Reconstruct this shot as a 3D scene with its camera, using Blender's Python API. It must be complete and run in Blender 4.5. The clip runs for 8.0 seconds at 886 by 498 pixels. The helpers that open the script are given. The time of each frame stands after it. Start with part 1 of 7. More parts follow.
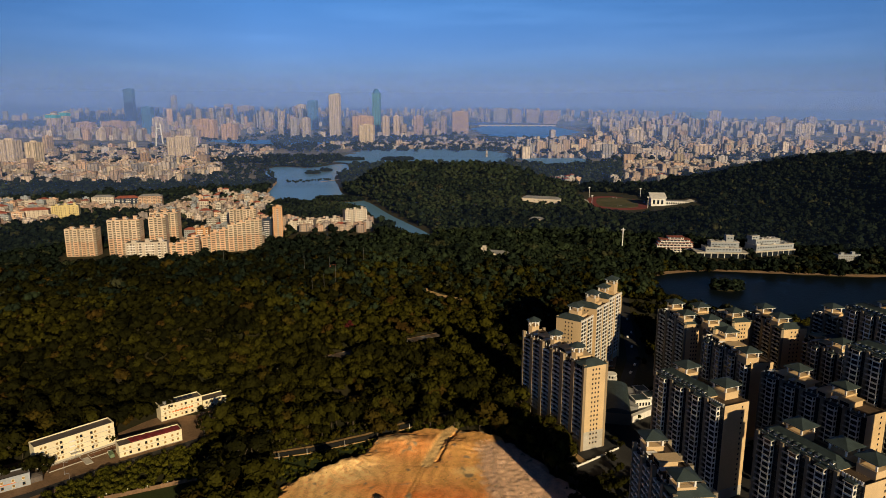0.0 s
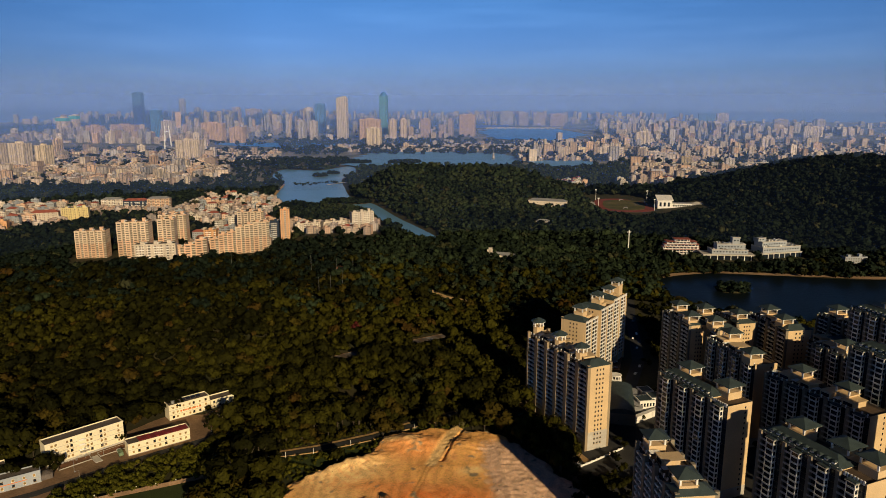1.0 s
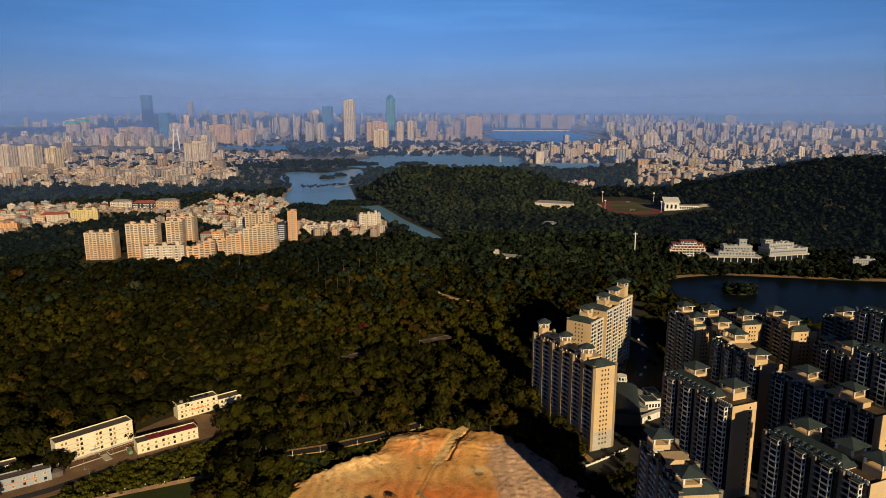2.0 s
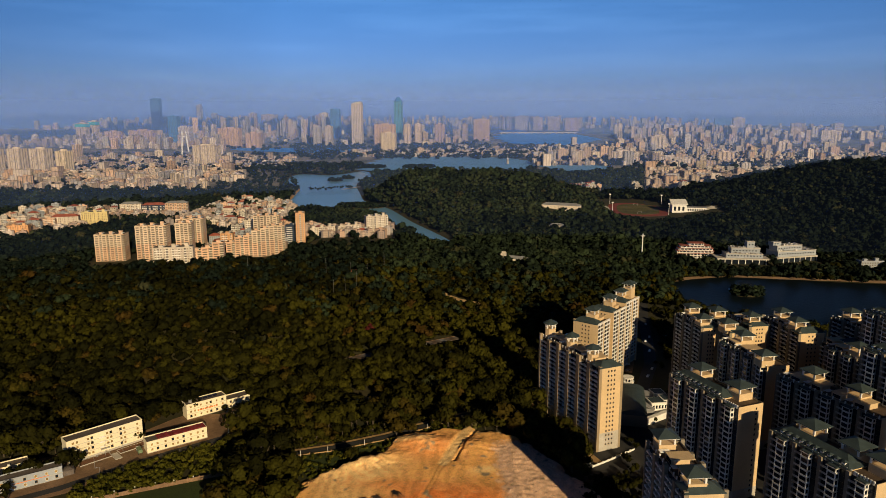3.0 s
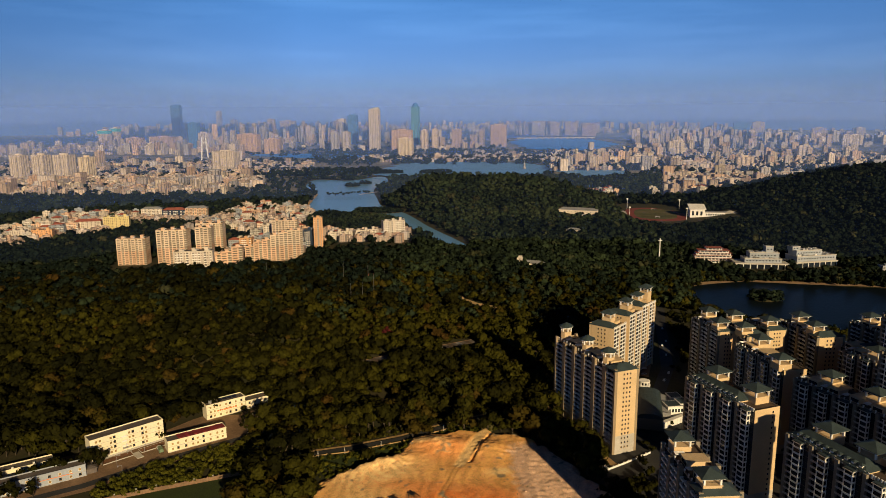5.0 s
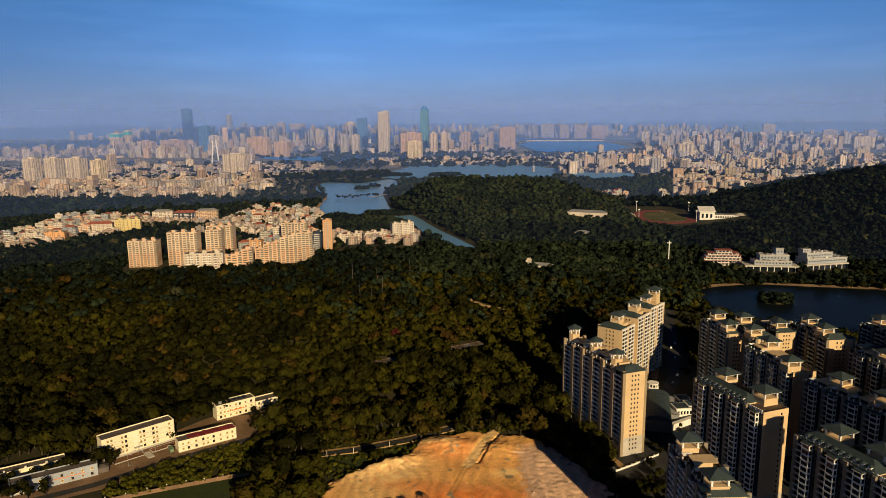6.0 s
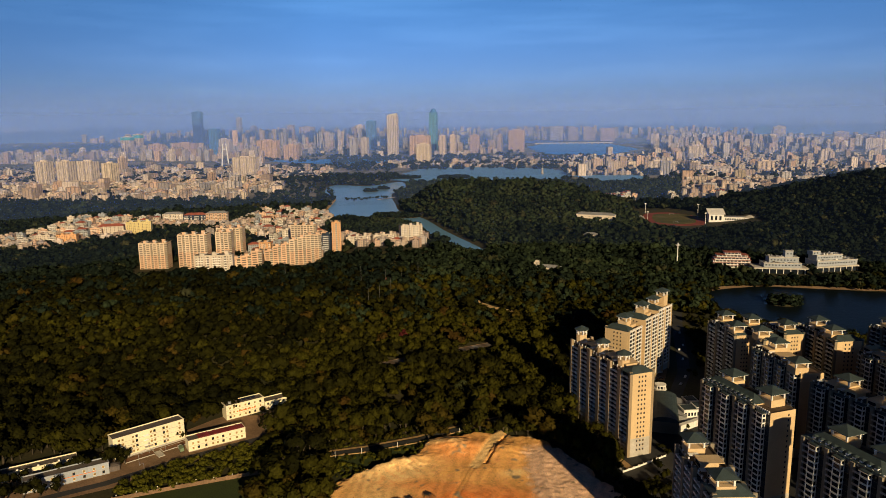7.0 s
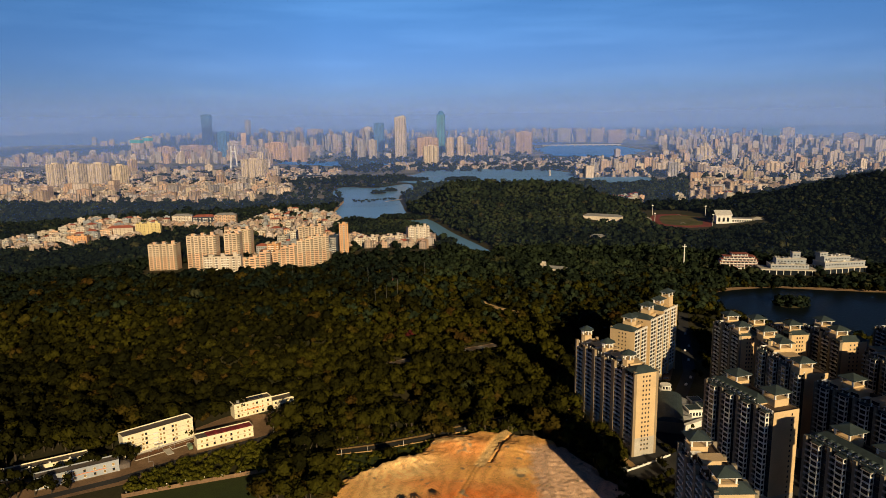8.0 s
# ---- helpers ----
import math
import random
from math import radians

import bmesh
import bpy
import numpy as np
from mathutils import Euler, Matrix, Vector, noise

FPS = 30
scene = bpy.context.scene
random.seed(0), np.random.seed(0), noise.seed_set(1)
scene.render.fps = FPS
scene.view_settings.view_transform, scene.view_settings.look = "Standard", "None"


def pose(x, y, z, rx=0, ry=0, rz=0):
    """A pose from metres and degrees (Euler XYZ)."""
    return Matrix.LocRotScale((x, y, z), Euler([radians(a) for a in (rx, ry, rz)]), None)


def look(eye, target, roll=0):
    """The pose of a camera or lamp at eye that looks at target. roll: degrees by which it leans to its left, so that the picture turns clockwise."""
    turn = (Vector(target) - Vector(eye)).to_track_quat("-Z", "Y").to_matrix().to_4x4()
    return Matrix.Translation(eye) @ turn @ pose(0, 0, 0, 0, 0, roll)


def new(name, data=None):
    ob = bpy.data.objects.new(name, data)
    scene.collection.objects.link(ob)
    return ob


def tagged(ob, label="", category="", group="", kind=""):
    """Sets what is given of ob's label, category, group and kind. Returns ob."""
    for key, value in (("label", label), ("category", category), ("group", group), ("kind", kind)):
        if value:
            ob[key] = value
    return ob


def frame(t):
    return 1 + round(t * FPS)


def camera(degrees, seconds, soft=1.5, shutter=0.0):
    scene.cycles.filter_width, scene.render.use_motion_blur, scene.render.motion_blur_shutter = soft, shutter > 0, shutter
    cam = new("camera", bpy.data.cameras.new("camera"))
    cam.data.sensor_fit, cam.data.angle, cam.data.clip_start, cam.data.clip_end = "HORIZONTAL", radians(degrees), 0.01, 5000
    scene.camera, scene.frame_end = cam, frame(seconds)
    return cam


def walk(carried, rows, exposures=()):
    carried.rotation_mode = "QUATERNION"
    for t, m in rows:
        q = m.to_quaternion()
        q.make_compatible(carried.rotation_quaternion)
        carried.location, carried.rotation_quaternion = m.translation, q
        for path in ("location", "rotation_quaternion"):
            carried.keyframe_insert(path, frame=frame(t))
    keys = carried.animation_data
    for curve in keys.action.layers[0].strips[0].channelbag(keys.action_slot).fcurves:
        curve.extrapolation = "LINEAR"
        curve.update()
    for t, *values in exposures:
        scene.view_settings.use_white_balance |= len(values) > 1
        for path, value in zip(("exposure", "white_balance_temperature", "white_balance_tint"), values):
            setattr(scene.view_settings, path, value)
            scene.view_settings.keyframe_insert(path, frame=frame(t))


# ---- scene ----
EXPO, SKY = 0.0, 0.10
cam = camera(65.2, 8.0, soft=0.45)
ROWS = [
    (0.0, -2.13, 12.31, 210.98, -2.424, -12.052, -0.115),
    (0.5, -1.48, 10.28, 210.84, -2.127, -11.933, -0.068),
    (1.0, -1.00, 8.38, 210.71, -1.839, -11.824, -0.025),
    (1.5, -0.64, 6.64, 210.57, -1.554, -11.720, 0.017),
    (3.0, -0.12, 2.34, 210.11, -0.657, -11.412, 0.149),
    (3.5, -0.03, 1.18, 209.95, -0.332, -11.305, 0.198),
    (4.0, 0.07, 0.12, 209.78, 0.007, -11.193, 0.250),
    (4.5, 0.19, -0.89, 209.61, 0.361, -11.077, 0.306),
    (6.0, 0.93, -4.05, 209.09, 1.474, -10.717, 0.488),
    (6.5, 1.38, -5.35, 208.93, 1.845, -10.600, 0.551),
    (7.0, 1.96, -6.89, 208.77, 2.203, -10.490, 0.612),
    (7.5, 2.70, -8.77, 208.63, 2.539, -10.392, 0.670),
    (8.0, 3.61, -11.08, 208.49, 2.843, -10.309, 0.722),
]
walk(cam, [(t, pose(x, y, z, 90 + pitch, roll, yaw)) for t, x, y, z, yaw, pitch, roll in ROWS], exposures=[(0.0, EXPO - 0.10, 6400, 10), (8.0, EXPO + 0.09, 6800, 10)])

# ---- light: low afternoon sun from behind the camera and to its right ----
SUN_AZ, SUN_EL = (0.345, -0.939), 18.5
world = bpy.data.worlds.new("sky")
scene.world = world
world.use_nodes = True
wn, wl = world.node_tree.nodes, world.node_tree.links
wn.clear()
sky = wn.new("ShaderNodeTexSky")
sky.sky_type, sky.sun_disc = "NISHITA", False
sky.sun_elevation = radians(SUN_EL)
sky.sun_rotation = math.atan2(SUN_AZ[0], SUN_AZ[1])
sky.altitude, sky.air_density, sky.dust_density, sky.ozone_density = 200, 1.0, 0.3, 6.0
coord = wn.new("ShaderNodeTexCoord")
split = wn.new("ShaderNodeSeparateXYZ")
wl.new(coord.outputs["Generated"], split.inputs[0])
ramp = wn.new("ShaderNodeValToRGB")
wl.new(split.outputs["Z"], ramp.inputs[0])
ramp.color_ramp.elements[0].position, ramp.color_ramp.elements[0].color = 0.0, (0.44, 0.50, 0.92, 1)
# upper sky, out of view, dimmed so that shaded faces stay dark
ramp.color_ramp.elements[1].position, ramp.color_ramp.elements[1].color = 0.62, (0.036, 0.050, 0.076, 1)
e = ramp.color_ramp.elements.new(0.08)
e.color = (0.43, 0.555, 0.91, 1)
e = ramp.color_ramp.elements.new(0.16)
e.color = (0.40, 0.61, 0.87, 1)
e = ramp.color_ramp.elements.new(0.32)
e.color = (0.115, 0.165, 0.25, 1)
# thin high cloud
cmap = wn.new("ShaderNodeMapping")
cmap.inputs["Scale"].default_value = (1.2, 3.0, 14.0)
cmap.inputs["Rotation"].default_value = (0.12, 0.25, 0.3)
wl.new(coord.outputs["Generated"], cmap.inputs[0])
cno = wn.new("ShaderNodeTexNoise")
cno.inputs["Scale"].default_value, cno.inputs["Detail"].default_value, cno.inputs["Roughness"].default_value = 2.2, 7.0, 0.55
wl.new(cmap.outputs[0], cno.inputs["Vector"])
crp = wn.new("ShaderNodeValToRGB")
crp.color_ramp.elements[0].position, crp.color_ramp.elements[0].color = 0.45, (1, 1, 1, 1)
crp.color_ramp.elements[1].position, crp.color_ramp.elements[1].color = 0.85, (1.45, 1.3, 1.2, 1)
wl.new(cno.outputs["Fac"], crp.inputs[0])
mul = wn.new("ShaderNodeMix")
mul.data_type, mul.blend_type = "RGBA", "MULTIPLY"
mul.inputs["Factor"].default_value = 1.0
wl.new(sky.outputs[0], mul.inputs["A"])
wl.new(ramp.outputs[0], mul.inputs["B"])
mul2 = wn.new("ShaderNodeMix")
mul2.data_type, mul2.blend_type = "RGBA", "MULTIPLY"
mul2.inputs["Factor"].default_value = 1.0
wl.new(mul.outputs["Result"], mul2.inputs["A"])
wl.new(crp.outputs[0], mul2.inputs["B"])
bgn = wn.new("ShaderNodeBackground")
bgn.inputs["Strength"].default_value = SKY
# sky brightened in the middle and dimmed towards both sides
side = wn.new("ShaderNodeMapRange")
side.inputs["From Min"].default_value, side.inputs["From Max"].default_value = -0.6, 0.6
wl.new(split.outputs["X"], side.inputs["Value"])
side_gain = wn.new("ShaderNodeValToRGB")
side_gain.color_ramp.interpolation = "B_SPLINE"
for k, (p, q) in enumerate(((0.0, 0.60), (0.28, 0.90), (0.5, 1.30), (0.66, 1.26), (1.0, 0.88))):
    e = side_gain.color_ramp.elements[k] if k < 2 else side_gain.color_ramp.elements.new(p)
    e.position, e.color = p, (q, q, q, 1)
wl.new(side.outputs[0], side_gain.inputs[0])
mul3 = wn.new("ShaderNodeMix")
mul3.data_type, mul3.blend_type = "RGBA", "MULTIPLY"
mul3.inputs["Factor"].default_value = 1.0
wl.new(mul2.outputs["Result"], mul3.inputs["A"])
wl.new(side_gain.outputs[0], mul3.inputs["B"])
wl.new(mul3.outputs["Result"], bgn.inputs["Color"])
wo = wn.new("ShaderNodeOutputWorld")
wl.new(bgn.outputs[0], wo.inputs["Surface"])

sun_data = bpy.data.lights.new("sun", "SUN")
sun_data.energy, sun_data.angle, sun_data.color = 4.7, radians(0.6), (1.0, 0.75, 0.42)
sun = new("sun", sun_data)
_el = radians(SUN_EL)
_h = Vector((*SUN_AZ, 0)).normalized() * math.cos(_el)
sun.matrix_world = look((_h.x * 900, _h.y * 900, math.sin(_el) * 900 + 50), (0, 0, 50))


# ---- materials ----
def mat(name, color, rough=0.8, vary=0.25, scale=0.3, fine=3.0, bump=0.0, metal=0.0, island=0.0, obj=0.0, second=None, spec=0.3):
    """A surface with large stains and fine grain; second: the colour that the stains lead to; island and obj: variation by piece."""
    m = bpy.data.materials.new(name)
    m.use_nodes = True
    n, l = m.node_tree.nodes, m.node_tree.links
    b = n["Principled BSDF"]
    b.inputs["Roughness"].default_value, b.inputs["Metallic"].default_value = rough, metal
    b.inputs["Specular IOR Level"].default_value = spec
    geo = n.new("ShaderNodeNewGeometry")
    big = n.new("ShaderNodeTexNoise")
    big.inputs["Scale"].default_value, big.inputs["Detail"].default_value = scale, 4.0
    small = n.new("ShaderNodeTexNoise")
    small.inputs["Scale"].default_value, small.inputs["Detail"].default_value = fine, 3.0
    for t in (big, small):
        l.new(geo.outputs["Position"], t.inputs["Vector"])
    mix = n.new("ShaderNodeMix")
    mix.data_type = "RGBA"
    c2 = second or tuple(c * (1 - vary) for c in color)
    mix.inputs["A"].default_value, mix.inputs["B"].default_value = (*color, 1), (*c2, 1)
    st = n.new("ShaderNodeMapRange")
    st.inputs["From Min"].default_value, st.inputs["From Max"].default_value = 0.35, 0.65
    l.new(big.outputs["Fac"], st.inputs["Value"])
    l.new(st.outputs[0], mix.inputs["Factor"])
    val = n.new("ShaderNodeMapRange")
    val.inputs["From Min"].default_value, val.inputs["From Max"].default_value = 0.3, 0.7
    val.inputs["To Min"].default_value, val.inputs["To Max"].default_value = 1 - vary * 0.6, 1 + vary * 0.6
    l.new(small.outputs["Fac"], val.inputs["Value"])
    last = val.outputs[0]
    for amount, node, socket in ((island, geo, "Random Per Island"), (obj, None, "Random")):
        if amount:
            node = node or n.new("ShaderNodeObjectInfo")
            r = n.new("ShaderNodeMapRange")
            r.inputs["To Min"].default_value, r.inputs["To Max"].default_value = 1 - amount, 1 + amount
            l.new(node.outputs[socket], r.inputs["Value"])
            mm = n.new("ShaderNodeMath")
            mm.operation = "MULTIPLY"
            l.new(last, mm.inputs[0])
            l.new(r.outputs[0], mm.inputs[1])
            last = mm.outputs[0]
    hsv = n.new("ShaderNodeHueSaturation")
    l.new(mix.outputs["Result"], hsv.inputs["Color"])
    l.new(last, hsv.inputs["Value"])
    l.new(hsv.outputs[0], b.inputs["Base Color"])
    if bump:
        bp = n.new("ShaderNodeBump")
        bp.inputs["Strength"].default_value, bp.inputs["Distance"].default_value = bump, 0.3
        l.new(small.outputs["Fac"], bp.inputs["Height"])
        l.new(bp.outputs[0], b.inputs["Normal"])
    return m


def leaf_mat(name, dark, light, warm):
    """Leaves: tint (a value of each tree) leads from dark to light green, and some trees are autumn-warm."""
    m = bpy.data.materials.new(name)
    m.use_nodes = True
    n, l = m.node_tree.nodes, m.node_tree.links
    b = n["Principled BSDF"]
    b.inputs["Roughness"].default_value, b.inputs["Specular IOR Level"].default_value = 0.8, 0.06
    at = n.new("ShaderNodeAttribute")
    at.attribute_name = "tint"
    rp = n.new("ShaderNodeValToRGB")
    el = rp.color_ramp.elements
    el[0].position, el[0].color = 0.0, (*dark, 1)
    el[1].position, el[1].color = 1.0, (*warm, 1)
    k = el.new(0.8)
    k.color = (*light, 1)
    k = el.new(0.5)
    k.color = (*[(a + 2 * c) / 3 for a, c in zip(light, dark)], 1)
    l.new(at.outputs["Fac"], rp.inputs[0])
    geo = n.new("ShaderNodeNewGeometry")
    r = n.new("ShaderNodeMapRange")
    r.inputs["To Min"].default_value, r.inputs["To Max"].default_value = 0.72, 1.28
    l.new(geo.outputs["Random Per Island"], r.inputs["Value"])
    no = n.new("ShaderNodeTexNoise")
    no.inputs["Scale"].default_value, no.inputs["Detail"].default_value = 0.9, 3.0
    l.new(geo.outputs["Position"], no.inputs["Vector"])
    mm = n.new("ShaderNodeMath")
    mm.operation = "MULTIPLY"
    q = n.new("ShaderNodeMapRange")
    q.inputs["From Min"].default_value, q.inputs["From Max"].default_value = 0.3, 0.7
    q.inputs["To Min"].default_value, q.inputs["To Max"].default_value = 0.6, 1.4
    l.new(no.outputs["Fac"], q.inputs["Value"])
    l.new(r.outputs[0], mm.inputs[0])
    l.new(q.outputs[0], mm.inputs[1])
    hsv = n.new("ShaderNodeHueSaturation")
    l.new(rp.outputs[0], hsv.inputs["Color"])
    l.new(mm.outputs[0], hsv.inputs["Value"])
    l.new(hsv.outputs[0], b.inputs["Base Color"])
    return m


def facade_mat(name, storey=3.0, bay=3.4, share=0.5, glass=(0.06, 0.07, 0.09), stripes=0.0):
    """Walls of far blocks: each block has its own paint colour (the attribute paint); storeys and bays of dark openings, too small to build."""
    m = bpy.data.materials.new(name)
    m.use_nodes = True
    n, l = m.node_tree.nodes, m.node_tree.links
    b = n["Principled BSDF"]
    b.inputs["Roughness"].default_value = 0.8
    at = n.new("ShaderNodeAttribute")
    at.attribute_name = "paint"
    geo = n.new("ShaderNodeNewGeometry")
    uvn = n.new("ShaderNodeAttribute")
    uvn.attribute_name = "wall"
    sep = n.new("ShaderNodeSeparateXYZ")
    l.new(uvn.outputs["Vector"], sep.inputs[0])

    def band(out, size, cut):
        d = n.new("ShaderNodeMath"); d.operation = "DIVIDE"; d.inputs[1].default_value = size
        l.new(out, d.inputs[0])
        f = n.new("ShaderNodeMath"); f.operation = "FRACT"
        l.new(d.outputs[0], f.inputs[0])
        g = n.new("ShaderNodeMath"); g.operation = "LESS_THAN"; g.inputs[1].default_value = cut
        l.new(f.outputs[0], g.inputs[0])
        return g.outputs[0]
    a, c = band(sep.outputs["X"], bay, share), band(sep.outputs["Y"], storey, 0.5)
    mm = n.new("ShaderNodeMath"); mm.operation = "MULTIPLY"
    l.new(a, mm.inputs[0]); l.new(c, mm.inputs[1])
    # full-height dark stripes: shade of unbuilt recesses put into the colour
    rec = band(sep.outputs["X"], bay * 3.1, 0.24)
    mx = n.new("ShaderNodeMath"); mx.operation = "MAXIMUM"
    l.new(mm.outputs[0], mx.inputs[0]); l.new(rec, mx.inputs[1])
    s2 = n.new("ShaderNodeMath"); s2.operation = "MULTIPLY"
    l.new(mx.outputs[0], s2.inputs[0]); l.new(sep.outputs["Z"], s2.inputs[1])
    no = n.new("ShaderNodeTexNoise")
    no.inputs["Scale"].default_value, no.inputs["Detail"].default_value = 0.08, 4.0
    l.new(geo.outputs["Position"], no.inputs["Vector"])
    q = n.new("ShaderNodeMapRange")
    q.inputs["From Min"].default_value, q.inputs["From Max"].default_value = 0.3, 0.7
    q.inputs["To Min"].default_value, q.inputs["To Max"].default_value = 0.85, 1.15
    l.new(no.outputs["Fac"], q.inputs["Value"])
    hsv = n.new("ShaderNodeHueSaturation")
    l.new(at.outputs["Color"], hsv.inputs["Color"]); l.new(q.outputs[0], hsv.inputs["Value"])
    mix = n.new("ShaderNodeMix"); mix.data_type = "RGBA"
    l.new(s2.outputs[0], mix.inputs["Factor"]); l.new(hsv.outputs[0], mix.inputs["A"])
    mix.inputs["B"].default_value = (*glass, 1)
    l.new(mix.outputs["Result"], b.inputs["Base Color"])
    return m


def water_mat(name, deep, rough=0.12, wave=0.25, spec=0.5):
    m = bpy.data.materials.new(name)
    m.use_nodes = True
    n, l = m.node_tree.nodes, m.node_tree.links
    b = n["Principled BSDF"]
    b.inputs["Base Color"].default_value, b.inputs["Roughness"].default_value = (*deep, 1), rough
    b.inputs["Specular IOR Level"].default_value = spec
    geo = n.new("ShaderNodeNewGeometry")
    no = n.new("ShaderNodeTexNoise")
    no.inputs["Scale"].default_value, no.inputs["Detail"].default_value = 0.25, 5.0
    l.new(geo.outputs["Position"], no.inputs["Vector"])
    bp = n.new("ShaderNodeBump")
    bp.inputs["Strength"].default_value, bp.inputs["Distance"].default_value = wave, 0.6
    l.new(no.outputs["Fac"], bp.inputs["Height"]); l.new(bp.outputs[0], b.inputs["Normal"])
    return m


SOIL = mat("forest_soil", (0.045, 0.038, 0.016), 0.95, 0.4, 0.03, 0.5, 0.3, second=(0.026, 0.03, 0.010))
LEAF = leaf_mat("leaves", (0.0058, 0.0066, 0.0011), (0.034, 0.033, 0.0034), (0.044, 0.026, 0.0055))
# far leaves: the haze's blue is put into the leaf colours
LEAF_HAZED = leaf_mat("haze_tinted_leaves", (0.006, 0.011, 0.008), (0.024, 0.037, 0.018), (0.036, 0.037, 0.018))
BARK = mat("bark", (0.075, 0.06, 0.042), 0.9, 0.4, 1.0, 6.0, 0.4)
BEIGE = mat("beige_paint", (0.66, 0.50, 0.30), 0.75, 0.14, 0.08, 2.0, 0.05)
WHITE = mat("white_paint", (0.82, 0.82, 0.80), 0.7, 0.15, 0.15, 2.0)
STONE = mat("pale_stone", (0.5, 0.48, 0.44), 0.8, 0.2, 0.2, 2.0, 0.1)
GLASS = mat("dark_glass", (0.018, 0.026, 0.04), 0.12, 0.4, 0.3, 1.0, obj=0.4, spec=0.25)
# rib colours: beige copied darker for the shaded long sides
RIB = mat("shade_darkened_rib", (0.25, 0.22, 0.17), 0.8, 0.15, 0.1, 2.0)
RIB_HALF_SHADE = mat("half_shaded_rib", (0.31, 0.245, 0.165), 0.8, 0.15, 0.1, 2.0)
TILE = mat("green_grey_tiles", (0.045, 0.068, 0.075), 0.6, 0.25, 0.3, 3.0, 0.2)
TERRACE = mat("brown_terrace", (0.11, 0.08, 0.06), 0.85, 0.3, 0.3, 2.0)
ROOF = mat("grey_roof", (0.14, 0.12, 0.11), 0.85, 0.3, 0.2, 1.5)
# wall colour with the shade of the long sides put in
SHADE_TAUPE = mat("shade_darkened_taupe", (0.17, 0.14, 0.105), 0.8, 0.2, 0.1, 2.0)
# white walls, base colour lowered for the institutes' partial shade
OFFWHITE = mat("off_white_walls", (0.33, 0.37, 0.42), 0.75, 0.15, 0.08, 1.0, obj=0.08)
CREAM = mat("cream_plaster", (0.86, 0.79, 0.58), 0.8, 0.12, 0.12, 1.5, 0.05)
ASPH = mat("asphalt", (0.042, 0.044, 0.047), 0.85, 0.3, 0.08, 1.5, 0.1)
YARD = mat("yard_concrete", (0.25, 0.16, 0.095), 0.9, 0.35, 0.08, 1.0, 0.1)
# blue lakes: the sky's reflection is put into the base colours
WATER = water_mat("lake_water", (0.15, 0.33, 0.53), 0.25, 0.4)
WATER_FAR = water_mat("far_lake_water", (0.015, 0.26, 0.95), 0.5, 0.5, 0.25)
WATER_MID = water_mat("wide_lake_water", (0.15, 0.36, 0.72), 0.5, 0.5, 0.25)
# near-black base and low gloss carry the dark hill's reflection
WATER_DARK = water_mat("dark_reflection_water", (0.005, 0.009, 0.012), 0.3, 0.3, 0.025)
FACADE = facade_mat("far_walls")
def earth_mat():
    """Tipped soil: pale sand to the west, orange clay in the middle, pinkish gravel to the east, with wheel marks."""
    m = mat("orange_earth", (0.66, 0.27, 0.085), 0.95, 0.4, 0.05, 1.6, 0.4)
    n, l = m.node_tree.nodes, m.node_tree.links
    b = n["Principled BSDF"]
    geo = n.new("ShaderNodeNewGeometry")
    rp = n.new("ShaderNodeAttribute")
    rp.attribute_name = "soil"
    wv = n.new("ShaderNodeTexWave")
    wv.inputs["Scale"].default_value, wv.inputs["Distortion"].default_value, wv.inputs["Detail"].default_value = 0.035, 14.0, 5.0
    l.new(geo.outputs["Position"], wv.inputs["Vector"])
    hs = [x for x in n if x.bl_idname == "ShaderNodeHueSaturation"][0]
    mx = n.new("ShaderNodeMix"); mx.data_type, mx.blend_type = "RGBA", "MULTIPLY"
    q = n.new("ShaderNodeMapRange")
    q.inputs["To Min"].default_value, q.inputs["To Max"].default_value = 0.84, 1.08
    l.new(wv.outputs["Fac"], q.inputs["Value"])
    mx.inputs["Factor"].default_value = 1.0
    l.new(rp.outputs["Color"], mx.inputs["A"]); l.new(q.outputs[0], mx.inputs["B"])
    l.new(mx.outputs["Result"], hs.inputs["Color"])
    return m


EARTH = earth_mat()
PATH = mat("sandy_path", (0.62, 0.42, 0.20), 0.95, 0.3, 0.1, 1.0, 0.5)
TANPATH = mat("tan_paving", (0.46, 0.30, 0.14), 0.9, 0.3, 0.2, 1.5, 0.1)
PAVED = mat("pale_city_ground", (0.28, 0.26, 0.25), 0.9, 0.4, 0.012, 0.08, second=(0.10, 0.11, 0.09))
GRASS = mat("rough_grass", (0.034, 0.052, 0.010), 0.95, 0.5, 0.1, 1.5, 0.5, second=(0.03, 0.045, 0.012))


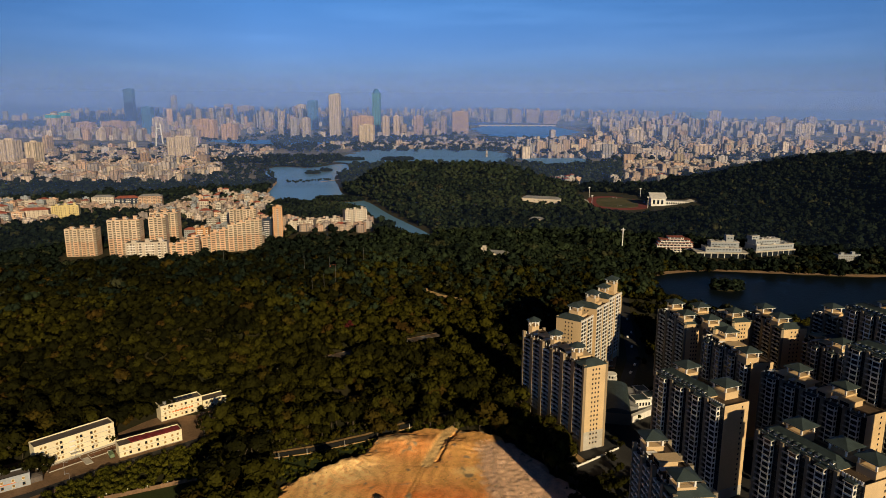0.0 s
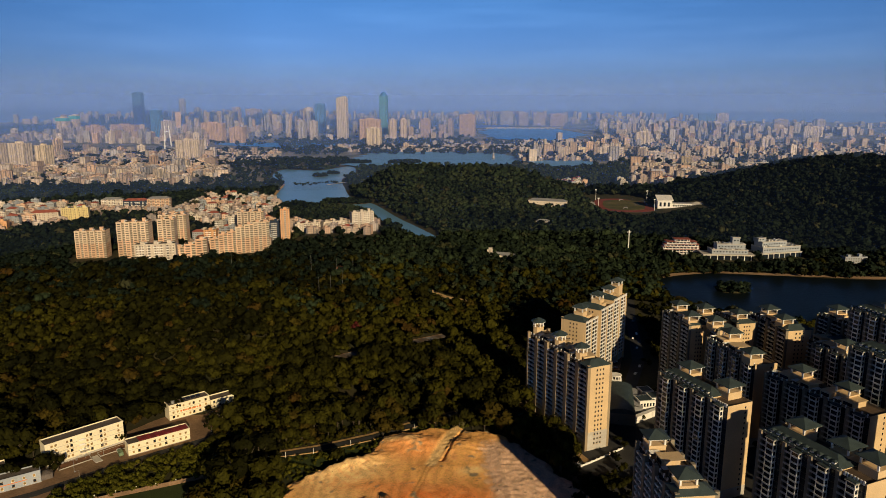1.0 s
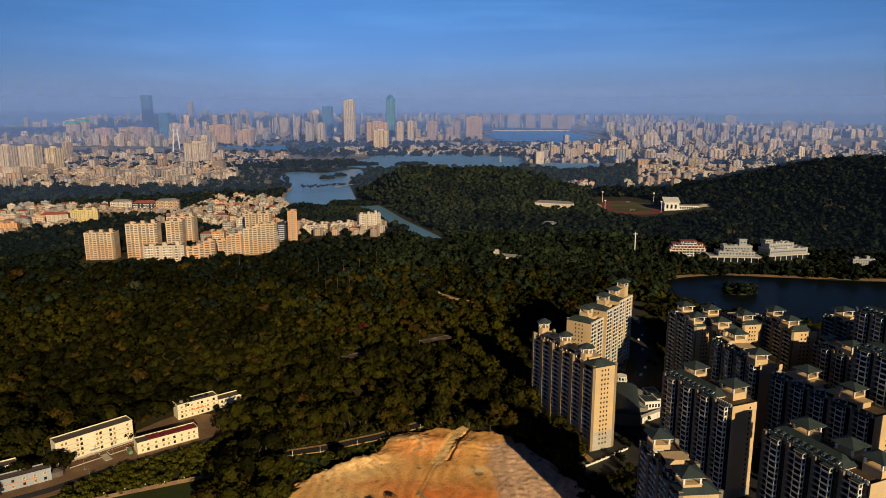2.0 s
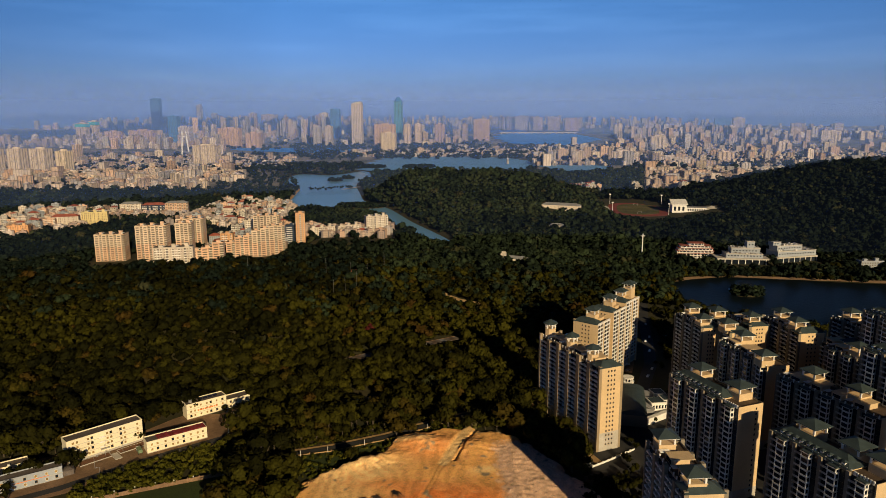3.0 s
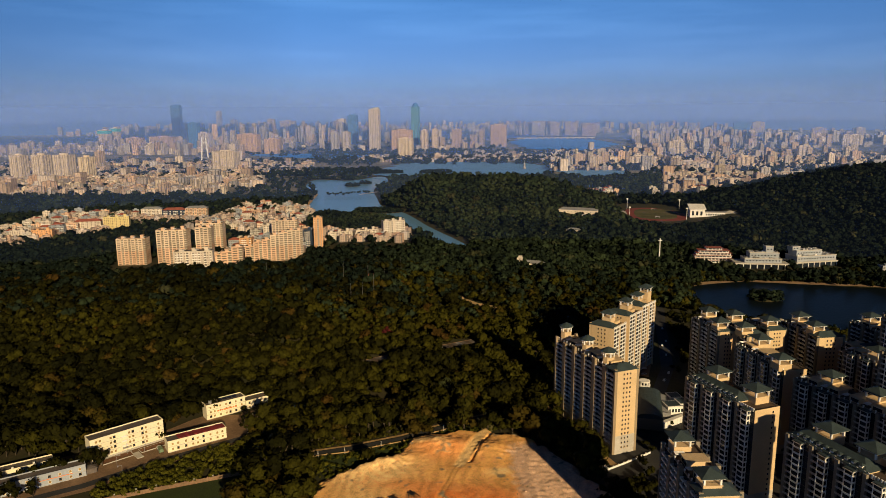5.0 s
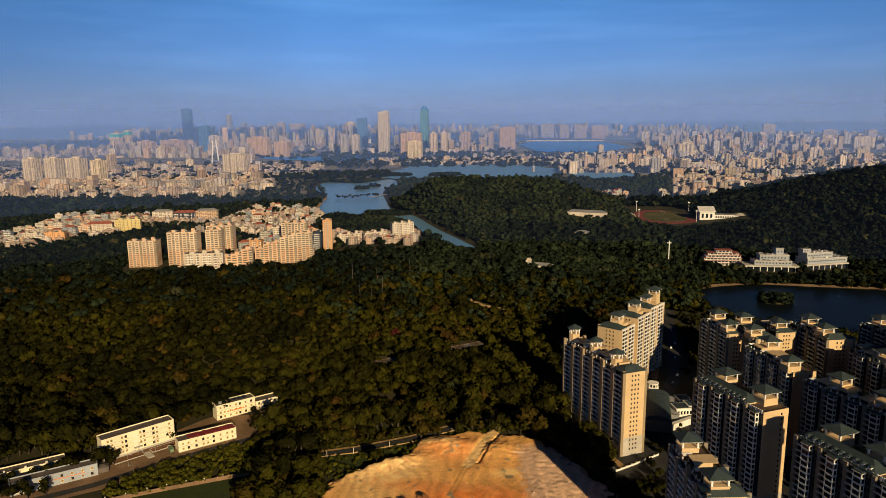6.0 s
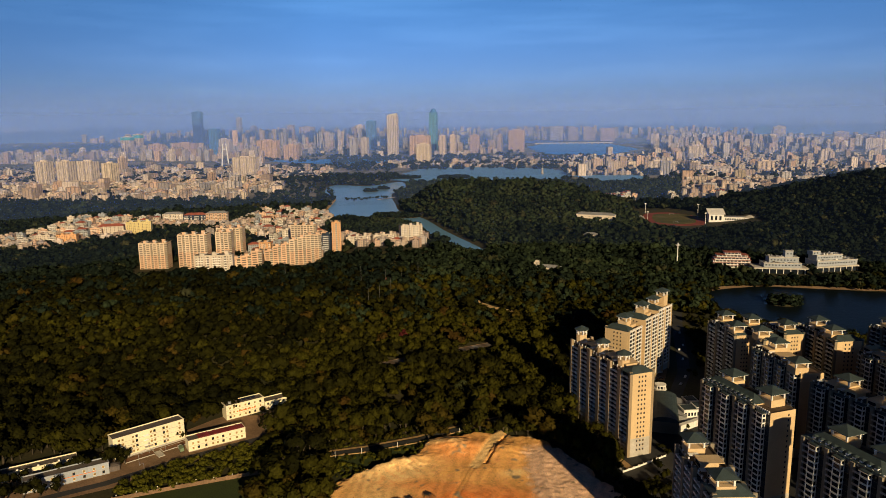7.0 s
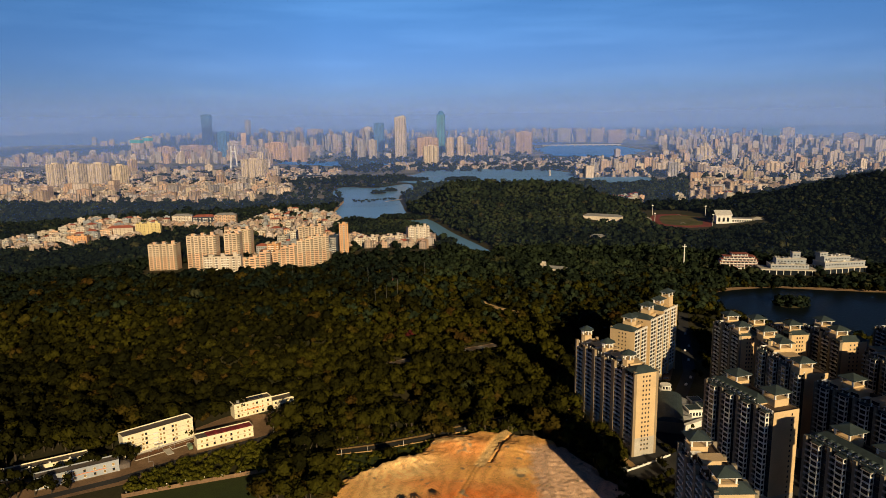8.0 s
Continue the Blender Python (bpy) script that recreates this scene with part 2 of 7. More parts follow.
# ---- building helpers ----
class Geo:
    """Boxes, prisms and roofs gathered for one mesh; each call may name a material slot."""

    def __init__(self):
        self.v, self.f, self.s = [], [], []

    def add(self, verts, faces, slot=0):
        k = len(self.v)
        self.v += verts
        self.f += [[i + k for i in f] for f in faces]
        self.s += [slot] * len(faces)
        return self

    def box(self, x0, y0, z0, x1, y1, z1, slot=0, bottom=False):
        v = [(x0, y0, z0), (x1, y0, z0), (x1, y1, z0), (x0, y1, z0), (x0, y0, z1), (x1, y0, z1), (x1, y1, z1), (x0, y1, z1)]
        f = [(0, 1, 5, 4), (1, 2, 6, 5), (2, 3, 7, 6), (3, 0, 4, 7), (4, 5, 6, 7)] + ([(3, 2, 1, 0)] if bottom else [])
        return self.add(v, f, slot)

    def hip(self, x0, y0, x1, y1, z0, z1, slot=0, flare=0.0):
        """A hipped roof over a rectangle, with an eave of 0.25 m."""
        w, d = x1 - x0, y1 - y0
        i = min(w, d) / 2 - 0.02
        e = 0.25
        a = (x0 + i, y0 + i, x1 - i, y1 - i)
        v = [(x0, y0, z0), (x1, y0, z0), (x1, y1, z0), (x0, y1, z0), (x0, y0, z0 + e), (x1, y0, z0 + e), (x1, y1, z0 + e), (x0, y1, z0 + e),
             (a[0], a[1], z1), (a[2], a[1], z1), (a[2], a[3], z1), (a[0], a[3], z1)]
        f = [(3, 2, 1, 0), (0, 1, 5, 4), (1, 2, 6, 5), (2, 3, 7, 6), (3, 0, 4, 7), (4, 5, 9, 8), (5, 6, 10, 9), (6, 7, 11, 10), (7, 4, 8, 11), (8, 9, 10, 11)]
        return self.add(v, f, slot)

    def ring(self, cx, cy, r0, z0, r1, z1, n=8, slot=0, cap=True, turn=0.0):
        """A tapered prism of n sides."""
        v = [(cx + r * math.cos(turn + 2 * math.pi * k / n), cy + r * math.sin(turn + 2 * math.pi * k / n), z) for r, z in ((r0, z0), (r1, z1)) for k in range(n)]
        f = [(k, (k + 1) % n, n + (k + 1) % n, n + k) for k in range(n)]
        if cap:
            f += [tuple(range(n, 2 * n)), tuple(range(n - 1, -1, -1))]
        return self.add(v, f, slot)

    def mesh(self, name, *mats):
        me = bpy.data.meshes.new(name)
        me.from_pydata(self.v, [], self.f)
        for m in mats:
            me.materials.append(m)
        if len(mats) > 1:
            me.polygons.foreach_set("material_index", self.s)
        me.update()
        return me


def part(name, geo, material, parent, label="", at=None):
    """One mesh object under a thing or a part; geo is a Geo, or a mesh that several parts share."""
    mats = material if isinstance(material, tuple) else (material,)
    ob = new(name, geo.mesh(name, *mats) if isinstance(geo, Geo) else geo)
    ob.parent = parent
    if at is not None:
        ob.matrix_basis = at
    if label:
        ob["label"] = label
    return ob


def thing(name, x, y, z, yaw=0.0, label="", category="", group="", kind=""):
    ob = new(name)
    ob.empty_display_size = 1.0
    ob.matrix_basis = pose(x, y, z, 0, 0, yaw)
    return tagged(ob, label, category, group, kind)


def sheet(name, verts, faces, material, label="", category="", kind="structure"):
    me = bpy.data.meshes.new(name)
    me.from_pydata(verts, [], faces)
    me.materials.append(material)
    me.update()
    return tagged(new(name, me), label, category, "", kind)


def patch(name, poly, z, material, label, category, step=6.0):
    """A level patch of ground inside a polygon."""
    bm = bmesh.new()
    bm.faces.new([bm.verts.new((x, y, z)) for x, y in poly])
    bmesh.ops.triangulate(bm, faces=bm.faces[:])
    me = bpy.data.meshes.new(name)
    bm.to_mesh(me)
    bm.free()
    me.materials.append(material)
    return tagged(new(name, me), label, category, "", "structure")


# ---- the ground: hills, and the plain that reaches the horizon ----
EYE = 210.0
# the 120 m rise at (960, 1040) is unseen, added to shade the slope
HILLS = [(-270, 690, 210, 120, 27), (-120, 800, 150, 60, 12), (-52, 1600, 62, 140, 55), (60, 1590, 60, 140, 26), (185, 1600, 92, 150, 53), (950, 1500, 225, 200, 86), (960, 1040, 120, 190, 120),
         (-150, 1060, 60, 45, 12), (150, 880, 110, 70, 8), (-60, 620, 120, 60, 5), (-330, 1800, 90, 80, 6), (300, 1180, 160, 90, 7)]


LAKE_PTS = [
    ("lake_east", [(268, 735), (290, 822), (366, 850), (432, 838), (535, 814), (700, 800), (700, 590), (560, 605), (480, 620), (421, 628), (345, 640), (300, 672)], 0.6, "dark"),
    ("lake_north", [(-320, 1500), (-350, 1730), (-368, 1884), (-440, 2080), (-450, 2290), (-332, 2260), (-244, 2403), (-205, 2200), (-225, 1996), (-190, 1749), (-160, 1596), (-100, 1480), (-44, 1300), (24, 1105), (-6, 1098), (-72, 1270), (-112, 1385), (-175, 1440), (-237, 1470)], 0.7, "blue"),
    ("lake_strip", [(-290, 2480), (-273, 2640), (-197, 2870), (37, 2920), (217, 2790), (374, 2784), (340, 2500), (151, 2400), (-9, 2440), (-162, 2340)], 0.8, "blue"),
    ("lake_pond", [(380, 2640), (398, 2500), (450, 2290), (520, 2330), (600, 2420), (630, 2560), (560, 2640)], 0.8, "blue")]


def rounded(pts, n=6):
    """A closed, smooth line through a few points."""
    out = []
    for i in range(len(pts)):
        p0, p1, p2, p3 = (Vector(pts[(i + k) % len(pts)]) for k in (-1, 0, 1, 2))
        for s in range(n):
            t = s / n
            q = 0.5 * ((2 * p1) + (p2 - p0) * t + (2 * p0 - 5 * p1 + 4 * p2 - p3) * t * t + (3 * p1 - p0 - 3 * p2 + p3) * t ** 3)
            out.append((q.x, q.y))
    return out


LAKES = [rounded(q[1]) for q in LAKE_PTS]
CELL, GX, GY = 8.0, -1400.0, 100.0
_gx, _gy = np.meshgrid(GX + CELL * np.arange(350), GY + CELL * np.arange(376))
GRID = np.zeros_like(_gx)
for cx, cy, sx, sy, h in HILLS:
    GRID += h * np.exp(-(((_gx - cx) / sx) ** 2 + ((_gy - cy) / sy) ** 2) / 2)
_k = np.clip((_gy - 440) / 130, 0, 1)      # level ground round the yards and the estate
GRID *= _k * _k * (3 - 2 * _k)
_k = np.clip(1.6 - np.hypot((_gx - 420) / 85, (_gy - 1425) / 125), 0, 1)      # level ground of the sports field
GRID = GRID * (1 - _k) + 5.0 * _k
NEARLAKE = np.full(_gx.shape, 1e9)
for q in LAKES:      # level ground at the shores, a bed below the water
    d = np.full(_gx.shape, 1e9)
    odd = np.zeros(_gx.shape, bool)
    for (x1, y1), (x2, y2) in zip(q, q[1:] + q[:1]):
        t = np.clip(((_gx - x1) * (x2 - x1) + (_gy - y1) * (y2 - y1)) / ((x2 - x1) ** 2 + (y2 - y1) ** 2 + 1e-9), 0, 1)
        d = np.minimum(d, np.hypot(_gx - x1 - t * (x2 - x1), _gy - y1 - t * (y2 - y1)))
        odd ^= ((y1 > _gy) != (y2 > _gy)) & (_gx < (x2 - x1) * (_gy - y1) / (y2 - y1 + 1e-9) + x1)
    k = np.clip(d / 70, 0, 1)
    NEARLAKE = np.minimum(NEARLAKE, d)
    GRID = np.where(odd, -2.5, GRID * k * k * (3 - 2 * k))


def land(x, y):
    """The ground's height."""
    u, v = (x - GX) / CELL, (y - GY) / CELL
    i, j = int(math.floor(u)), int(math.floor(v))
    if not (0 <= i < 349 and 0 <= j < 375):
        return 0.0
    u, v = u - i, v - j
    return float((GRID[j, i] * (1 - u) + GRID[j, i + 1] * u) * (1 - v) + (GRID[j + 1, i] * (1 - u) + GRID[j + 1, i + 1] * u) * v)


def squeeze(d):
    """The plain past 2.5 km is drawn together, and rises gently, so that the horizon lies within 5 km."""
    return d if d < 2500 else 2500 + 2350 * (1 - math.exp(-(d - 2500) / 2350))


def spot(s, d):
    """The place at slope s from the view's axis and distance d before squeezing: x, y, z and the scale there."""
    k = squeeze(d) / d
    return s * d * k, d * k, EYE * (1 - k), k


rings = [40 * 1.024 ** k for k in range(270)]
angles = [-180 + 6 * k for k in range(22)] + [-48 + 0.6 * k for k in range(161)] + [54 + 6 * k for k in range(21)]
gv, gf = [], []
for d in rings:
    for a in angles:
        sx, sy = math.sin(radians(a)), math.cos(radians(a))
        k = squeeze(d) / d
        x, y = sx * d * k, sy * d * k
        gv.append((x, y, land(x, y) + EYE * (1 - k)))
na = len(angles)
for i in range(len(rings) - 1):
    for j in range(na):
        j2 = (j + 1) % na
        gf.append((i * na + j, i * na + j2, (i + 1) * na + j2, (i + 1) * na + j))
gf.append(tuple(range(na - 1, -1, -1)))
ground = sheet("ground", gv, gf, SOIL, "dark wooded ground and paved city plain to the horizon", "ground")
ground.data.materials.append(PAVED)
for poly in ground.data.polygons:
    c = poly.center
    if (math.hypot(c.x, c.y) > 2480 and abs(c.x) < c.y * 1.3) or (c.y > 1800 and -0.8 < c.x / c.y < -0.22) or (c.y > 1900 and 0.3 < c.x / c.y < 0.8):
        poly.material_index = 1


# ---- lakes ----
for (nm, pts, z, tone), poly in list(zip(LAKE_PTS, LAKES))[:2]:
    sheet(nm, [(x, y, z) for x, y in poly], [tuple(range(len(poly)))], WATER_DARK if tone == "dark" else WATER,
          "lake with near-black water colour and a low far shore" if tone == "dark" else "blue winding lake between wooded shores", "lake")


def far_lake(name, rows, label):
    """Water on the drawn-together plain. A row: distance before squeezing and the slopes of both shores."""
    v, f = [], []
    for (d0, a0, b0), (d1, a1, b1) in zip(rows[:-1], rows[1:]):
        for i in range(8):
            t = i / 8
            w = 0.006 * math.sin(i * 1.7 + d0)
            for j in range(9):
                s = (a0 + (a1 - a0) * t) * (1 - j / 8) + (b0 + (b1 - b0) * t) * j / 8 + w
                x, y, z, k = spot(s, d0 + (d1 - d0) * t)
                v.append((x, y, z + 1.2 + 5 * max(0, min(1, (d0 + (d1 - d0) * t - 2600) / 1500))))
    n = len(v) // 9
    f = [(i * 9 + j, i * 9 + j + 1, (i + 1) * 9 + j + 1, (i + 1) * 9 + j) for i in range(n - 1) for j in range(8)]
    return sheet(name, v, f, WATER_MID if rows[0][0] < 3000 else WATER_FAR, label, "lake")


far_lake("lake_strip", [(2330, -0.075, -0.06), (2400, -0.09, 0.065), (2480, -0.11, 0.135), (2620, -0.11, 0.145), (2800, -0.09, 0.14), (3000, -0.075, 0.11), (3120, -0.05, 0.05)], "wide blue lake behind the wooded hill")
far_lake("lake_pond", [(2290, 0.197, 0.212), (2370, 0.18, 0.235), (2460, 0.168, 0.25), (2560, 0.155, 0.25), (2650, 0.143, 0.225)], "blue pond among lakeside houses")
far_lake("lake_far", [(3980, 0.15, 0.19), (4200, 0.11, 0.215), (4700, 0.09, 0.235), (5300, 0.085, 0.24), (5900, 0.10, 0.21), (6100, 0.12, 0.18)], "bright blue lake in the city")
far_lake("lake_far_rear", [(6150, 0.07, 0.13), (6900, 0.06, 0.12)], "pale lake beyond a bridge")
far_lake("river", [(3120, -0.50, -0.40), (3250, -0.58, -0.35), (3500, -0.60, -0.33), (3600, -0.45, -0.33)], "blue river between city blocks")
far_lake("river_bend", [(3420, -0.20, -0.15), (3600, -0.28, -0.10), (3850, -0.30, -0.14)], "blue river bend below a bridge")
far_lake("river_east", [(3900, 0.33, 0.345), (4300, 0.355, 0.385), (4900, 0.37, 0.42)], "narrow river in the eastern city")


def inside(x, y, poly):
    c = False
    for i in range(len(poly)):
        (x1, y1), (x2, y2) = poly[i], poly[i - 1]
        if (y1 > y) != (y2 > y) and x < (x2 - x1) * (y - y1) / (y2 - y1) + x1:
            c = not c
    return c



# ---- haze: upright blue-tinted sheets that stand in for haze over the far plain ----
HAZE_SHEET = bpy.data.materials.new("haze_sheet_tint")
HAZE_SHEET.use_nodes = True
_n, _l = HAZE_SHEET.node_tree.nodes, HAZE_SHEET.node_tree.links
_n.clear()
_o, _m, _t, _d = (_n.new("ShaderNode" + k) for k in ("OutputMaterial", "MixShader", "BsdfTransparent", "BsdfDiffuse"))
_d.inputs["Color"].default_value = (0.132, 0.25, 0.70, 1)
_v = _n.new("ShaderNodeCombineXYZ")      # one fixed normal, so that every sheet takes the sun alike
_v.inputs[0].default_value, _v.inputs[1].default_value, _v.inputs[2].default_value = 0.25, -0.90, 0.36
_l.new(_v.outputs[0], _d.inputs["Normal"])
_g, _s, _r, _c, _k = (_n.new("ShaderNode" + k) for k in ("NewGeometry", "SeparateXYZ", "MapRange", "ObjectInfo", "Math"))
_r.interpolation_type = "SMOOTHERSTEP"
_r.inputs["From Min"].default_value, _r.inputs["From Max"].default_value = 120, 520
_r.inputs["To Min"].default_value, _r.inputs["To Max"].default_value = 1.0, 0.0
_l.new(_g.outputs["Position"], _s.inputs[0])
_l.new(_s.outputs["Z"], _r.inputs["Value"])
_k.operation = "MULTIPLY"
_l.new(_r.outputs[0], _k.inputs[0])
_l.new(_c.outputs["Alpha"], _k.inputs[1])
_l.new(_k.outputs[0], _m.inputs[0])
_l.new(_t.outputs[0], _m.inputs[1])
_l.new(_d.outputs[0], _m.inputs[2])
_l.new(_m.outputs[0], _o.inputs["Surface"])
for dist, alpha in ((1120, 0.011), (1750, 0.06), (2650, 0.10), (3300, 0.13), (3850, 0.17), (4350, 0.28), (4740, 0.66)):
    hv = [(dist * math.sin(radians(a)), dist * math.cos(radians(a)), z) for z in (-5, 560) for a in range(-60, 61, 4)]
    ob = sheet("haze", hv, [(i, i + 1, i + 32, i + 31) for i in range(30)], HAZE_SHEET, "upright blue-tinted sheet standing in for distant haze", "haze", "stuff")
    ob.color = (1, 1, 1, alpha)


# ---- the walled residential estate of tall blocks ----
STOREY = 3.0
_shared = {}
ESTATE_TOWERS = []


def shared(key, make, *mats):
    if key not in _shared:
        _shared[key] = make().mesh(key, *mats)
    return _shared[key]


def balcony_geo(w, deep=1.5):
    g = Geo()
    g.box(-deep, -w / 2, 0, 0, w / 2, 0.16, 0, True)
    g.box(-deep, -w / 2, 0.16, -deep + 0.12, w / 2, 1.0, 0)
    g.box(-deep, -w / 2, 0.16, 0, -w / 2 + 0.12, 1.0, 0)
    g.box(-deep, w / 2 - 0.12, 0.16, 0, w / 2, 1.0, 0)
    # dark panel wider than the balcony, so that the recess reads shaded
    g.box(-0.06, -w / 2 - 0.4, 0.2, 0.0, w / 2 + 0.4, 2.9, 1)
    return g


def bay_geo(w=4.4, deep=2.4):
    """One storey of a glazed bay: dark panes between slim white posts, a white parapet band with a lip."""
    g = Geo()
    b = 0.42
    g.box(-deep + 0.15, -w / 2 + 0.15, 0, 0, w / 2 - 0.15, STOREY, 1)
    g.box(-deep - 0.05, -w / 2 - 0.05, 0, 0, w / 2 + 0.05, 0.75, 0, True)
    g.box(-deep - 0.2, -w / 2 - 0.2, 0.7, 0, w / 2 + 0.2, 0.9, 0, True)
    for y in (-w / 2, w / 2 - b):
        g.box(-deep - 0.05, y, 0.9, -deep + b, y + b, STOREY, 0)
        g.box(-b, y, 0.9, 0, y + b, STOREY, 0)
    return g


def loggia_geo(w=4.8, deep=1.3):
    """One storey of a sunlit loggia: dark glazed back, white corner posts, slab and panelled parapet."""
    g = Geo()
    g.box(-0.08, -w / 2, 0.15, 0.02, w / 2, STOREY, 1)
    g.box(-deep, -w / 2, 0, 0, w / 2, 0.16, 0, True)
    g.box(-deep, -w / 2, 0.16, -deep + 0.12, w / 2, 0.8, 0)
    g.box(-deep - 0.08, -w / 2 - 0.1, 0.78, -deep + 0.22, w / 2 + 0.1, 0.92, 0, True)
    for y in (-w / 2, w / 2 - 0.4):
        g.box(-deep - 0.04, y, 0.16, -deep + 0.36, y + 0.4, STOREY, 0)
    return g


def window_geo(w, h):
    """A small window in a wall that faces along -y: pale frame, dark pane, sill."""
    g = Geo()
    g.box(-w / 2 - 0.1, -0.06, -0.1, w / 2 + 0.1, 0.02, h + 0.1, 0, True)
    g.box(-w / 2, -0.09, 0, w / 2, -0.05, h, 1, True)
    g.box(-w / 2 - 0.15, -0.2, -0.2, w / 2 + 0.15, 0.02, -0.08, 0, True)
    return g


def pavilion(parent, x, y, z, size=9.0, sides=4, base=4.0):
    """A roof pavilion: painted base, open belvedere on posts, hipped tiled roof."""
    g = Geo()
    if sides == 4:
        g.box(-size / 2, -size / 2, 0, size / 2, size / 2, base)
        g.box(-size / 2 - 0.25, -size / 2 - 0.25, base, size / 2 + 0.25, size / 2 + 0.25, base + 0.35, 0, True)
    else:
        g.ring(0, 0, size / 2, 0, size / 2, base, sides)
        g.ring(0, 0, size / 2 + 0.3, base, size / 2 + 0.3, base + 0.35, sides)
    pav = part("pavilion", g, BEIGE, parent, "beige roof pavilion with open top", pose(x, y, z))
    h = 3.0
    post = shared("post", lambda: Geo().box(-0.4, -0.4, 0, 0.4, 0.4, h), WHITE)
    r = size / 2 - 0.5
    for k in range(4 if sides == 4 else 6):
        if sides == 4:
            px, py = ((-r, -r), (r, -r), (r, r), (-r, r))[k]
        else:
            px, py = r * math.cos(k * math.pi / 3 + 0.3), r * math.sin(k * math.pi / 3 + 0.3)
        part("post", post, WHITE, pav, "", pose(px, py, base + 0.35))
    g = Geo()
    e = size / 2 + 1.5
    if sides == 4:
        g.box(-e + 0.5, -e + 0.5, 0, e - 0.5, e - 0.5, 0.4, 1, True)
        g.hip(-e, -e, e, e, 0.4, 3.4)
    else:
        g.ring(0, 0, e - 0.5, 0, e - 0.5, 0.4, sides, 1)
        g.ring(0, 0, e, 0.4, e, 0.6, sides)
        g.ring(0, 0, e, 0.6, 0.1, 3.2, sides)
    part("roof", g, (TILE, WHITE), pav, "grey-green tiled hip roof", pose(0, 0, base + 0.35 + h))
    return pav


def tower(x, y, yaw, length, width, floors, pavs, style, label, both=False, hero=False):
    """A tall apartment block; its long axis is local y, its end towards -y. style 'bay': white glazed bays and a long tiled roof;
    'balcony': stacks of balconies between painted ribs."""
    t = thing("apartment_tower", x, y, land(x, y), yaw, label, "apartment building", "towers of the estate")
    ESTATE_TOWERS.append((x, y, yaw, length, width))
    h = floors * STOREY
    L, W = length / 2, width / 2

    def stack(name, mesh, px, py, turn=0):
        """A column of like storeys: single parts on the nearest towers, one joined part on the others."""
        if hero:
            for f in range(2, floors):
                part(name, mesh, WHITE, t, "", pose(px, py, f * STOREY, 0, 0, turn))
            return
        key = "%s_%d_column" % (mesh.name, floors)
        if key not in _shared:
            bm = bmesh.new()
            for f in range(2, floors):
                k = len(bm.verts)
                bm.from_mesh(mesh)
                bm.verts.ensure_lookup_table()
                for v in bm.verts[k:]:
                    v.co.z += f * STOREY
            me = bpy.data.meshes.new(key)
            bm.to_mesh(me)
            bm.free()
            for m in mesh.materials:
                me.materials.append(m)
            _shared[key] = me
        tagged(part(name + "_column", _shared[key], WHITE, t, "", pose(px, py, 0, 0, 0, turn)), kind="stuff")

    g = Geo()
    g.box(-W, -L, -3, W, L, h)
    RIBS = []
    bays = []
    ladder = style in ("bay", "ladder")
    if ladder:
        n = max(2, round(length / 13))
        pitch = length / n
        for k in range(n):
            yc = -L + pitch * (k + 0.5)
            bays.append(yc)
            RIBS.append((-W - 1.5, yc + pitch / 2 - 2.4, -3, -W + 0.01, yc + pitch / 2 - 0.6, h + 1.2))
    else:
        n = max(2, round(length / 11.5))
        pitch = length / n
        for k in range(n + 1):
            yc = -L + pitch * k
            half = 1.75 if length > 70 else 1.2
            a, b = max(-L, yc - half), min(L, yc + half)
            RIBS.append((-W - 1.9, a, -3, -W + 0.01, b, h + (2.2 if k % 2 == 0 else 0.6)))
            if both:
                RIBS.append((W - 0.01, max(-L, yc - 0.6), -3, W + 1.5, min(L, yc + 0.6), h + 0.8))
            else:
                RIBS.append((W - 0.01, a, -3, W + 1.9, b, h + (2.2 if k % 2 == 0 else 0.6)))
    # parapet
    for a in ((-W, -L, W, -L + 0.25), (-W, L - 0.25, W, L), (-W, -L + 0.25, -W + 0.25, L - 0.25), (W - 0.25, -L + 0.25, W, L - 0.25)):
        RIBS.append((a[0], a[1], h, a[2], a[3], h + 1.1))
    # only the sunlit stepped towers stay beige; others get shade-darkened walls and ribs
    part("wall", g, BEIGE if both else SHADE_TAUPE, t, "tower wall, toned darker where shaded")
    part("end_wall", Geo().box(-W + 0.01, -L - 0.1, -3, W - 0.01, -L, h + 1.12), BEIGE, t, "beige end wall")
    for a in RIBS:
        part("rib", Geo().box(*a), BEIGE if both else RIB_HALF_SHADE if length > 70 else RIB, t)
    g = Geo()
    base = 12.0 if length > 70 else 6.0
    g.box(-W - 0.12, -L - 0.12, -3, W + 0.12, L + 0.12, base)
    g.box(-W - 0.2, -L - 0.2, base, W + 0.2, L + 0.2, base + 0.35, 0, True)
    part("plinth", g, STONE, t, "pale stone base")
    part("terrace", Geo().box(-W + 0.26, -L + 0.26, h, W - 0.26, L - 0.26, h + 0.12), TERRACE, t, "brown roof terrace")
    if ladder:
        bay = shared("bay_window", bay_geo, WHITE, GLASS)
        # flat dark panel stands in for the shaded recess beside each bay
        glaz = shared("recess_dark_panel", lambda: Geo().box(-0.08, -1.4, 0.1, 0.01, 1.4, 2.95, 0, True), GLASS)
        win = shared("window_wide", lambda: window_geo(3.6, 1.9), WHITE, GLASS)
        bal = shared("balcony_3", lambda: balcony_geo(3.6), STONE, GLASS)
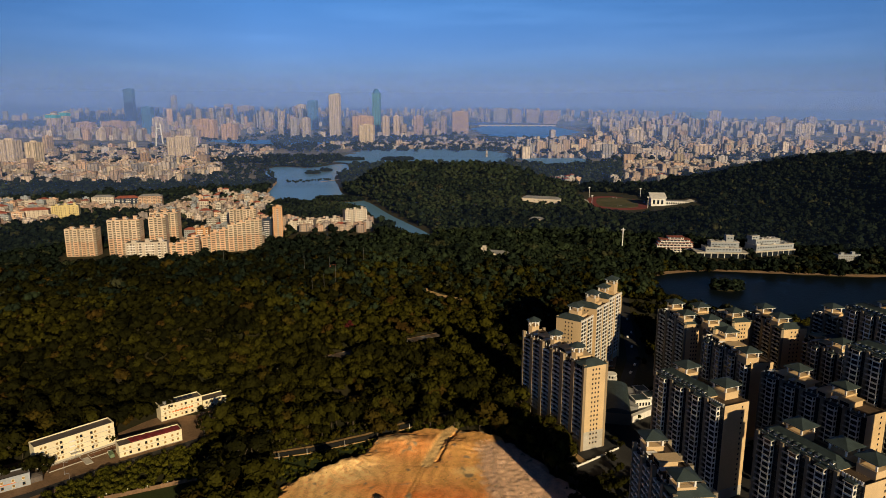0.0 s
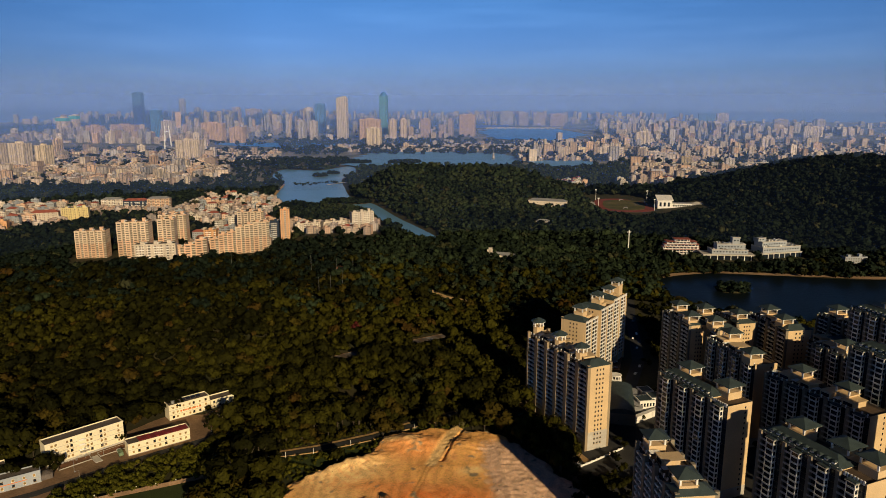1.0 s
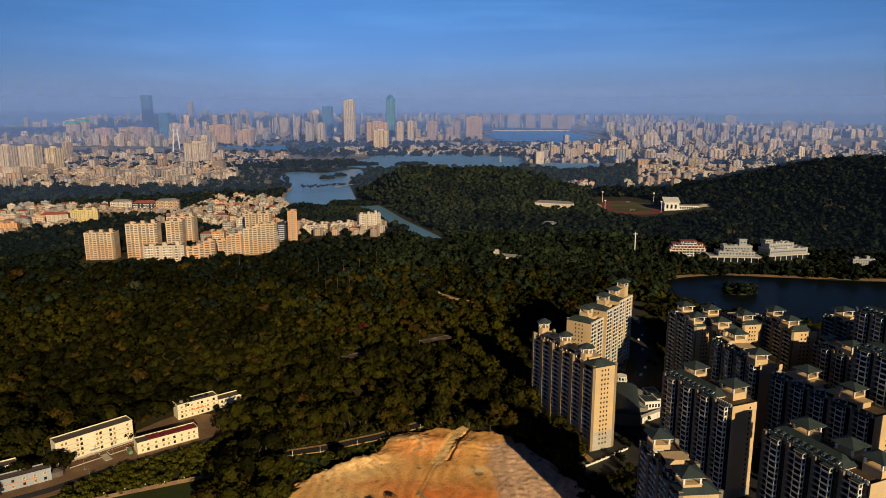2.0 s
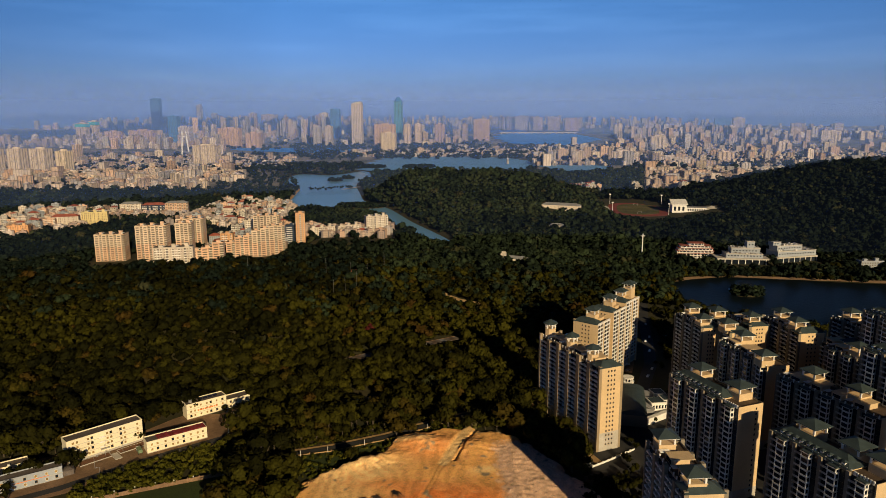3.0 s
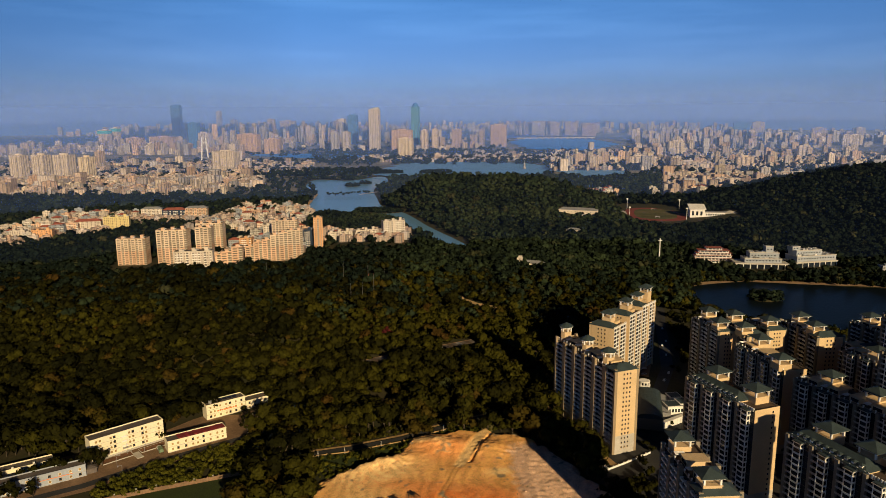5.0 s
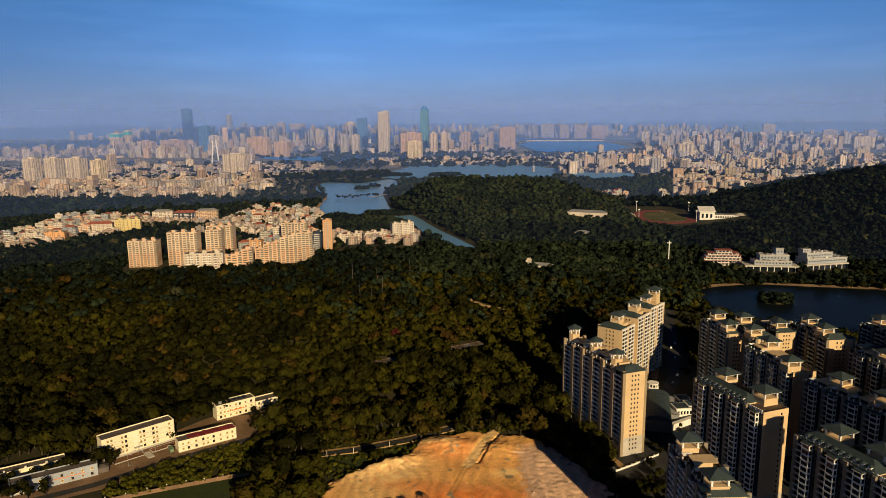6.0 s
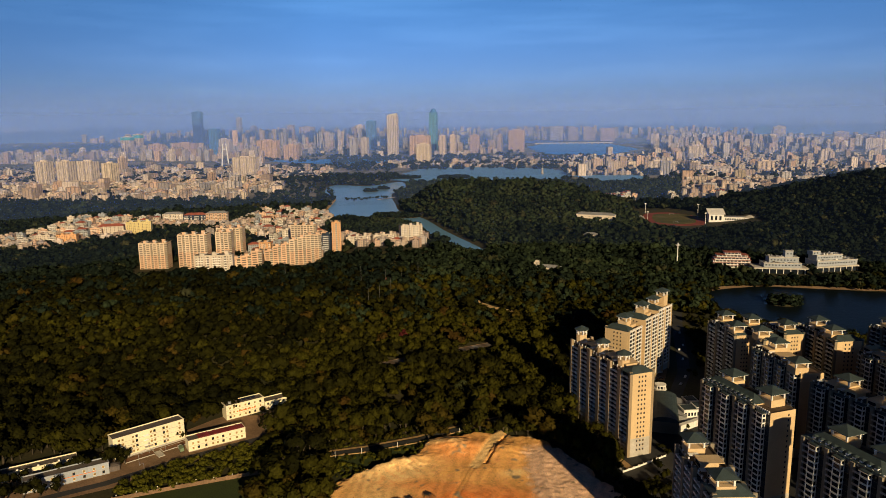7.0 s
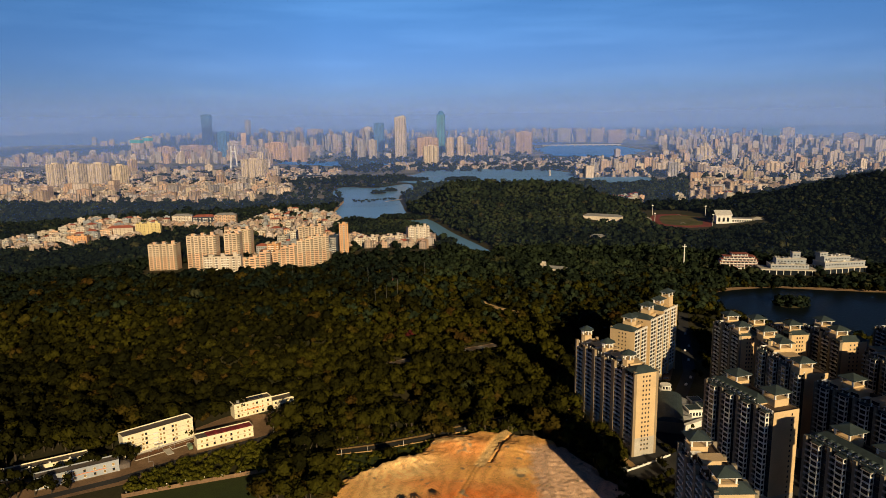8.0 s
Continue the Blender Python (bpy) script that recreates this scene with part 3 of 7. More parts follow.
        for yc in bays:
            part("bay_cap", shared("bay_cap", lambda: Geo().box(-2.9, -2.7, 0, 0.2, 2.7, 0.35, 0, True).box(-2.6, -2.4, 0.35, 0, 2.4, 0.9, 1), STONE, TILE), STONE, t, "", pose(-W, yc - 1.5, h - 0.3))
            stack("bay_window", bay, -W, yc - 1.5)
            stack("window", glaz, -W, yc - 1.5 - 3.6)
            stack("balcony", bal, -W, yc + 3.2)
    if style == "bay":      # long tiled roof with dormers
        y0, y1 = -L + length * 0.22, L - 1.5
        g = Geo().hip(-W - 0.6, y0, W * 0.35, y1, h + 1.2, h + 5.0)
        g.box(-W + 0.2, y0 + 0.8, h, W * 0.35 - 0.8, y1 - 0.8, h + 1.25, 1)
        roof = part("roof", g, (TILE, BEIGE), t, "long grey-green tiled roof")
        dorm = shared("dormer", lambda: Geo().box(-1.6, -0.8, 0, 0.5, 0.8, 1.0, 0).hip(-1.9, -1.05, 0.6, 1.05, 1.0, 1.8, 1), WHITE, TILE)
        k = y0 + 4
        while k < y1 - 3:
            part("dormer", dorm, WHITE, roof, "", pose(-W + 2.0, k, h + 2.1))
            k += 3.7
        for k in range(8):
            yy = -L + 1.2 + k * (y0 + L) / 8
            part("parapet_post", shared("parapet_post", lambda: Geo().box(-0.25, -0.25, 0, 0.25, 0.25, 1.7), WHITE), WHITE, t, "", pose(-W + 0.2, yy, h))
    elif not ladder:
        bal = shared("balcony_4", lambda: balcony_geo(3.5, 1.7), WHITE, GLASS)
        win = shared("window_tall", lambda: window_geo(1.1, 1.5), WHITE, GLASS)
        for k in range(n):
            for s in (0.30, 0.70):
                yc = -L + pitch * (k + s)
                stack("balcony", bal, -W, yc)
                if both:
                    stack("loggia", shared("loggia", loggia_geo, WHITE, GLASS), W, yc, 180)
        part("end_roof", Geo().hip(-W - 2.2, -L - 0.8, W + 0.8, -L + 9.5, h + 1.1, h + 4.4), TILE, t, "grey-green tiled end roof")
    gr = random.Random(round(x * 7 + y))
    post = shared("parapet_post", lambda: Geo().box(-0.3, -0.3, 0, 0.3, 0.3, 1.9), WHITE)
    k = -L + 1.5
    while k < L:
        part("parapet_post", post, WHITE, t, "", pose(-W + 0.15, k, h))
        k += gr.uniform(3.0, 4.6)
    if both:      # crenellated white rail along the sunny roof edge
        part("rail", Geo().box(W + 1.2, -L, h, W + 1.5, L, h + 0.9), WHITE, t)
        k = -L + 1.0
        while k < L:
            part("parapet_post", post, WHITE, t, "", pose(W + 1.35, k, h))
            k += 2.3
    if style == "roofed":
        part("roof", Geo().hip(-W - 0.5, -L + 10, W * 0.6, L - 2, h + 1.1, h + 4.6), TILE, t, "long grey-green tiled roof")
    if style != "bay":
        k = -L + 11
        while k < L - 9:
            ln = gr.uniform(6, 9)
            pent = part("penthouse", Geo().box(-W + 2.5, k, h, W * gr.uniform(0.2, 0.7), k + ln, h + 3.0).box(-W + 2.2, k - 0.3, h + 3.0, W * 0.75, k + ln + 0.3, h + 3.3, 0, True), BEIGE, t)
            part("penthouse_window", Geo().box(-W + 2.4, k + 1, h + 0.6, -W + 2.52, k + ln - 1, h + 2.4, 0, True), GLASS, t)
            for j in range(4):
                part("pergola_beam", shared("pergola_beam", lambda: Geo().box(-2.4, -0.15, 0, 2.4, 0.15, 0.3, 0, True), WHITE), WHITE, t, "", pose(-W + 2.6, k + ln + 0.8 + j * 0.8, h + 2.6))
            k += ln + gr.uniform(4.5, 7)
    # windows of the end wall
    win = shared("window_small", lambda: window_geo(0.95, 1.25), BEIGE, GLASS)
    cols = (-0.18, 0.0, 0.18) if not ladder else (0.25,)
    for f in range(1, floors):
        for c in cols:
            part("window", win, WHITE, t, "", pose(c * width * 0.9, -L - 0.1, f * STOREY + 0.9))
    for p in pavs:
        pavilion(t, p[0], p[1], h, *(p[2:] or ()))
    return t


SHADE = "beige apartment tower with white balconies and tiled roof pavilions"
tower(94, 436, 22, 72, 14, 18, [(-3.0, -20, 7.6, 8, 5.0), (-3.0, 4, 7.6, 8, 5.5), (-3.0, 31, 7.6, 8, 6.5)], "balcony", "long beige apartment tower with stacks of white balconies, sunlit end wall", False, True)
tower(119, 507, -40, 21, 17, 17, [(0.5, -1, 7.2, 4, 6.0)], "balcony", "stepped sunlit cream apartment tower with white balconies", True)
tower(136, 527, -40, 23, 17, 18, [(0.5, 1, 7.2, 4, 6.0)], "balcony", "stepped sunlit cream apartment tower with white balconies", True)
tower(153, 552, -40, 25, 17, 18, [(0, -2, 6.6, 4, 4.0), (3, 7, 7, 4, 9.0)], "balcony", "stepped sunlit cream apartment tower with white balconies", True)


def on(x, y, yaw, *spots):
    """Places of pavilions on a tower's own axes."""
    c, s = math.cos(radians(yaw)), math.sin(radians(yaw))
    return [((px - x) * c + (py - y) * s, (py - y) * c - (px - x) * s, 8.5) for px, py in spots]


for x, y, yaw, ln, wd, fl, pv, st in (
        (158, 371, 21, 54, 17, 18, [(3.0, 14), (3.5, -15, 9.5)], "bay"),
        (183, 295, 21, 56, 18, 18, [(3, 14), (4, -8), (4, -22)], "bay"),
        (109.5, 283, 3, 46, 15, 18, [(-2.5, 17, 8), (-3, -17, 8)], "balcony"),
        (206, 429, 8, 54, 15, 18, on(206, 429, 8, (207, 445), (203, 407)), "ladder"),
        (262, 487, 8, 44, 18, 18, on(262, 487, 8, (259, 498), (258, 474)), "balcony"),
        (222, 362, 21, 66, 15, 18, on(222, 362, 21, (218, 378), (229, 352)), "ladder"),
        (275, 412, 14, 62, 16, 18, on(275, 412, 14, (270, 420), (280, 395)), "ladder"),
        (196, 498, 8, 40, 13, 18, on(196, 498, 8, (196, 511), (194, 483)), "balcony"),
        (212, 488, 8, 42, 13, 18, on(212, 488, 8, (212, 502), (207, 472)), "balcony"),
        (237, 506, 8, 32, 13, 17, on(237, 506, 8, (236, 497)), "balcony"),
        (318, 496, 10, 40, 16, 17, [(-2, -14), (0, 10)], "balcony"),
        (283, 452, 8, 34, 16, 16, [(-3, -8)], "balcony"),
        # out of view from here on: towers added, some heightened, to cast shade
        (300, 415, 14, 60, 18, 26, [(3, 8), (3, -18)], "bay"),
        (258, 345, 21, 60, 18, 26, [(3, 8), (3, -18)], "bay"),
        (345, 470, 0, 50, 18, 18, [(0, 0)], "balcony"),
        (240, 282, 21, 56, 18, 26, [(3, 14), (3, -18)], "bay"),
        (298, 305, 21, 60, 18, 18, [(3, 14)], "bay"),
        (342, 385, 21, 60, 18, 26, [(3, 14)], "bay"),
        (380, 330, 21, 60, 18, 18, [(3, 14)], "bay"),
        (300, 235, 21, 60, 18, 18, [(3, 14)], "bay"),
):
    tower(x, y, yaw, ln, wd, fl, pv, st, SHADE, False, y < 375 and x < 185)


# ---- far and middle-distance blocks ----
def city(name, rows, label, category, kind="stuff", group=""):
    """Blocks in one mesh. A row: x, y, z, width, depth, height, yaw, red, green, blue, scale, openings (0 to 1)."""
    r = np.array(rows, float)
    n = len(r)
    c, s = np.cos(np.radians(r[:, 6])), np.sin(np.radians(r[:, 6]))
    cx = np.array([-1, 1, 1, -1] * 2) * 0.5
    cy = np.array([-1, -1, 1, 1] * 2) * 0.5
    cz = np.array([0] * 4 + [1] * 4)
    lx, ly = r[:, 3:4] * cx, r[:, 4:5] * cy
    v = np.stack([r[:, 0:1] + lx * c[:, None] - ly * s[:, None], r[:, 1:2] + lx * s[:, None] + ly * c[:, None], r[:, 2:3] - 2 + (r[:, 5:6] + 2) * cz], 2).reshape(-1, 3)
    quad = np.array([(0, 1, 5, 4), (1, 2, 6, 5), (2, 3, 7, 6), (3, 0, 4, 7), (4, 5, 6, 7)])
    f = (quad[None] + 8 * np.arange(n)[:, None, None]).reshape(-1, 4)
    me = bpy.data.meshes.new(name)
    me.vertices.add(len(v)); me.loops.add(f.size); me.polygons.add(len(f))
    me.vertices.foreach_set("co", v.ravel())
    me.loops.foreach_set("vertex_index", f.ravel())
    me.polygons.foreach_set("loop_start", np.arange(len(f)) * 4)
    me.materials.append(FACADE)
    pa = me.attributes.new("paint", "FLOAT_COLOR", "POINT")
    pc = np.concatenate([np.repeat(r[:, 7:10], 8, 0), np.ones((8 * n, 1))], 1)
    pa.data.foreach_set("color", pc.ravel())
    wa = me.attributes.new("wall", "FLOAT_VECTOR", "CORNER")
    w = np.zeros((n, 5, 4, 3))
    k = r[:, 10]
    for side in range(4):
        run = (r[:, 3] if side % 2 == 0 else r[:, 4]) / k
        w[:, side, 1, 0] = w[:, side, 2, 0] = run
        w[:, side, 2, 1] = w[:, side, 3, 1] = (r[:, 5] + 2) / k
        w[:, side, :, 2] = r[:, 11:12]
    wa.data.foreach_set("vector", w.ravel())
    me.update(calc_edges=True)
    me.shade_flat()
    return tagged(new(name, me), label, category, group, kind)


PAINTS = [(0.62, 0.52, 0.42), (0.70, 0.62, 0.52), (0.66, 0.50, 0.38), (0.60, 0.58, 0.56), (0.72, 0.68, 0.62), (0.55, 0.46, 0.40), (0.50, 0.52, 0.56), (0.74, 0.68, 0.54)]
# tall landmarks, placed to fit the camera's view: slope, distance before squeezing, width, height, paint
MARKS = [(-.6269, 2356, 56, 84, 7), (-.5943, 2352, 62, 85, 7), (-.5609, 2348, 74, 85, 7), (-.5283, 2344, 50, 78, 7), (-.5085, 2655, 27, 81, 0), (-.5535, 5425, 60, 193, 5), (-.518, 6021, 50, 167, 6), (-.4979, 4122, 76, 135, 1),
         (-.4819, 4320, 56, 144, 1), (-.3923, 5121, 80, 291, 8), (-.3691, 4276, 70, 173, 8), (-.3554, 4271, 110, 112, 4), (-.3318, 5884, 44, 251, 6), (-.3113, 5869, 49, 181, 6), (-.326, 2628, 110, 80, 7), (-.4549, 4172, 120, 87, 2),
         (-.4137, 4157, 180, 93, 2), (-.2914, 3871, 145, 111, 2), (-.2583, 3860, 90, 86, 2), (-.2575, 6555, 78, 181, 0), (-.2337, 6533, 170, 165, 0), (-.2037, 5668, 120, 121, 6), (-.1672, 4071, 46, 114, 6), (-.1509, 4195, 46, 114, 3),
         (-.1569, 5760, 72, 182, 4), (-.1409, 5184, 78, 213, 8), (-.1101, 4180, 70, 242, 4), (-.0713, 4166, 140, 123, 2), (-.0663, 3451, 80, 97, 7), (-.0519, 4678, 56, 262, 9), (-.039, 4290, 44, 120, 1), (-.024, 4429, 42, 120, 1),
         (.0071, 4570, 70, 116, 2), (.0664, 4708, 120, 142, 2), (.0426, 4719, 39, 113, 5), (.0325, 4723, 48, 71, 5), (.1226, 6881, 140, 142, 3), (.1464, 6858, 100, 130, 0), (.1693, 6836, 130, 124, 0), (.1947, 6477, 140, 123, 2),
         (.3186, 3493, 80, 75, 7), (.1818, 2966, 57, 43, 7), (.2705, 2762, 130, 44, 4), (.3417, 2666, 160, 30, 3), (.4097, 5286, 130, 138, 8), (.4331, 5273, 96, 142, 1), (.4178, 2739, 73, 42, 1), (.5182, 4668, 100, 111, 0), (.5707, 3947, 80, 85, 7),
         (.5424, 4349, 43, 97, 6), (.5765, 4484, 60, 114, 1), (.4657, 4380, 78, 84, 1), (.3399, 5551, 55, 132, 6), (.3615, 5108, 60, 105, 5), (.4964, 3195, 37, 59, 4), (.2587, 4970, 41, 99, 3), (.2838, 4777, 48, 91, 1)]
# paints dulled and turned pinker: warm haze put into the colour
PAINTS = [(q[0] * 0.86, q[1] * 0.80, q[2] * 0.82) for q in PAINTS] + [(0.07, 0.24, 0.60), (0.10, 0.36, 0.52)]
NET = mat("turquoise_net", (0.08, 0.42, 0.50), 0.8, 0.2, 0.05, 0.5)
NAVY_FAR = mat("blue_tower_glass", (0.07, 0.24, 0.58), 0.3, 0.2, 0.05, 0.3)
for s, d, w, h, p in MARKS:
    x, y, z, k = spot(s, d)
    c = PAINTS[p]
    dd = min(w, 34)
    tw = thing("high_rise", x, y, z, -14, "distant high-rise block in hazy light" if p < 8 else "tall dark blue glass office tower", "high-rise", "city skyline")
    city("body", [(0, 0, 0, w * k * 0.9, dd * k, h * k, 0, *c, k, 0.75)], "", "", "", "").parent = tw
    nfin = max(2, int(w / 18))
    for j in range(nfin if p < 8 and d != 4180 else 0):      # projecting bays give the fronts their vertical shadow lines
        off = ((j + 0.5) / nfin - 0.5) * w * k * 0.9
        city("bay", [(off, -(dd / 2) * k, 0, w * k * 0.9 / nfin * 0.55, 5 * k, h * k * 0.985, 0, *c, k, 0.5)], "", "", "", "").parent = tw
    if d == 4180:      # the pale tower ends in a sloping wedge
        part("crown", Geo().add([(-w * 0.45 * k, -dd / 2 * k, h * k), (w * 0.45 * k, -dd / 2 * k, h * k), (w * 0.45 * k, dd / 2 * k, h * k), (-w * 0.45 * k, dd / 2 * k, h * k),
                                 (-w * 0.3 * k, -dd / 3 * k, (h + 6) * k), (w * 0.3 * k, -dd / 3 * k, (h + 14) * k), (w * 0.3 * k, dd / 3 * k, (h + 14) * k), (-w * 0.3 * k, dd / 3 * k, (h + 6) * k)],
                                [(0, 1, 5, 4), (1, 2, 6, 5), (2, 3, 7, 6), (3, 0, 4, 7), (4, 5, 6, 7)]), STONE, tw)
        continue
    if p == 9:      # the round tower ends in a tapered crown
        part("crown", Geo().ring(0, 0, w * 0.45 * k, h * k, w * 0.2 * k, (h + 26) * k, 16), NAVY_FAR, tw)
        continue
    if d in (4122, 4320):      # scaffold nets
        part("scaffold_net", Geo().box(-w * 0.47 * k, -(dd / 2 + 3.5) * k, h * k * 0.84, w * 0.47 * k, (dd / 2 + 1) * k, h * k * 0.97, 0, True), NET, tw, "turquoise scaffold net")
    city("roof_house", [(0, 0, h * k, w * k * 0.35, 10 * k, 5 * k, 0, *c, k, 0)], "", "", "", "").parent = tw

rng = random.Random(11)


def zone(name, s0, s1, d0, d1, count, hmin, hmax, wmin, wmax, label, tall=0.08, tmax=70, skip=()):
    rows = []
    for _ in range(count):
        s = rng.uniform(s0, s1)
        u = rng.random()
        d = 1 / (1 / d0 + (1 / d1 - 1 / d0) * u)
        if any(a <= s <= b and e <= d <= f for a, b, e, f in skip):
            continue
        x, y, z, k = spot(s, d)
        if d < 2500 and (land(x, y) > 12 or any(inside(x, y, q) for q in LAKES)):
            continue
        h = rng.uniform(hmin, hmax)
        w = rng.uniform(wmin, wmax)
        dp = rng.uniform(10, 16)
        if rng.random() < tall:
            h, w, dp = rng.uniform(hmax, tmax), rng.uniform(18, 40), rng.uniform(16, 24)
        c = rng.choice(PAINTS[:8])
        f = rng.uniform(0.6, 1.1)
        c = [min(0.85, q * f) for q in c]
        yaw = rng.choice((-14, -8, 0, 10, 21, 76, 90, -30)) + rng.uniform(-5, 5)
        z += land(x, y) if d < 2500 else 0
        rows.append((x, y, z, w * k, dp * k, h * k, yaw, *c, k, rng.uniform(0.5, 0.95)))
        if rng.random() < 0.6:
            rows.append((x, y, z + h * k, w * k * 0.3, dp * k * 0.4, 3 * k, yaw, *[min(0.8, q * 1.05) for q in c], k, 0))
    city(name, rows, label, "buildings")


LK = [(0.07, 0.26, 3950, 7000), (-0.6, -0.33, 3100, 3650), (-0.3, -0.13, 3300, 3950)]
zone("left_town_houses", -0.75, -0.2, 1860, 3100, 2200, 9, 20, 11, 32, "dense pale low houses of the old town", 0.05, 45, [(-0.275, -0.2, 1800, 2480), (-0.33, -0.27, 1800, 2080)])
zone("left_city_blocks", -0.75, -0.24, 3300, 5200, 900, 14, 50, 14, 40, "dense pinkish city blocks in haze", 0.25, 80, LK)
zone("left_skyline", -0.8, -0.15, 5200, 14000, 2000, 30, 105, 20, 60, "hazy row of far high-rise blocks", 0.3, 160)
zone("middle_shore_houses", -0.13, 0.16, 3130, 3600, 330, 7, 16, 10, 26, "pale lakeside houses between trees", 0.02, 30)
zone("lakeside_houses", 0.03, 0.26, 3300, 3860, 260, 7, 16, 8, 19, "pale houses on the near shore of the city lake", 0.03, 30)
zone("middle_city_blocks", -0.24, 0.05, 4100, 6500, 90, 10, 40, 14, 40, "scattered city blocks in haze", 0.2, 90, LK)
zone("middle_skyline", -0.15, 0.3, 6800, 14000, 800, 30, 100, 20, 60, "hazy row of far high-rise blocks", 0.3, 140)
zone("right_town_houses", 0.14, 0.75, 2600, 3900, 1500, 8, 24, 9, 24, "dense pale low houses of the town", 0.08, 60, LK)
zone("right_city_blocks", 0.24, 0.8, 3900, 6000, 1350, 12, 45, 12, 32, "dense city blocks in haze", 0.35, 100, LK)
zone("right_skyline", 0.25, 0.85, 6000, 14000, 1600, 30, 105, 20, 60, "hazy row of far high-rise blocks", 0.3, 150)
zone("right_foot_houses", 0.31, 0.5, 1750, 2600, 420, 6, 15, 12, 34, "pale blocks at the foot of the hill", 0.1, 35)


# ---- woods ----
DIRT = [(-84, 325), (-77, 366), (-58, 384), (-34, 400), (-28, 420), (4, 432), (26, 431), (50, 422), (70, 390), (92, 345), (92, 325)]
VERGE = [(-98, 384), (-80, 365), (-57, 386), (-33, 402), (-26, 424), (5, 434), (30, 434), (46, 466), (24, 465), (-3, 452), (-35, 434), (-70, 418), (-100, 408)]
YARDP = [(-310, 315), (-262, 325), (-206, 358), (-182, 384), (-158, 400), (-136, 416), (-124, 436), (-130, 470), (-142, 480), (-160, 474), (-182, 452), (-196, 432), (-235, 402), (-262, 386), (-310, 352)]
ESTATE = [(66, 300), (92, 392), (70, 468), (84, 488), (108, 545), (148, 582), (178, 640), (200, 720), (262, 722), (284, 676), (340, 630), (420, 618), (480, 610), (560, 595), (700, 580), (700, 200), (66, 200)]
LAWN = [(-205, 312), (-198, 343), (-172, 355), (-123, 376), (-118, 360), (-122, 312)]
SHRUBS = [(-206, 356), (-196, 346), (-172, 357), (-121, 378), (-116, 398), (-136, 416), (-158, 400), (-182, 384)]
OPEN = [DIRT, YARDP, ESTATE, LAWN, SHRUBS, VERGE]
BUILT = []       # x, y, radius kept treeless: what stands there, and clearings for the camera's view


# ---- blocks and houses of the middle distance ----
PINK = mat("pink_beige_walls", (0.66, 0.45, 0.32), 0.8, 0.15, 0.06, 0.8, obj=0.12)
PINKPALE = mat("pale_pink_walls", (0.66, 0.54, 0.42), 0.8, 0.15, 0.06, 0.8, obj=0.08)
PALE = mat("pale_walls", (0.60, 0.54, 0.47), 0.8, 0.18, 0.06, 0.8, obj=0.15)
YELLOW = mat("yellow_walls", (0.66, 0.56, 0.28), 0.8, 0.15, 0.06, 0.8)
ORANGE = mat("orange_walls", (0.66, 0.38, 0.20), 0.8, 0.15, 0.06, 0.8, obj=0.1)
REDROOF = mat("red_roof", (0.33, 0.10, 0.07), 0.8, 0.3, 0.15, 1.0, obj=0.2)
NAVY = mat("navy_glass", (0.03, 0.05, 0.09), 0.2, 0.3, 0.1, 0.5)
SLATE = mat("slate_roof", (0.25, 0.26, 0.28), 0.7, 0.25, 0.1, 1.0)
STEEL = mat("grey_metal", (0.35, 0.36, 0.37), 0.5, 0.2, 0.5, 3.0, metal=0.3)
PANEL = mat("solar_panel", (0.02, 0.025, 0.05), 0.2, 0.2, 0.5, 2.0)
MAROON = mat("maroon_sheet", (0.30, 0.045, 0.05), 0.7, 0.4, 0.4, 2.0, obj=0.25)
SIGN = mat("orange_sign_paint", (0.80, 0.22, 0.05), 0.6, 0.2, 0.5, 2.0)
SHOREG = mat("trodden_soil", (0.075, 0.055, 0.035), 0.95, 0.4, 0.05, 0.6, 0.2)
REDTRACK = mat("red_track_surface", (0.24, 0.055, 0.04), 0.9, 0.2, 0.05, 0.6)
WORN = mat("worn_pitch", (0.06, 0.07, 0.018), 0.95, 0.4, 0.03, 0.3, 0.2, second=(0.13, 0.11, 0.04))
HEDGE = leaf_mat("hedge_leaves", (0.028, 0.034, 0.004), (0.075, 0.072, 0.008), (0.09, 0.07, 0.015))


PANE = mat("curtained_glass", (0.11, 0.09, 0.08), 0.3, 0.4, 0.3, 1.0, obj=0.3, spec=0.3)


def row_geo(w, d, pitch, ww, wh, balcony):
    """One storey of openings round a block: panes on the front and both ends, some with balconies."""
    g = Geo()
    n = max(1, int(w / pitch))
    for k in range(n):
        c = (k + 0.5 - n / 2) * w / n
        if balcony and k % 3 == 1:      # a flat dark panel stands in for a shaded loggia behind a white balcony
            g.box(c - 1.3, -0.09, 0.1, c + 1.3, 0.02, 2.9, 0, True)
            g.box(c - 1.5, -1.5, 0, c + 1.5, -0.1, 0.2, 1, True)
            g.box(c - 1.5, -1.5, 0.2, c + 1.5, -1.38, 1.15, 1)
            continue
        g.box(c - ww / 2, -0.07, 0.9, c + ww / 2, 0.02, 0.9 + wh, 0, True)
        if balcony and k % balcony == 0:
            g.box(c - pitch * 0.48, -1.25, 0, c + pitch * 0.48, 0.0, 0.14, 1, True)
            g.box(c - pitch * 0.48, -1.25, 0.14, c + pitch * 0.48, -1.13, 1.0, 1)
    m = max(1, int(d / (pitch * 1.3)))
    for k in range(m):
        c = (k + 0.5) * d / m
        for s in (-1, 1):
            x = s * w / 2
            g.box(x - 0.06, c - ww / 2, 0.9, x + 0.06, c + ww / 2, 0.9 + wh, 0, True)
    return g


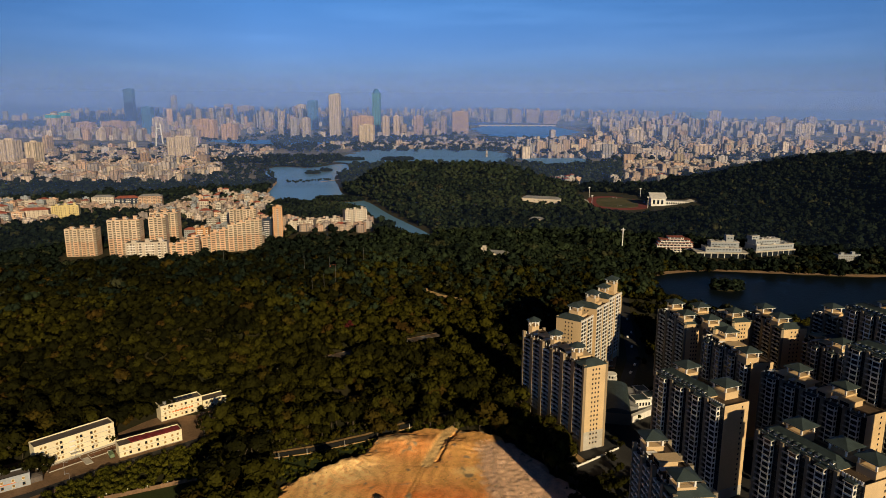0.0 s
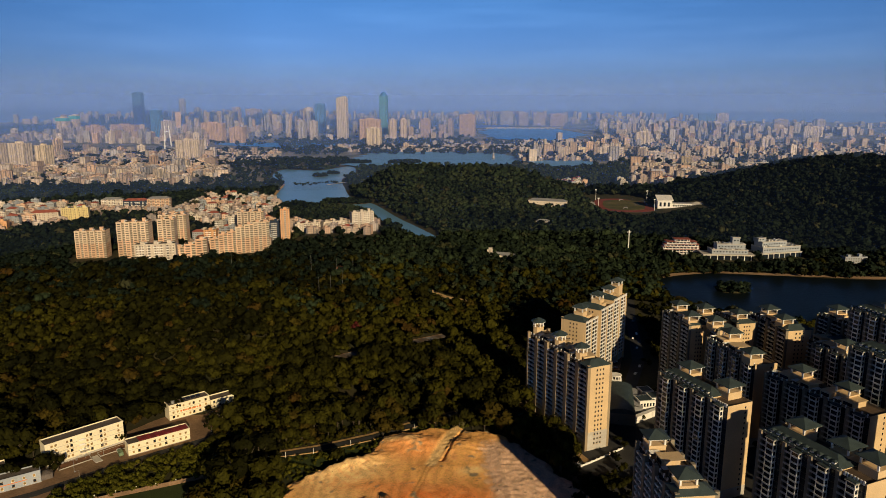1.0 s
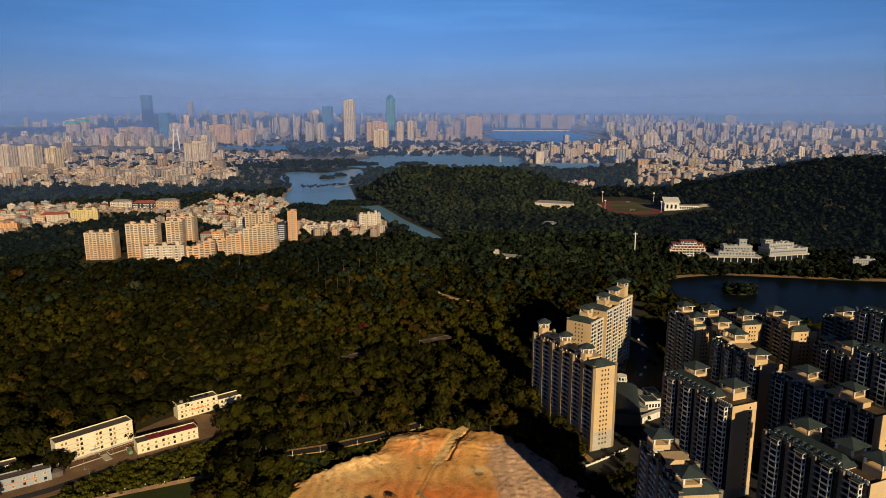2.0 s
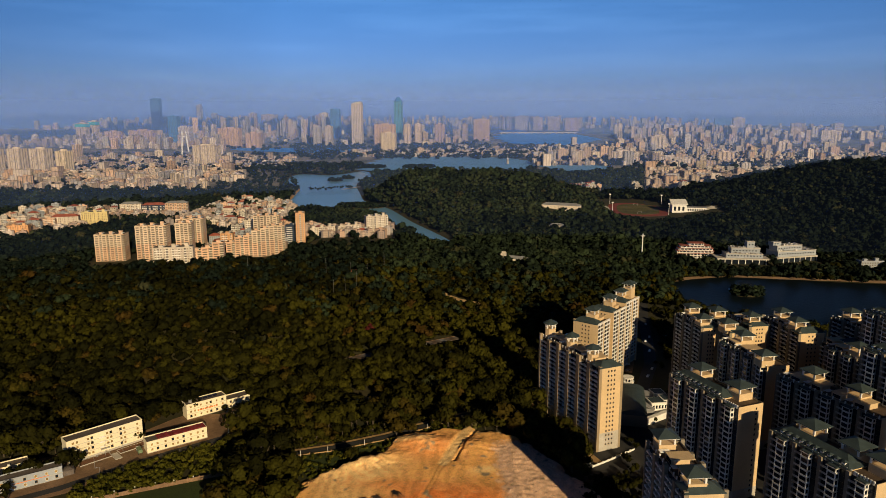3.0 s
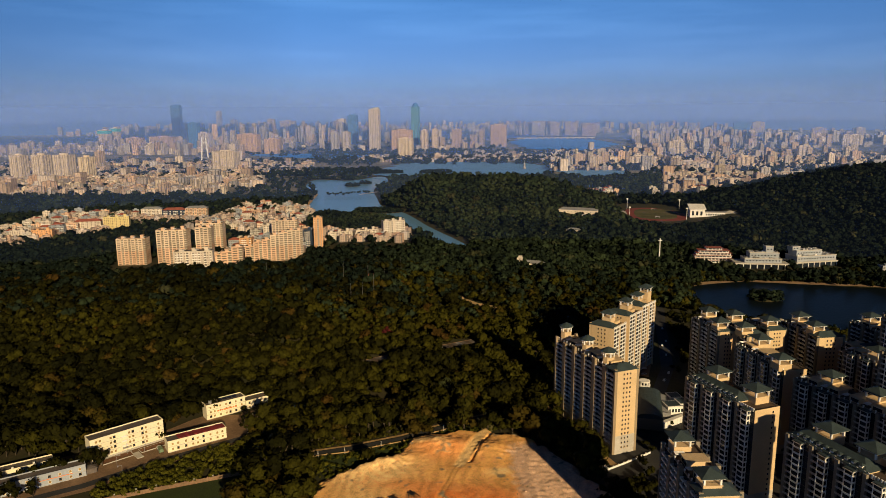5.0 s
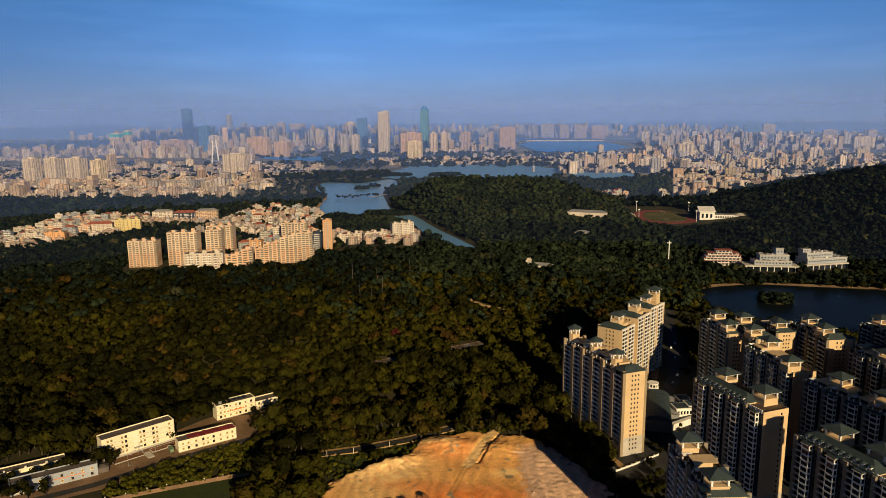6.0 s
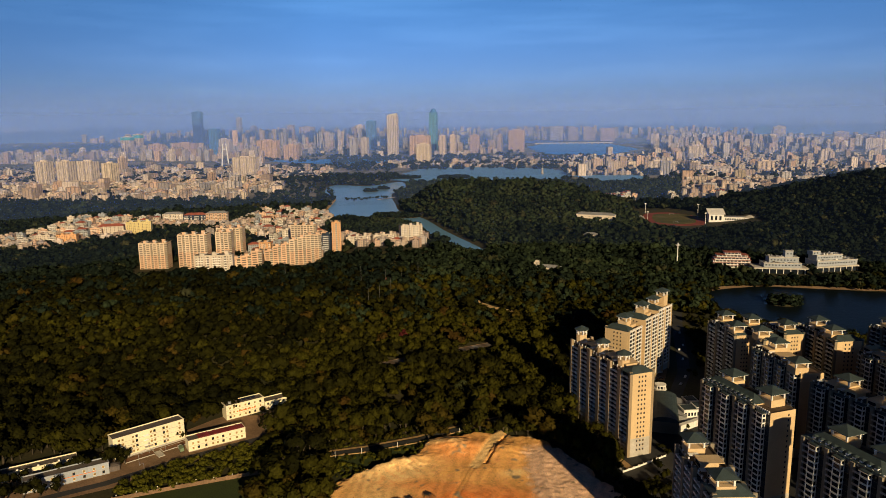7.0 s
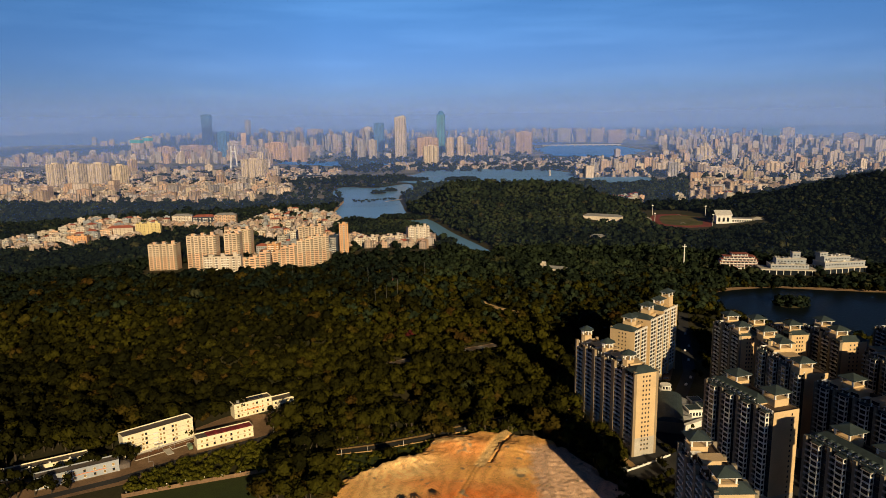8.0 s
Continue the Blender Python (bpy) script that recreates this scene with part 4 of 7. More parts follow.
def rows_geo(w, d, pitch, ww, wh, balcony, floors, storey):
    one, g = row_geo(w, d, pitch, ww, wh, balcony), Geo()
    for f in range(floors):
        k = len(g.v)
        g.v += [(x, y, z + f * storey) for x, y, z in one.v]
        g.f += [[i + k for i in q] for q in one.f]
        g.s += one.s
    return g


def front_bay(w, floors, storey):
    """A projecting bay over all storeys: painted lower part, paler top, a window on each storey."""
    h = floors * storey
    cut = h * 0.56 if floors >= 11 else h
    g = Geo().box(-w / 2, -2.6, -4, w / 2, 0.05, cut, 0)
    if cut < h:
        g.box(-w / 2 - 0.05, -2.65, cut, w / 2 + 0.05, 0.05, h + 1.4, 1)
    for f in range(floors):
        g.box(-w * 0.3, -2.72, f * storey + 1.0, w * 0.3, -2.58, f * storey + 2.4, 2, True)
    return g


def loggias(w, floors, storey):
    """A column of recessed loggias: dark back, pale slabs and parapets."""
    g = Geo().box(-w / 2, -0.1, 0.5, w / 2, 0.04, floors * storey, 1, True)
    for f in range(floors):
        z = f * storey
        g.box(-w / 2, -1.7, z, w / 2, -0.1, z + 0.18, 0, True)
        g.box(-w / 2, -1.7, z + 0.18, w / 2, -1.58, z + 1.0, 0)
    return g


def block(x, y, yaw, w, d, floors, paint, label, name="apartment_block", storey=3.1, pitch=3.3, ww=1.7, wh=1.5, balcony=2, group="", top="flat", steps=(), category="building", base=None, ribs=True):
    """A block whose front faces local -y; its origin is the middle of the front's foot. steps: extra masses (x, width, floors)."""
    t = thing(name, x, y, land(x, y) - 0.2 if base is None else base, yaw, label, category, group)
    BUILT.append((x - math.sin(radians(yaw)) * d / 2, y + math.cos(radians(yaw)) * d / 2, max(w, d) * 0.55 + 2))
    masses = [(0, w, floors)] if not steps else list(steps)
    for cx, mw, fl in masses:
        h = fl * storey + 0.6
        g = Geo().box(cx - mw / 2, 0, -4, cx + mw / 2, d, h)
        part("wall", g, paint, t)
        if paint is PINK and fl >= 11:      # the upper storeys are painted paler
            part("upper_wall", Geo().box(cx - mw / 2 - 0.05, -0.05, fl * storey * 0.56, cx + mw / 2 + 0.05, d * 0.9, h - 0.02), PINKPALE, t, "paler upper storeys")
        if paint is PINK and fl >= 7 and ribs:
            n = max(1, round(mw / 9.5))
            pw = mw / n
            bay = shared("front_bay_%.1f_%d" % (pw, fl), lambda: front_bay(pw * 0.66, fl, storey), PINK, PINKPALE, PANE)
            log = shared("loggias_%.1f_%d" % (pw, fl), lambda: loggias(pw * 0.36, fl, storey), PALE, SHADE_TAUPE)
            for k in range(n):
                c = cx - mw / 2 + pw * (k + 0.5)
                part("bay", bay, PINK, t, "", pose(c - pw * 0.17, 0, 0))
                tagged(part("loggia_column", log, PALE, t, "", pose(c + pw * 0.33, 0, 0)), kind="stuff")
        elif ribs:
            for s in [(j + 0.5) / max(2, round(mw / 8)) - 0.5 for j in range(max(2, round(mw / 8)))] + [-0.5, 0.5]:
                part("rib", shared("rib_%s_%d" % (paint.name, round(h)), lambda: Geo().box(-0.9, -1.3, -4, 0.9, 0.05, h + 0.5), paint), paint, t, "", pose(cx + s * (mw - 1), 0, 0))
        row = shared("rows_%.1f_%.1f_%d_%s_%s_%s" % (mw, d, fl, storey, pitch, balcony), lambda: rows_geo(mw, d, pitch, ww, wh, balcony, fl, storey), PANE, WHITE)
        tagged(part("glazing", row, GLASS, t, "", pose(cx, 0, 0)), kind="stuff")
        if top == "flat":
            part("parapet", Geo().box(cx - mw / 2 - 0.2, -0.2, h, cx + mw / 2 + 0.2, 0.1, h + 0.9).box(cx - mw / 2 - 0.2, 0.1, h, cx - mw / 2 + 0.1, d, h + 0.9).box(cx + mw / 2 - 0.1, 0.1, h, cx + mw / 2 + 0.2, d, h + 0.9), paint, t)
            part("roof", Geo().box(cx - mw / 2 + 0.1, 0.1, h, cx + mw / 2 - 0.1, d - 0.1, h + 0.1), ROOF, t, "grey flat roof")
            for j in range(max(1, round(mw / 14))):
                ox = cx + ((j + 0.5) / max(1, round(mw / 14)) - 0.5) * mw
                part("stair_head", Geo().box(ox - 2.2, d * 0.3, h, ox + 2.2, d * 0.3 + 4, h + 2.4 + (j * 7 % 3)).box(ox - 2.5, d * 0.3 - 0.3, h + 2.4 + (j * 7 % 3), ox + 2.5, d * 0.3 + 4.3, h + 2.7 + (j * 7 % 3), 0, True), paint, t)
                if fl > 6:
                    part("roof_canopy", Geo().box(ox + 3.0, 0.6, h + 2.2, ox + min(6.5, mw / 2 - 1), 4.5, h + 2.5, 0, True).box(ox + 3.2, 0.8, h, ox + 3.6, 1.2, h + 2.2).box(ox + 3.2, 4, h, ox + 3.6, 4.4, h + 2.2), WHITE, t)
        else:
            part("roof", Geo().hip(cx - mw / 2 - 0.6, -0.6, cx + mw / 2 + 0.6, d + 0.6, h, h + min(mw, d) * 0.28), REDROOF if top == "red" else SLATE, t, "hipped roof")
    return t


APT = "pink-beige apartment block with balconies above the trees"
G1 = "blocks beyond the forest"
block(-457, 962, 4, 40, 18, 12, PINK, APT, group=G1)
block(-385, 930, 6, 40, 20, 17, PINK, APT, group=G1)
block(-352, 960, 6, 22, 16, 17, PINK, APT, group=G1)
block(-375, 1050, 4, 40, 18, 15, PINK, APT, group=G1)
block(-322, 838, 10, 46, 15, 9, PALE, "low pale apartment block beside tall ones", group=G1)
block(-298, 890, 10, 44, 15, 9, PINK, APT, group=G1, steps=((-14, 14, 7), (0, 14, 8), (14, 14, 10)))
block(-311, 1020, 4, 17, 14, 9, ORANGE, "narrow orange apartment block", group=G1)
block(-258, 985, 10, 78, 16, 12, PINK, "stepped pink-beige apartment block rising storey by storey", group=G1, steps=((-36, 12, 7), (-24, 12, 9), (-12, 12, 10), (0, 12, 12), (12, 12, 13), (24, 12, 14), (35, 10, 14)))
block(-268, 1090, 4, 40, 16, 14, PINK, APT, group=G1)
block(-300, 1130, 4, 26, 15, 10, PALE, "pale apartment block among houses", group=G1)
block(-224, 1065, 8, 17, 16, 9, NAVY, "shaded dark blue glass block", pitch=3.0, group=G1)
block(-207, 1052, 8, 13, 16, 15, ORANGE, "slender orange apartment slab", group=G1)
block(-188, 1142, 28, 42, 12, 5, PALE, "long white low block on a wooded rise", group=G1)
block(-146, 1166, 28, 40, 12, 5, PALE, "long white low block on a wooded rise", group=G1)
block(-101, 1188, 20, 38, 16, 9, PALE, "white eight-storey block with roof frame", group=G1)
block(-622, 1412, 10, 40, 15, 7, PALE, "pale terraced block with gables", top="slate", group=G1)
block(-578, 1418, 10, 46, 16, 6, NAVY, "block with dark glazed front and red roof", top="red", group=G1)
block(-533, 1424, 10, 44, 15, 7, PINK, "pink terraced block with gables", top="slate", group=G1)
block(-630, 1276, 14, 44, 16, 8, YELLOW, "yellow office block with small windows", group=G1, balcony=0)
block(-678, 1262, 14, 46, 16, 6, PALE, "pale arcaded block with red roofs", top="red", group=G1, balcony=0)
block(-706, 1165, 12, 32, 14, 6, ORANGE, "brown office block at the wood's edge", group=G1, balcony=0)
block(-746, 1160, 12, 24, 14, 6, PALE, "pale office block at the wood's edge", group=G1, balcony=0)
# the institutes across the dark lake
def terraced_house(x, y, yaw):
    """A white building of stepped storeys, each with red-tiled eaves over a deep balcony."""
    t = thing("terraced_building", x, y, land(x, y), yaw, "white terraced building with red tiled eaves on every storey", "building", "lakeside institutes")
    BUILT.extend([(x, y + 8, 30), (x, y - 20, 26)])
    for f, (x0, x1) in enumerate(((-25, 25), (-25, 25), (-25, 25), (-23, 24), (-20, 21), (-9, 12))):
        z = f * 3.5 - (2 if f == 0 else 0)
        part("storey", Geo().box(x0, f * 0.8, z, x1, 16, f * 3.5 + 3.5), WHITE, t)
        part("glazing", Geo().box(x0 + 1, f * 0.8 - 0.06, f * 3.5 + 1.0, x1 - 1, f * 0.8 + 0.02, f * 3.5 + 2.7, 0, True), GLASS, t)
        part("balcony", Geo().box(x0, f * 0.8 - 1.6, f * 3.5 - 0.15, x1, f * 0.8 - 0.08, f * 3.5 + 0.1, 0, True).box(x0, f * 0.8 - 1.6, f * 3.5 + 0.1, x1, f * 0.8 - 1.45, f * 3.5 + 1.0), WHITE, t)
        for k in range(int((x1 - x0) / 5)):
            part("pier", shared("terrace_pier", lambda: Geo().box(-0.4, -1.7, 0, 0.4, 0, 3.3), WHITE), WHITE, t, "", pose(x0 + 2.5 + 5 * k, f * 0.8 - 0.01, f * 3.5 + 0.1))
        part("eave", Geo().hip(x0 - 1.2, f * 0.8 - 2.4, x1 + 1.2, 17, f * 3.5 + 3.42, f * 3.5 + 4.3), REDROOF, t, "red tiled eave")


def institute(x, y, yaw, w, label, tiers, clutter):
    """A broad white institute: dark glazed foot, long cantilevered slab, stepped upper storeys with plant on the roofs.
    tiers: x0, x1, y0, z0, z1 of each upper mass."""
    t = thing("institute", x, y, land(x, y), yaw, label, "institute", "lakeside institutes")
    BUILT.extend([(x - w * 0.3, y + 14, w * 0.34), (x + w * 0.3, y + 14, w * 0.34), (x, y + 14, w * 0.3), (x - w * 0.28, y - 16, w * 0.3), (x + w * 0.28, y - 16, w * 0.3)])
    part("glazed_foot", Geo().box(-w / 2 + 2, 2, -2, w / 2 - 2, 26, 6.4), GLASS, t, "dark glazed ground floor")
    for k in range(int(w / 9) + 1):
        part("pillar", shared("institute_pillar", lambda: Geo().box(-0.4, -0.4, -2, 0.4, 0.4, 6.4), WHITE), WHITE, t, "", pose(-w / 2 + 2 + 9 * k, 1.2, 0))
    part("slab", Geo().box(-w / 2, 0, 6.4, w / 2, 28, 8.2, 0, True), STONE, t, "pale cantilevered floor slab")
    g = random.Random(int(w))
    for x0, x1, y0, z0, z1 in tiers:
        part("mass", Geo().box(x0, y0, z0, x1, 27, z1), OFFWHITE, t, "white panelled storeys, greyed for partial shade")
        part("parapet", Geo().box(x0 - 0.4, y0 - 0.4, z1, x1 + 0.4, y0, z1 + 1.1).box(x0 - 0.4, y0, z1, x0, 27, z1 + 1.1).box(x1, y0, z1, x1 + 0.4, 27, z1 + 1.1), STONE, t)
        k = x0 + 3
        while k < x1 - 2:
            part("window", shared("institute_window", lambda: Geo().box(-1.0, -0.1, 0, 1.0, 0.02, 1.5, 0, True), GLASS), GLASS, t, "", pose(k, y0, z0 + (z1 - z0) * 0.45))
            k += 4.2
    for x0, x1, y0, z in clutter:
        for _ in range(int((x1 - x0) * 1.1)):
            a, b, c = g.uniform(x0, x1 - 2), g.uniform(y0, 24), g.uniform(0.7, 2.2)
            part("roof_plant", Geo().box(a, b, z, a + g.uniform(0.8, 3.2), b + g.uniform(0.8, 2.6), z + c), g.choice((STEEL, WHITE, SLATE, ROOF)), t)


terraced_house(370, 964, -6)
institute(421, 923, -7, 70, "broad white institute with glazed foot and stepped roof", ((-22, 26, 4, 8.2, 13.4), (-14, 24, 10, 13.4, 20.5), (8, 18, 16, 20.5, 28.5)), ((-20, 24, 5, 13.4), (-20, 24, 5, 13.4), (-13, 7, 10, 20.5), (19, 23, 10, 20.5)))
institute(502, 936, 13, 66, "long white institute wing with crowded roof beside the lake", ((-30, 32, 3, 8.2, 15.0), (-26, 14, 10, 15.0, 21.5), (-28, -16, 16, 21.5, 26)), ((15, 31, 5, 15.0), (-25, 13, 4, 15.0), (-14, 13, 11, 21.5)))
block(580, 893, 0, 30, 12, 3, OFFWHITE, "small pale lakeside building", balcony=0, ribs=False)
# buildings on the wooded slopes
block(248, 1362, -22, 76, 16, 2, PALE, "long low hall with slate roof on the slope", storey=4.5, top="slate", balcony=0, pitch=7.0, wh=0.8, ribs=False)
block(208, 1175, -12, 24, 12, 2, PALE, "small pale house with roof turret in the wood", top="slate", balcony=0)
block(106, 905, -20, 30, 12, 1, PALE, "small shed with grey sloping roof in the wood", top="slate", balcony=0, storey=4.5)
block(92, 925, -20, 6, 6, 3, PALE, "small white stair tower in the wood", balcony=0)
block(160, 874, -10, 12, 7, 1, PALE, "small white hut in the wood", balcony=0)
block(-84, 771, 0, 26, 8, 1, ORANGE, "long red roof on the ridge", top="red", balcony=0)
def sports_hall(x, y, yaw):
    """A white hall with a tilted bright roof, a low wing and a small roofed annex."""
    t = thing("sports_hall", x, y, land(x, y), yaw, "white sports hall with bright tilted roof and low wing", "sports hall")
    BUILT.extend([(x, y + 8, 34), (x + 34, y + 6, 30), (x + 62, y, 26), (x + 20, y - 40, 30), (x - 14, y - 44, 26), (x + 52, y - 44, 30)])
    g = Geo().add([(-14, 0, -3), (14, 0, -3), (14, 26, -3), (-14, 26, -3), (-14, 0, 16), (14, 0, 16), (14, 26, 22), (-14, 26, 22)],
                  [(0, 1, 5, 4), (1, 2, 6, 5), (2, 3, 7, 6), (3, 0, 4, 7)])
    hall = part("hall", g, WHITE, t, "tall white hall")
    part("roof", Geo().add([(-16, -2.5, 15.9), (16, -2.5, 15.9), (16, 28, 22.8), (-16, 28, 22.8), (-16, -2.5, 16.9), (16, -2.5, 16.9), (16, 28, 23.8), (-16, 28, 23.8)],
                           [(0, 1, 5, 4), (1, 2, 6, 5), (2, 3, 7, 6), (3, 0, 4, 7), (4, 5, 6, 7), (3, 2, 1, 0)]), WHITE, hall, "pale sheet roof")
    for k in range(3):
        part("window", Geo().box(-2, -0.1, 4, 2, 0.02, 12, 0, True), GLASS, hall, "", pose(-8.5 + 8 * k, 0, 0))
    wing = part("wing", Geo().box(14.1, 2, -3, 52, 18, 10), WHITE, t, "long white wing")
    part("roof", Geo().box(13.9, 1.4, 10, 52.6, 18.6, 10.8, 0, True), SLATE, wing)
    for k in range(8):
        part("window", Geo().box(-1.4, -0.08, 4, 1.4, 0.02, 7.5, 0, True), GLASS, wing, "", pose(17.5 + 4.4 * k, 2, 0))
    annex = part("annex", Geo().box(54, 6, -3, 74, 22, 9), WHITE, t, "white annex")
    part("roof", Geo().hip(51, 3, 77, 25, 9, 13), STONE, annex, "pale hipped roof")


sports_hall(487, 1368, -10)

rh = random.Random(5)
HOUSE = "small pale town house with flat roof"
for x0, x1, y0, y1, cnt, fmin, fmax in ((-345, -228, 1030, 1240, 90, 3, 6), (-330, -225, 950, 1010, 0, 3, 5), (-840, -640, 1240, 1450, 90, 3, 6), (-475, -295, 1230, 1590, 80, 2, 5), (-830, -700, 1115, 1205, 14, 3, 6), (340, 425, 1700, 1900, 16, 3, 6), (500, 640, 1660, 1800, 10, 3, 6), (-215, -110, 1130, 1230, 16, 2, 4)):
    for _ in range(cnt):
        x, y = rh.uniform(x0, x1), rh.uniform(y0, y1)
        w, dd = rh.uniform(9, 20), rh.uniform(9, 13)
        if any((x - a) ** 2 + (y + dd / 2 - b) ** 2 < (r * 0.62 + 4.5) ** 2 for a, b, r in BUILT) or any(inside(x, y, q) for q in LAKES):
            continue
        block(x, y, rh.choice((4, 12, -20, 28)) + rh.uniform(-6, 6), w, dd, rh.randint(fmin, fmax), rh.choice((PALE, OFFWHITE, OFFWHITE, PALE, PINK, STONE)), HOUSE, "town_house", group="town houses", balcony=rh.choice((0, 2)), top=rh.choice(("flat", "flat", "flat", "red")), ribs=False)

# smaller houses that fill the quarters between them
rows = []
for x0, x1, y0, y1, cnt in ((-850, -640, 1190, 1460, 150), (-350, -225, 1015, 1245, 60), (-490, -290, 1230, 1600, 200), (-215, -70, 1105, 1235, 60), (-640, -480, 1330, 1400, 40), (-860, -690, 1100, 1200, 50)):
    for _ in range(cnt):
        x, y = rh.uniform(x0, x1), rh.uniform(y0, y1)
        w, dd, hh = rh.uniform(8, 20), rh.uniform(8, 12), rh.uniform(6, 15)
        if any((x - a) ** 2 + (y - b) ** 2 < (r * 0.6 + 4) ** 2 for a, b, r in BUILT) or any(inside(x, y, q) for q in LAKES):
            continue
        fade = rh.uniform(0.6, 1.0)
        paint = [q * fade for q in rh.choice(PAINTS[:6])]
        yaw = rh.choice((4, 12, -20, 28, 74)) + rh.uniform(-6, 6)
        rows.append((x, y, land(x, y), w, dd, hh, yaw, *paint, 1.0, rh.uniform(0.4, 0.8)))
        rows.append((x, y, land(x, y) + hh, w * 0.3, dd * 0.4, 2.6, yaw, *paint, 1.0, 0))
city("quarter_houses", rows, "dense small pale houses between larger blocks", "buildings")

# ---- sports ground, mast, poles ----
def oval(rx, ry, z0, z1, straight=0.45, n=48):
    """A field with round ends and straight sides."""
    g = Geo().ring(0, 0, 1, z0, 1, z1, n)
    g.v = [(rx * a, ry * ((1 - straight) * b + straight * max(-1, min(1, b * 2.2))), c) for a, b, c in g.v]
    return g


t = thing("running_track", 420, 1425, 5.0, -12, "red running track round a worn grass pitch", "sports ground")
part("bank", oval(66, 104, -6, 0.3), SHOREG, t, "bare trodden margin")
part("track", oval(61, 98, 0.3, 0.5), REDTRACK, t, "red track")
part("pitch", oval(42, 76, 0.5, 0.7), WORN, t, "worn grass pitch")
for a in (-1, 1):
    g = Geo()
    for b in (-3.7, 3.7):
        g.box(b - 0.15, -0.15, 0, b + 0.15, 0.15, 3.0)
    g.box(-3.85, -0.15, 2.75, 3.85, 0.15, 3.0, 0, True)
    part("goal", g, WHITE, t, "white goal frame", pose(0, a * 60, 0.7))
for x, y in ((-54, -70), (-54, 70), (54, -70), (54, 70)):
    part("flood_light", Geo().ring(0, 0, 0.5, 0, 0.35, 22, 8).box(-2, -0.3, 21, 2, 0.3, 23, 0, True), WHITE, t, "slender flood-light mast", pose(x, y, 0.3))
BUILT += [(420, 1425 + 25 * k, 74) for k in range(-4, 4)] + [(392, 1290, 42), (425, 1275, 36)]
t = thing("stand", 356, 1425, 5.0, 80, "low grandstand with pale canopy beside the track", "grandstand")
part("tiers", Geo().box(-30, -5, -1, 30, 5, 2).box(-30, -1, 2, 30, 5, 3.6).box(-30, 3, 3.6, 30, 5, 5), STONE, t)
t = thing("white_mast", 294, 966, land(294, 966), 0, "tall white mast above the trees", "mast")
part("pole", Geo().ring(0, 0, 0.95, 0, 0.7, 34, 10), WHITE, t)
for a in (-1, 1):
    part("arm", Geo().box(-0.4 if a > 0 else -3, -0.4, 30.5, 3 if a > 0 else 0.4, 0.4, 31.5, 0, True), WHITE, t)
rp = random.Random(8)
POLE_METAL = mat("dark_pole_metal", (0.13, 0.135, 0.13), 0.6, 0.3, 0.5, 3.0, metal=0.2)
POLE = shared("pole_mesh", lambda: Geo().ring(0, 0, 0.2, 0, 0.14, 24, 6), POLE_METAL)
for x, y in ((-120, 742), (-92, 735), (-75, 742), (-82, 700), (-100, 660), (-90, 670), (-60, 790), (-210, 760)):
    t = thing("power_pole", x, y, land(x, y), 0, "slender grey pole standing out of the forest", "pole", "poles in the forest")
    part("shaft", POLE, POLE_METAL, t)

# ---- the compound of cream buildings ----
TAN = mat("tan_window_panes", (0.36, 0.24, 0.10), 0.8, 0.3, 0.5, 2.0, obj=0.3)
def compound_block(x, y, yaw, w, d, floors, storey, plinth, label, wins, roofmat=ROOF, wallmat=CREAM):
    """x, y: the front's left foot. wins: window centres along the front, as shares of its length."""
    t = thing("compound_building", x, y, 0, yaw, label, "building", "compound buildings")
    BUILT.append((x + math.cos(radians(yaw)) * w / 2, y + math.sin(radians(yaw)) * w / 2 + d / 2, w * 0.4))
    h = plinth + floors * storey
    part("wall", Geo().box(0, 0, -2, w, d, h), wallmat, t, "cream plaster wall")
    part("plinth", Geo().box(-0.1, -0.1, -2, w + 0.1, d + 0.1, plinth), STONE, t, "grey base")
    for a in ((-0.15, -0.15, w + 0.15, 0.2), (-0.15, d - 0.2, w + 0.15, d + 0.15), (-0.15, 0.2, 0.2, d - 0.2), (w - 0.2, 0.2, w + 0.15, d - 0.2)):
        part("parapet", Geo().box(a[0], a[1], h, a[2], a[3], h + 0.8), wallmat, t)
    part("roof", Geo().box(0.2, 0.2, h, w - 0.2, d - 0.2, h + 0.12), roofmat, t, "weathered dark roof")
    for f in range(1, floors):
        part("ledge", Geo().box(-0.05, -0.18, plinth + f * storey - 0.1, w + 0.05, 0.02, plinth + f * storey + 0.08, 0, True), STONE, t)
    win = shared("compound_window", lambda: window_geo(1.3, 1.5), TAN, GLASS)
    tan = shared("compound_tan_window", lambda: window_geo(1.2, 1.4), wallmat, TAN)
    for f in range(floors):
        for s in wins:
            part("window", rp.choice((win, tan, tan, tan, tan)), WHITE, t, "", pose(s * w, 0, plinth + f * storey + 1.0))
        for s in (0.3, 0.7):
            part("window", win, WHITE, t, "", pose(w, s * d, plinth + f * storey + 1.0, 0, 0, 90))
    return t, h


t, h = compound_block(-222.5, 389.5, 44, 45, 9.5, 4, 3.15, 1.4, "long four-storey cream building with dark roof", (0.08, 0.13, 0.27, 0.32, 0.52, 0.57, 0.7, 0.75, 0.93))
bal = shared("compound_balcony", lambda: Geo().box(-1.6, -1.0, 0, 1.6, 0.0, 0.15, 0, True).box(-1.6, -1.0, 0.15, 1.6, -0.88, 1.0), WHITE)
for f in range(1, 4):
    part("balcony", bal, WHITE, t, "", pose(20, 0, 1.4 + f * 3.15))
part("entrance_porch", Geo().box(18.5, -2.2, -1, 23.5, 0, 0.6).box(18.5, -2.2, 3.4, 23.5, 0, 3.8, 0, True), STONE, t)
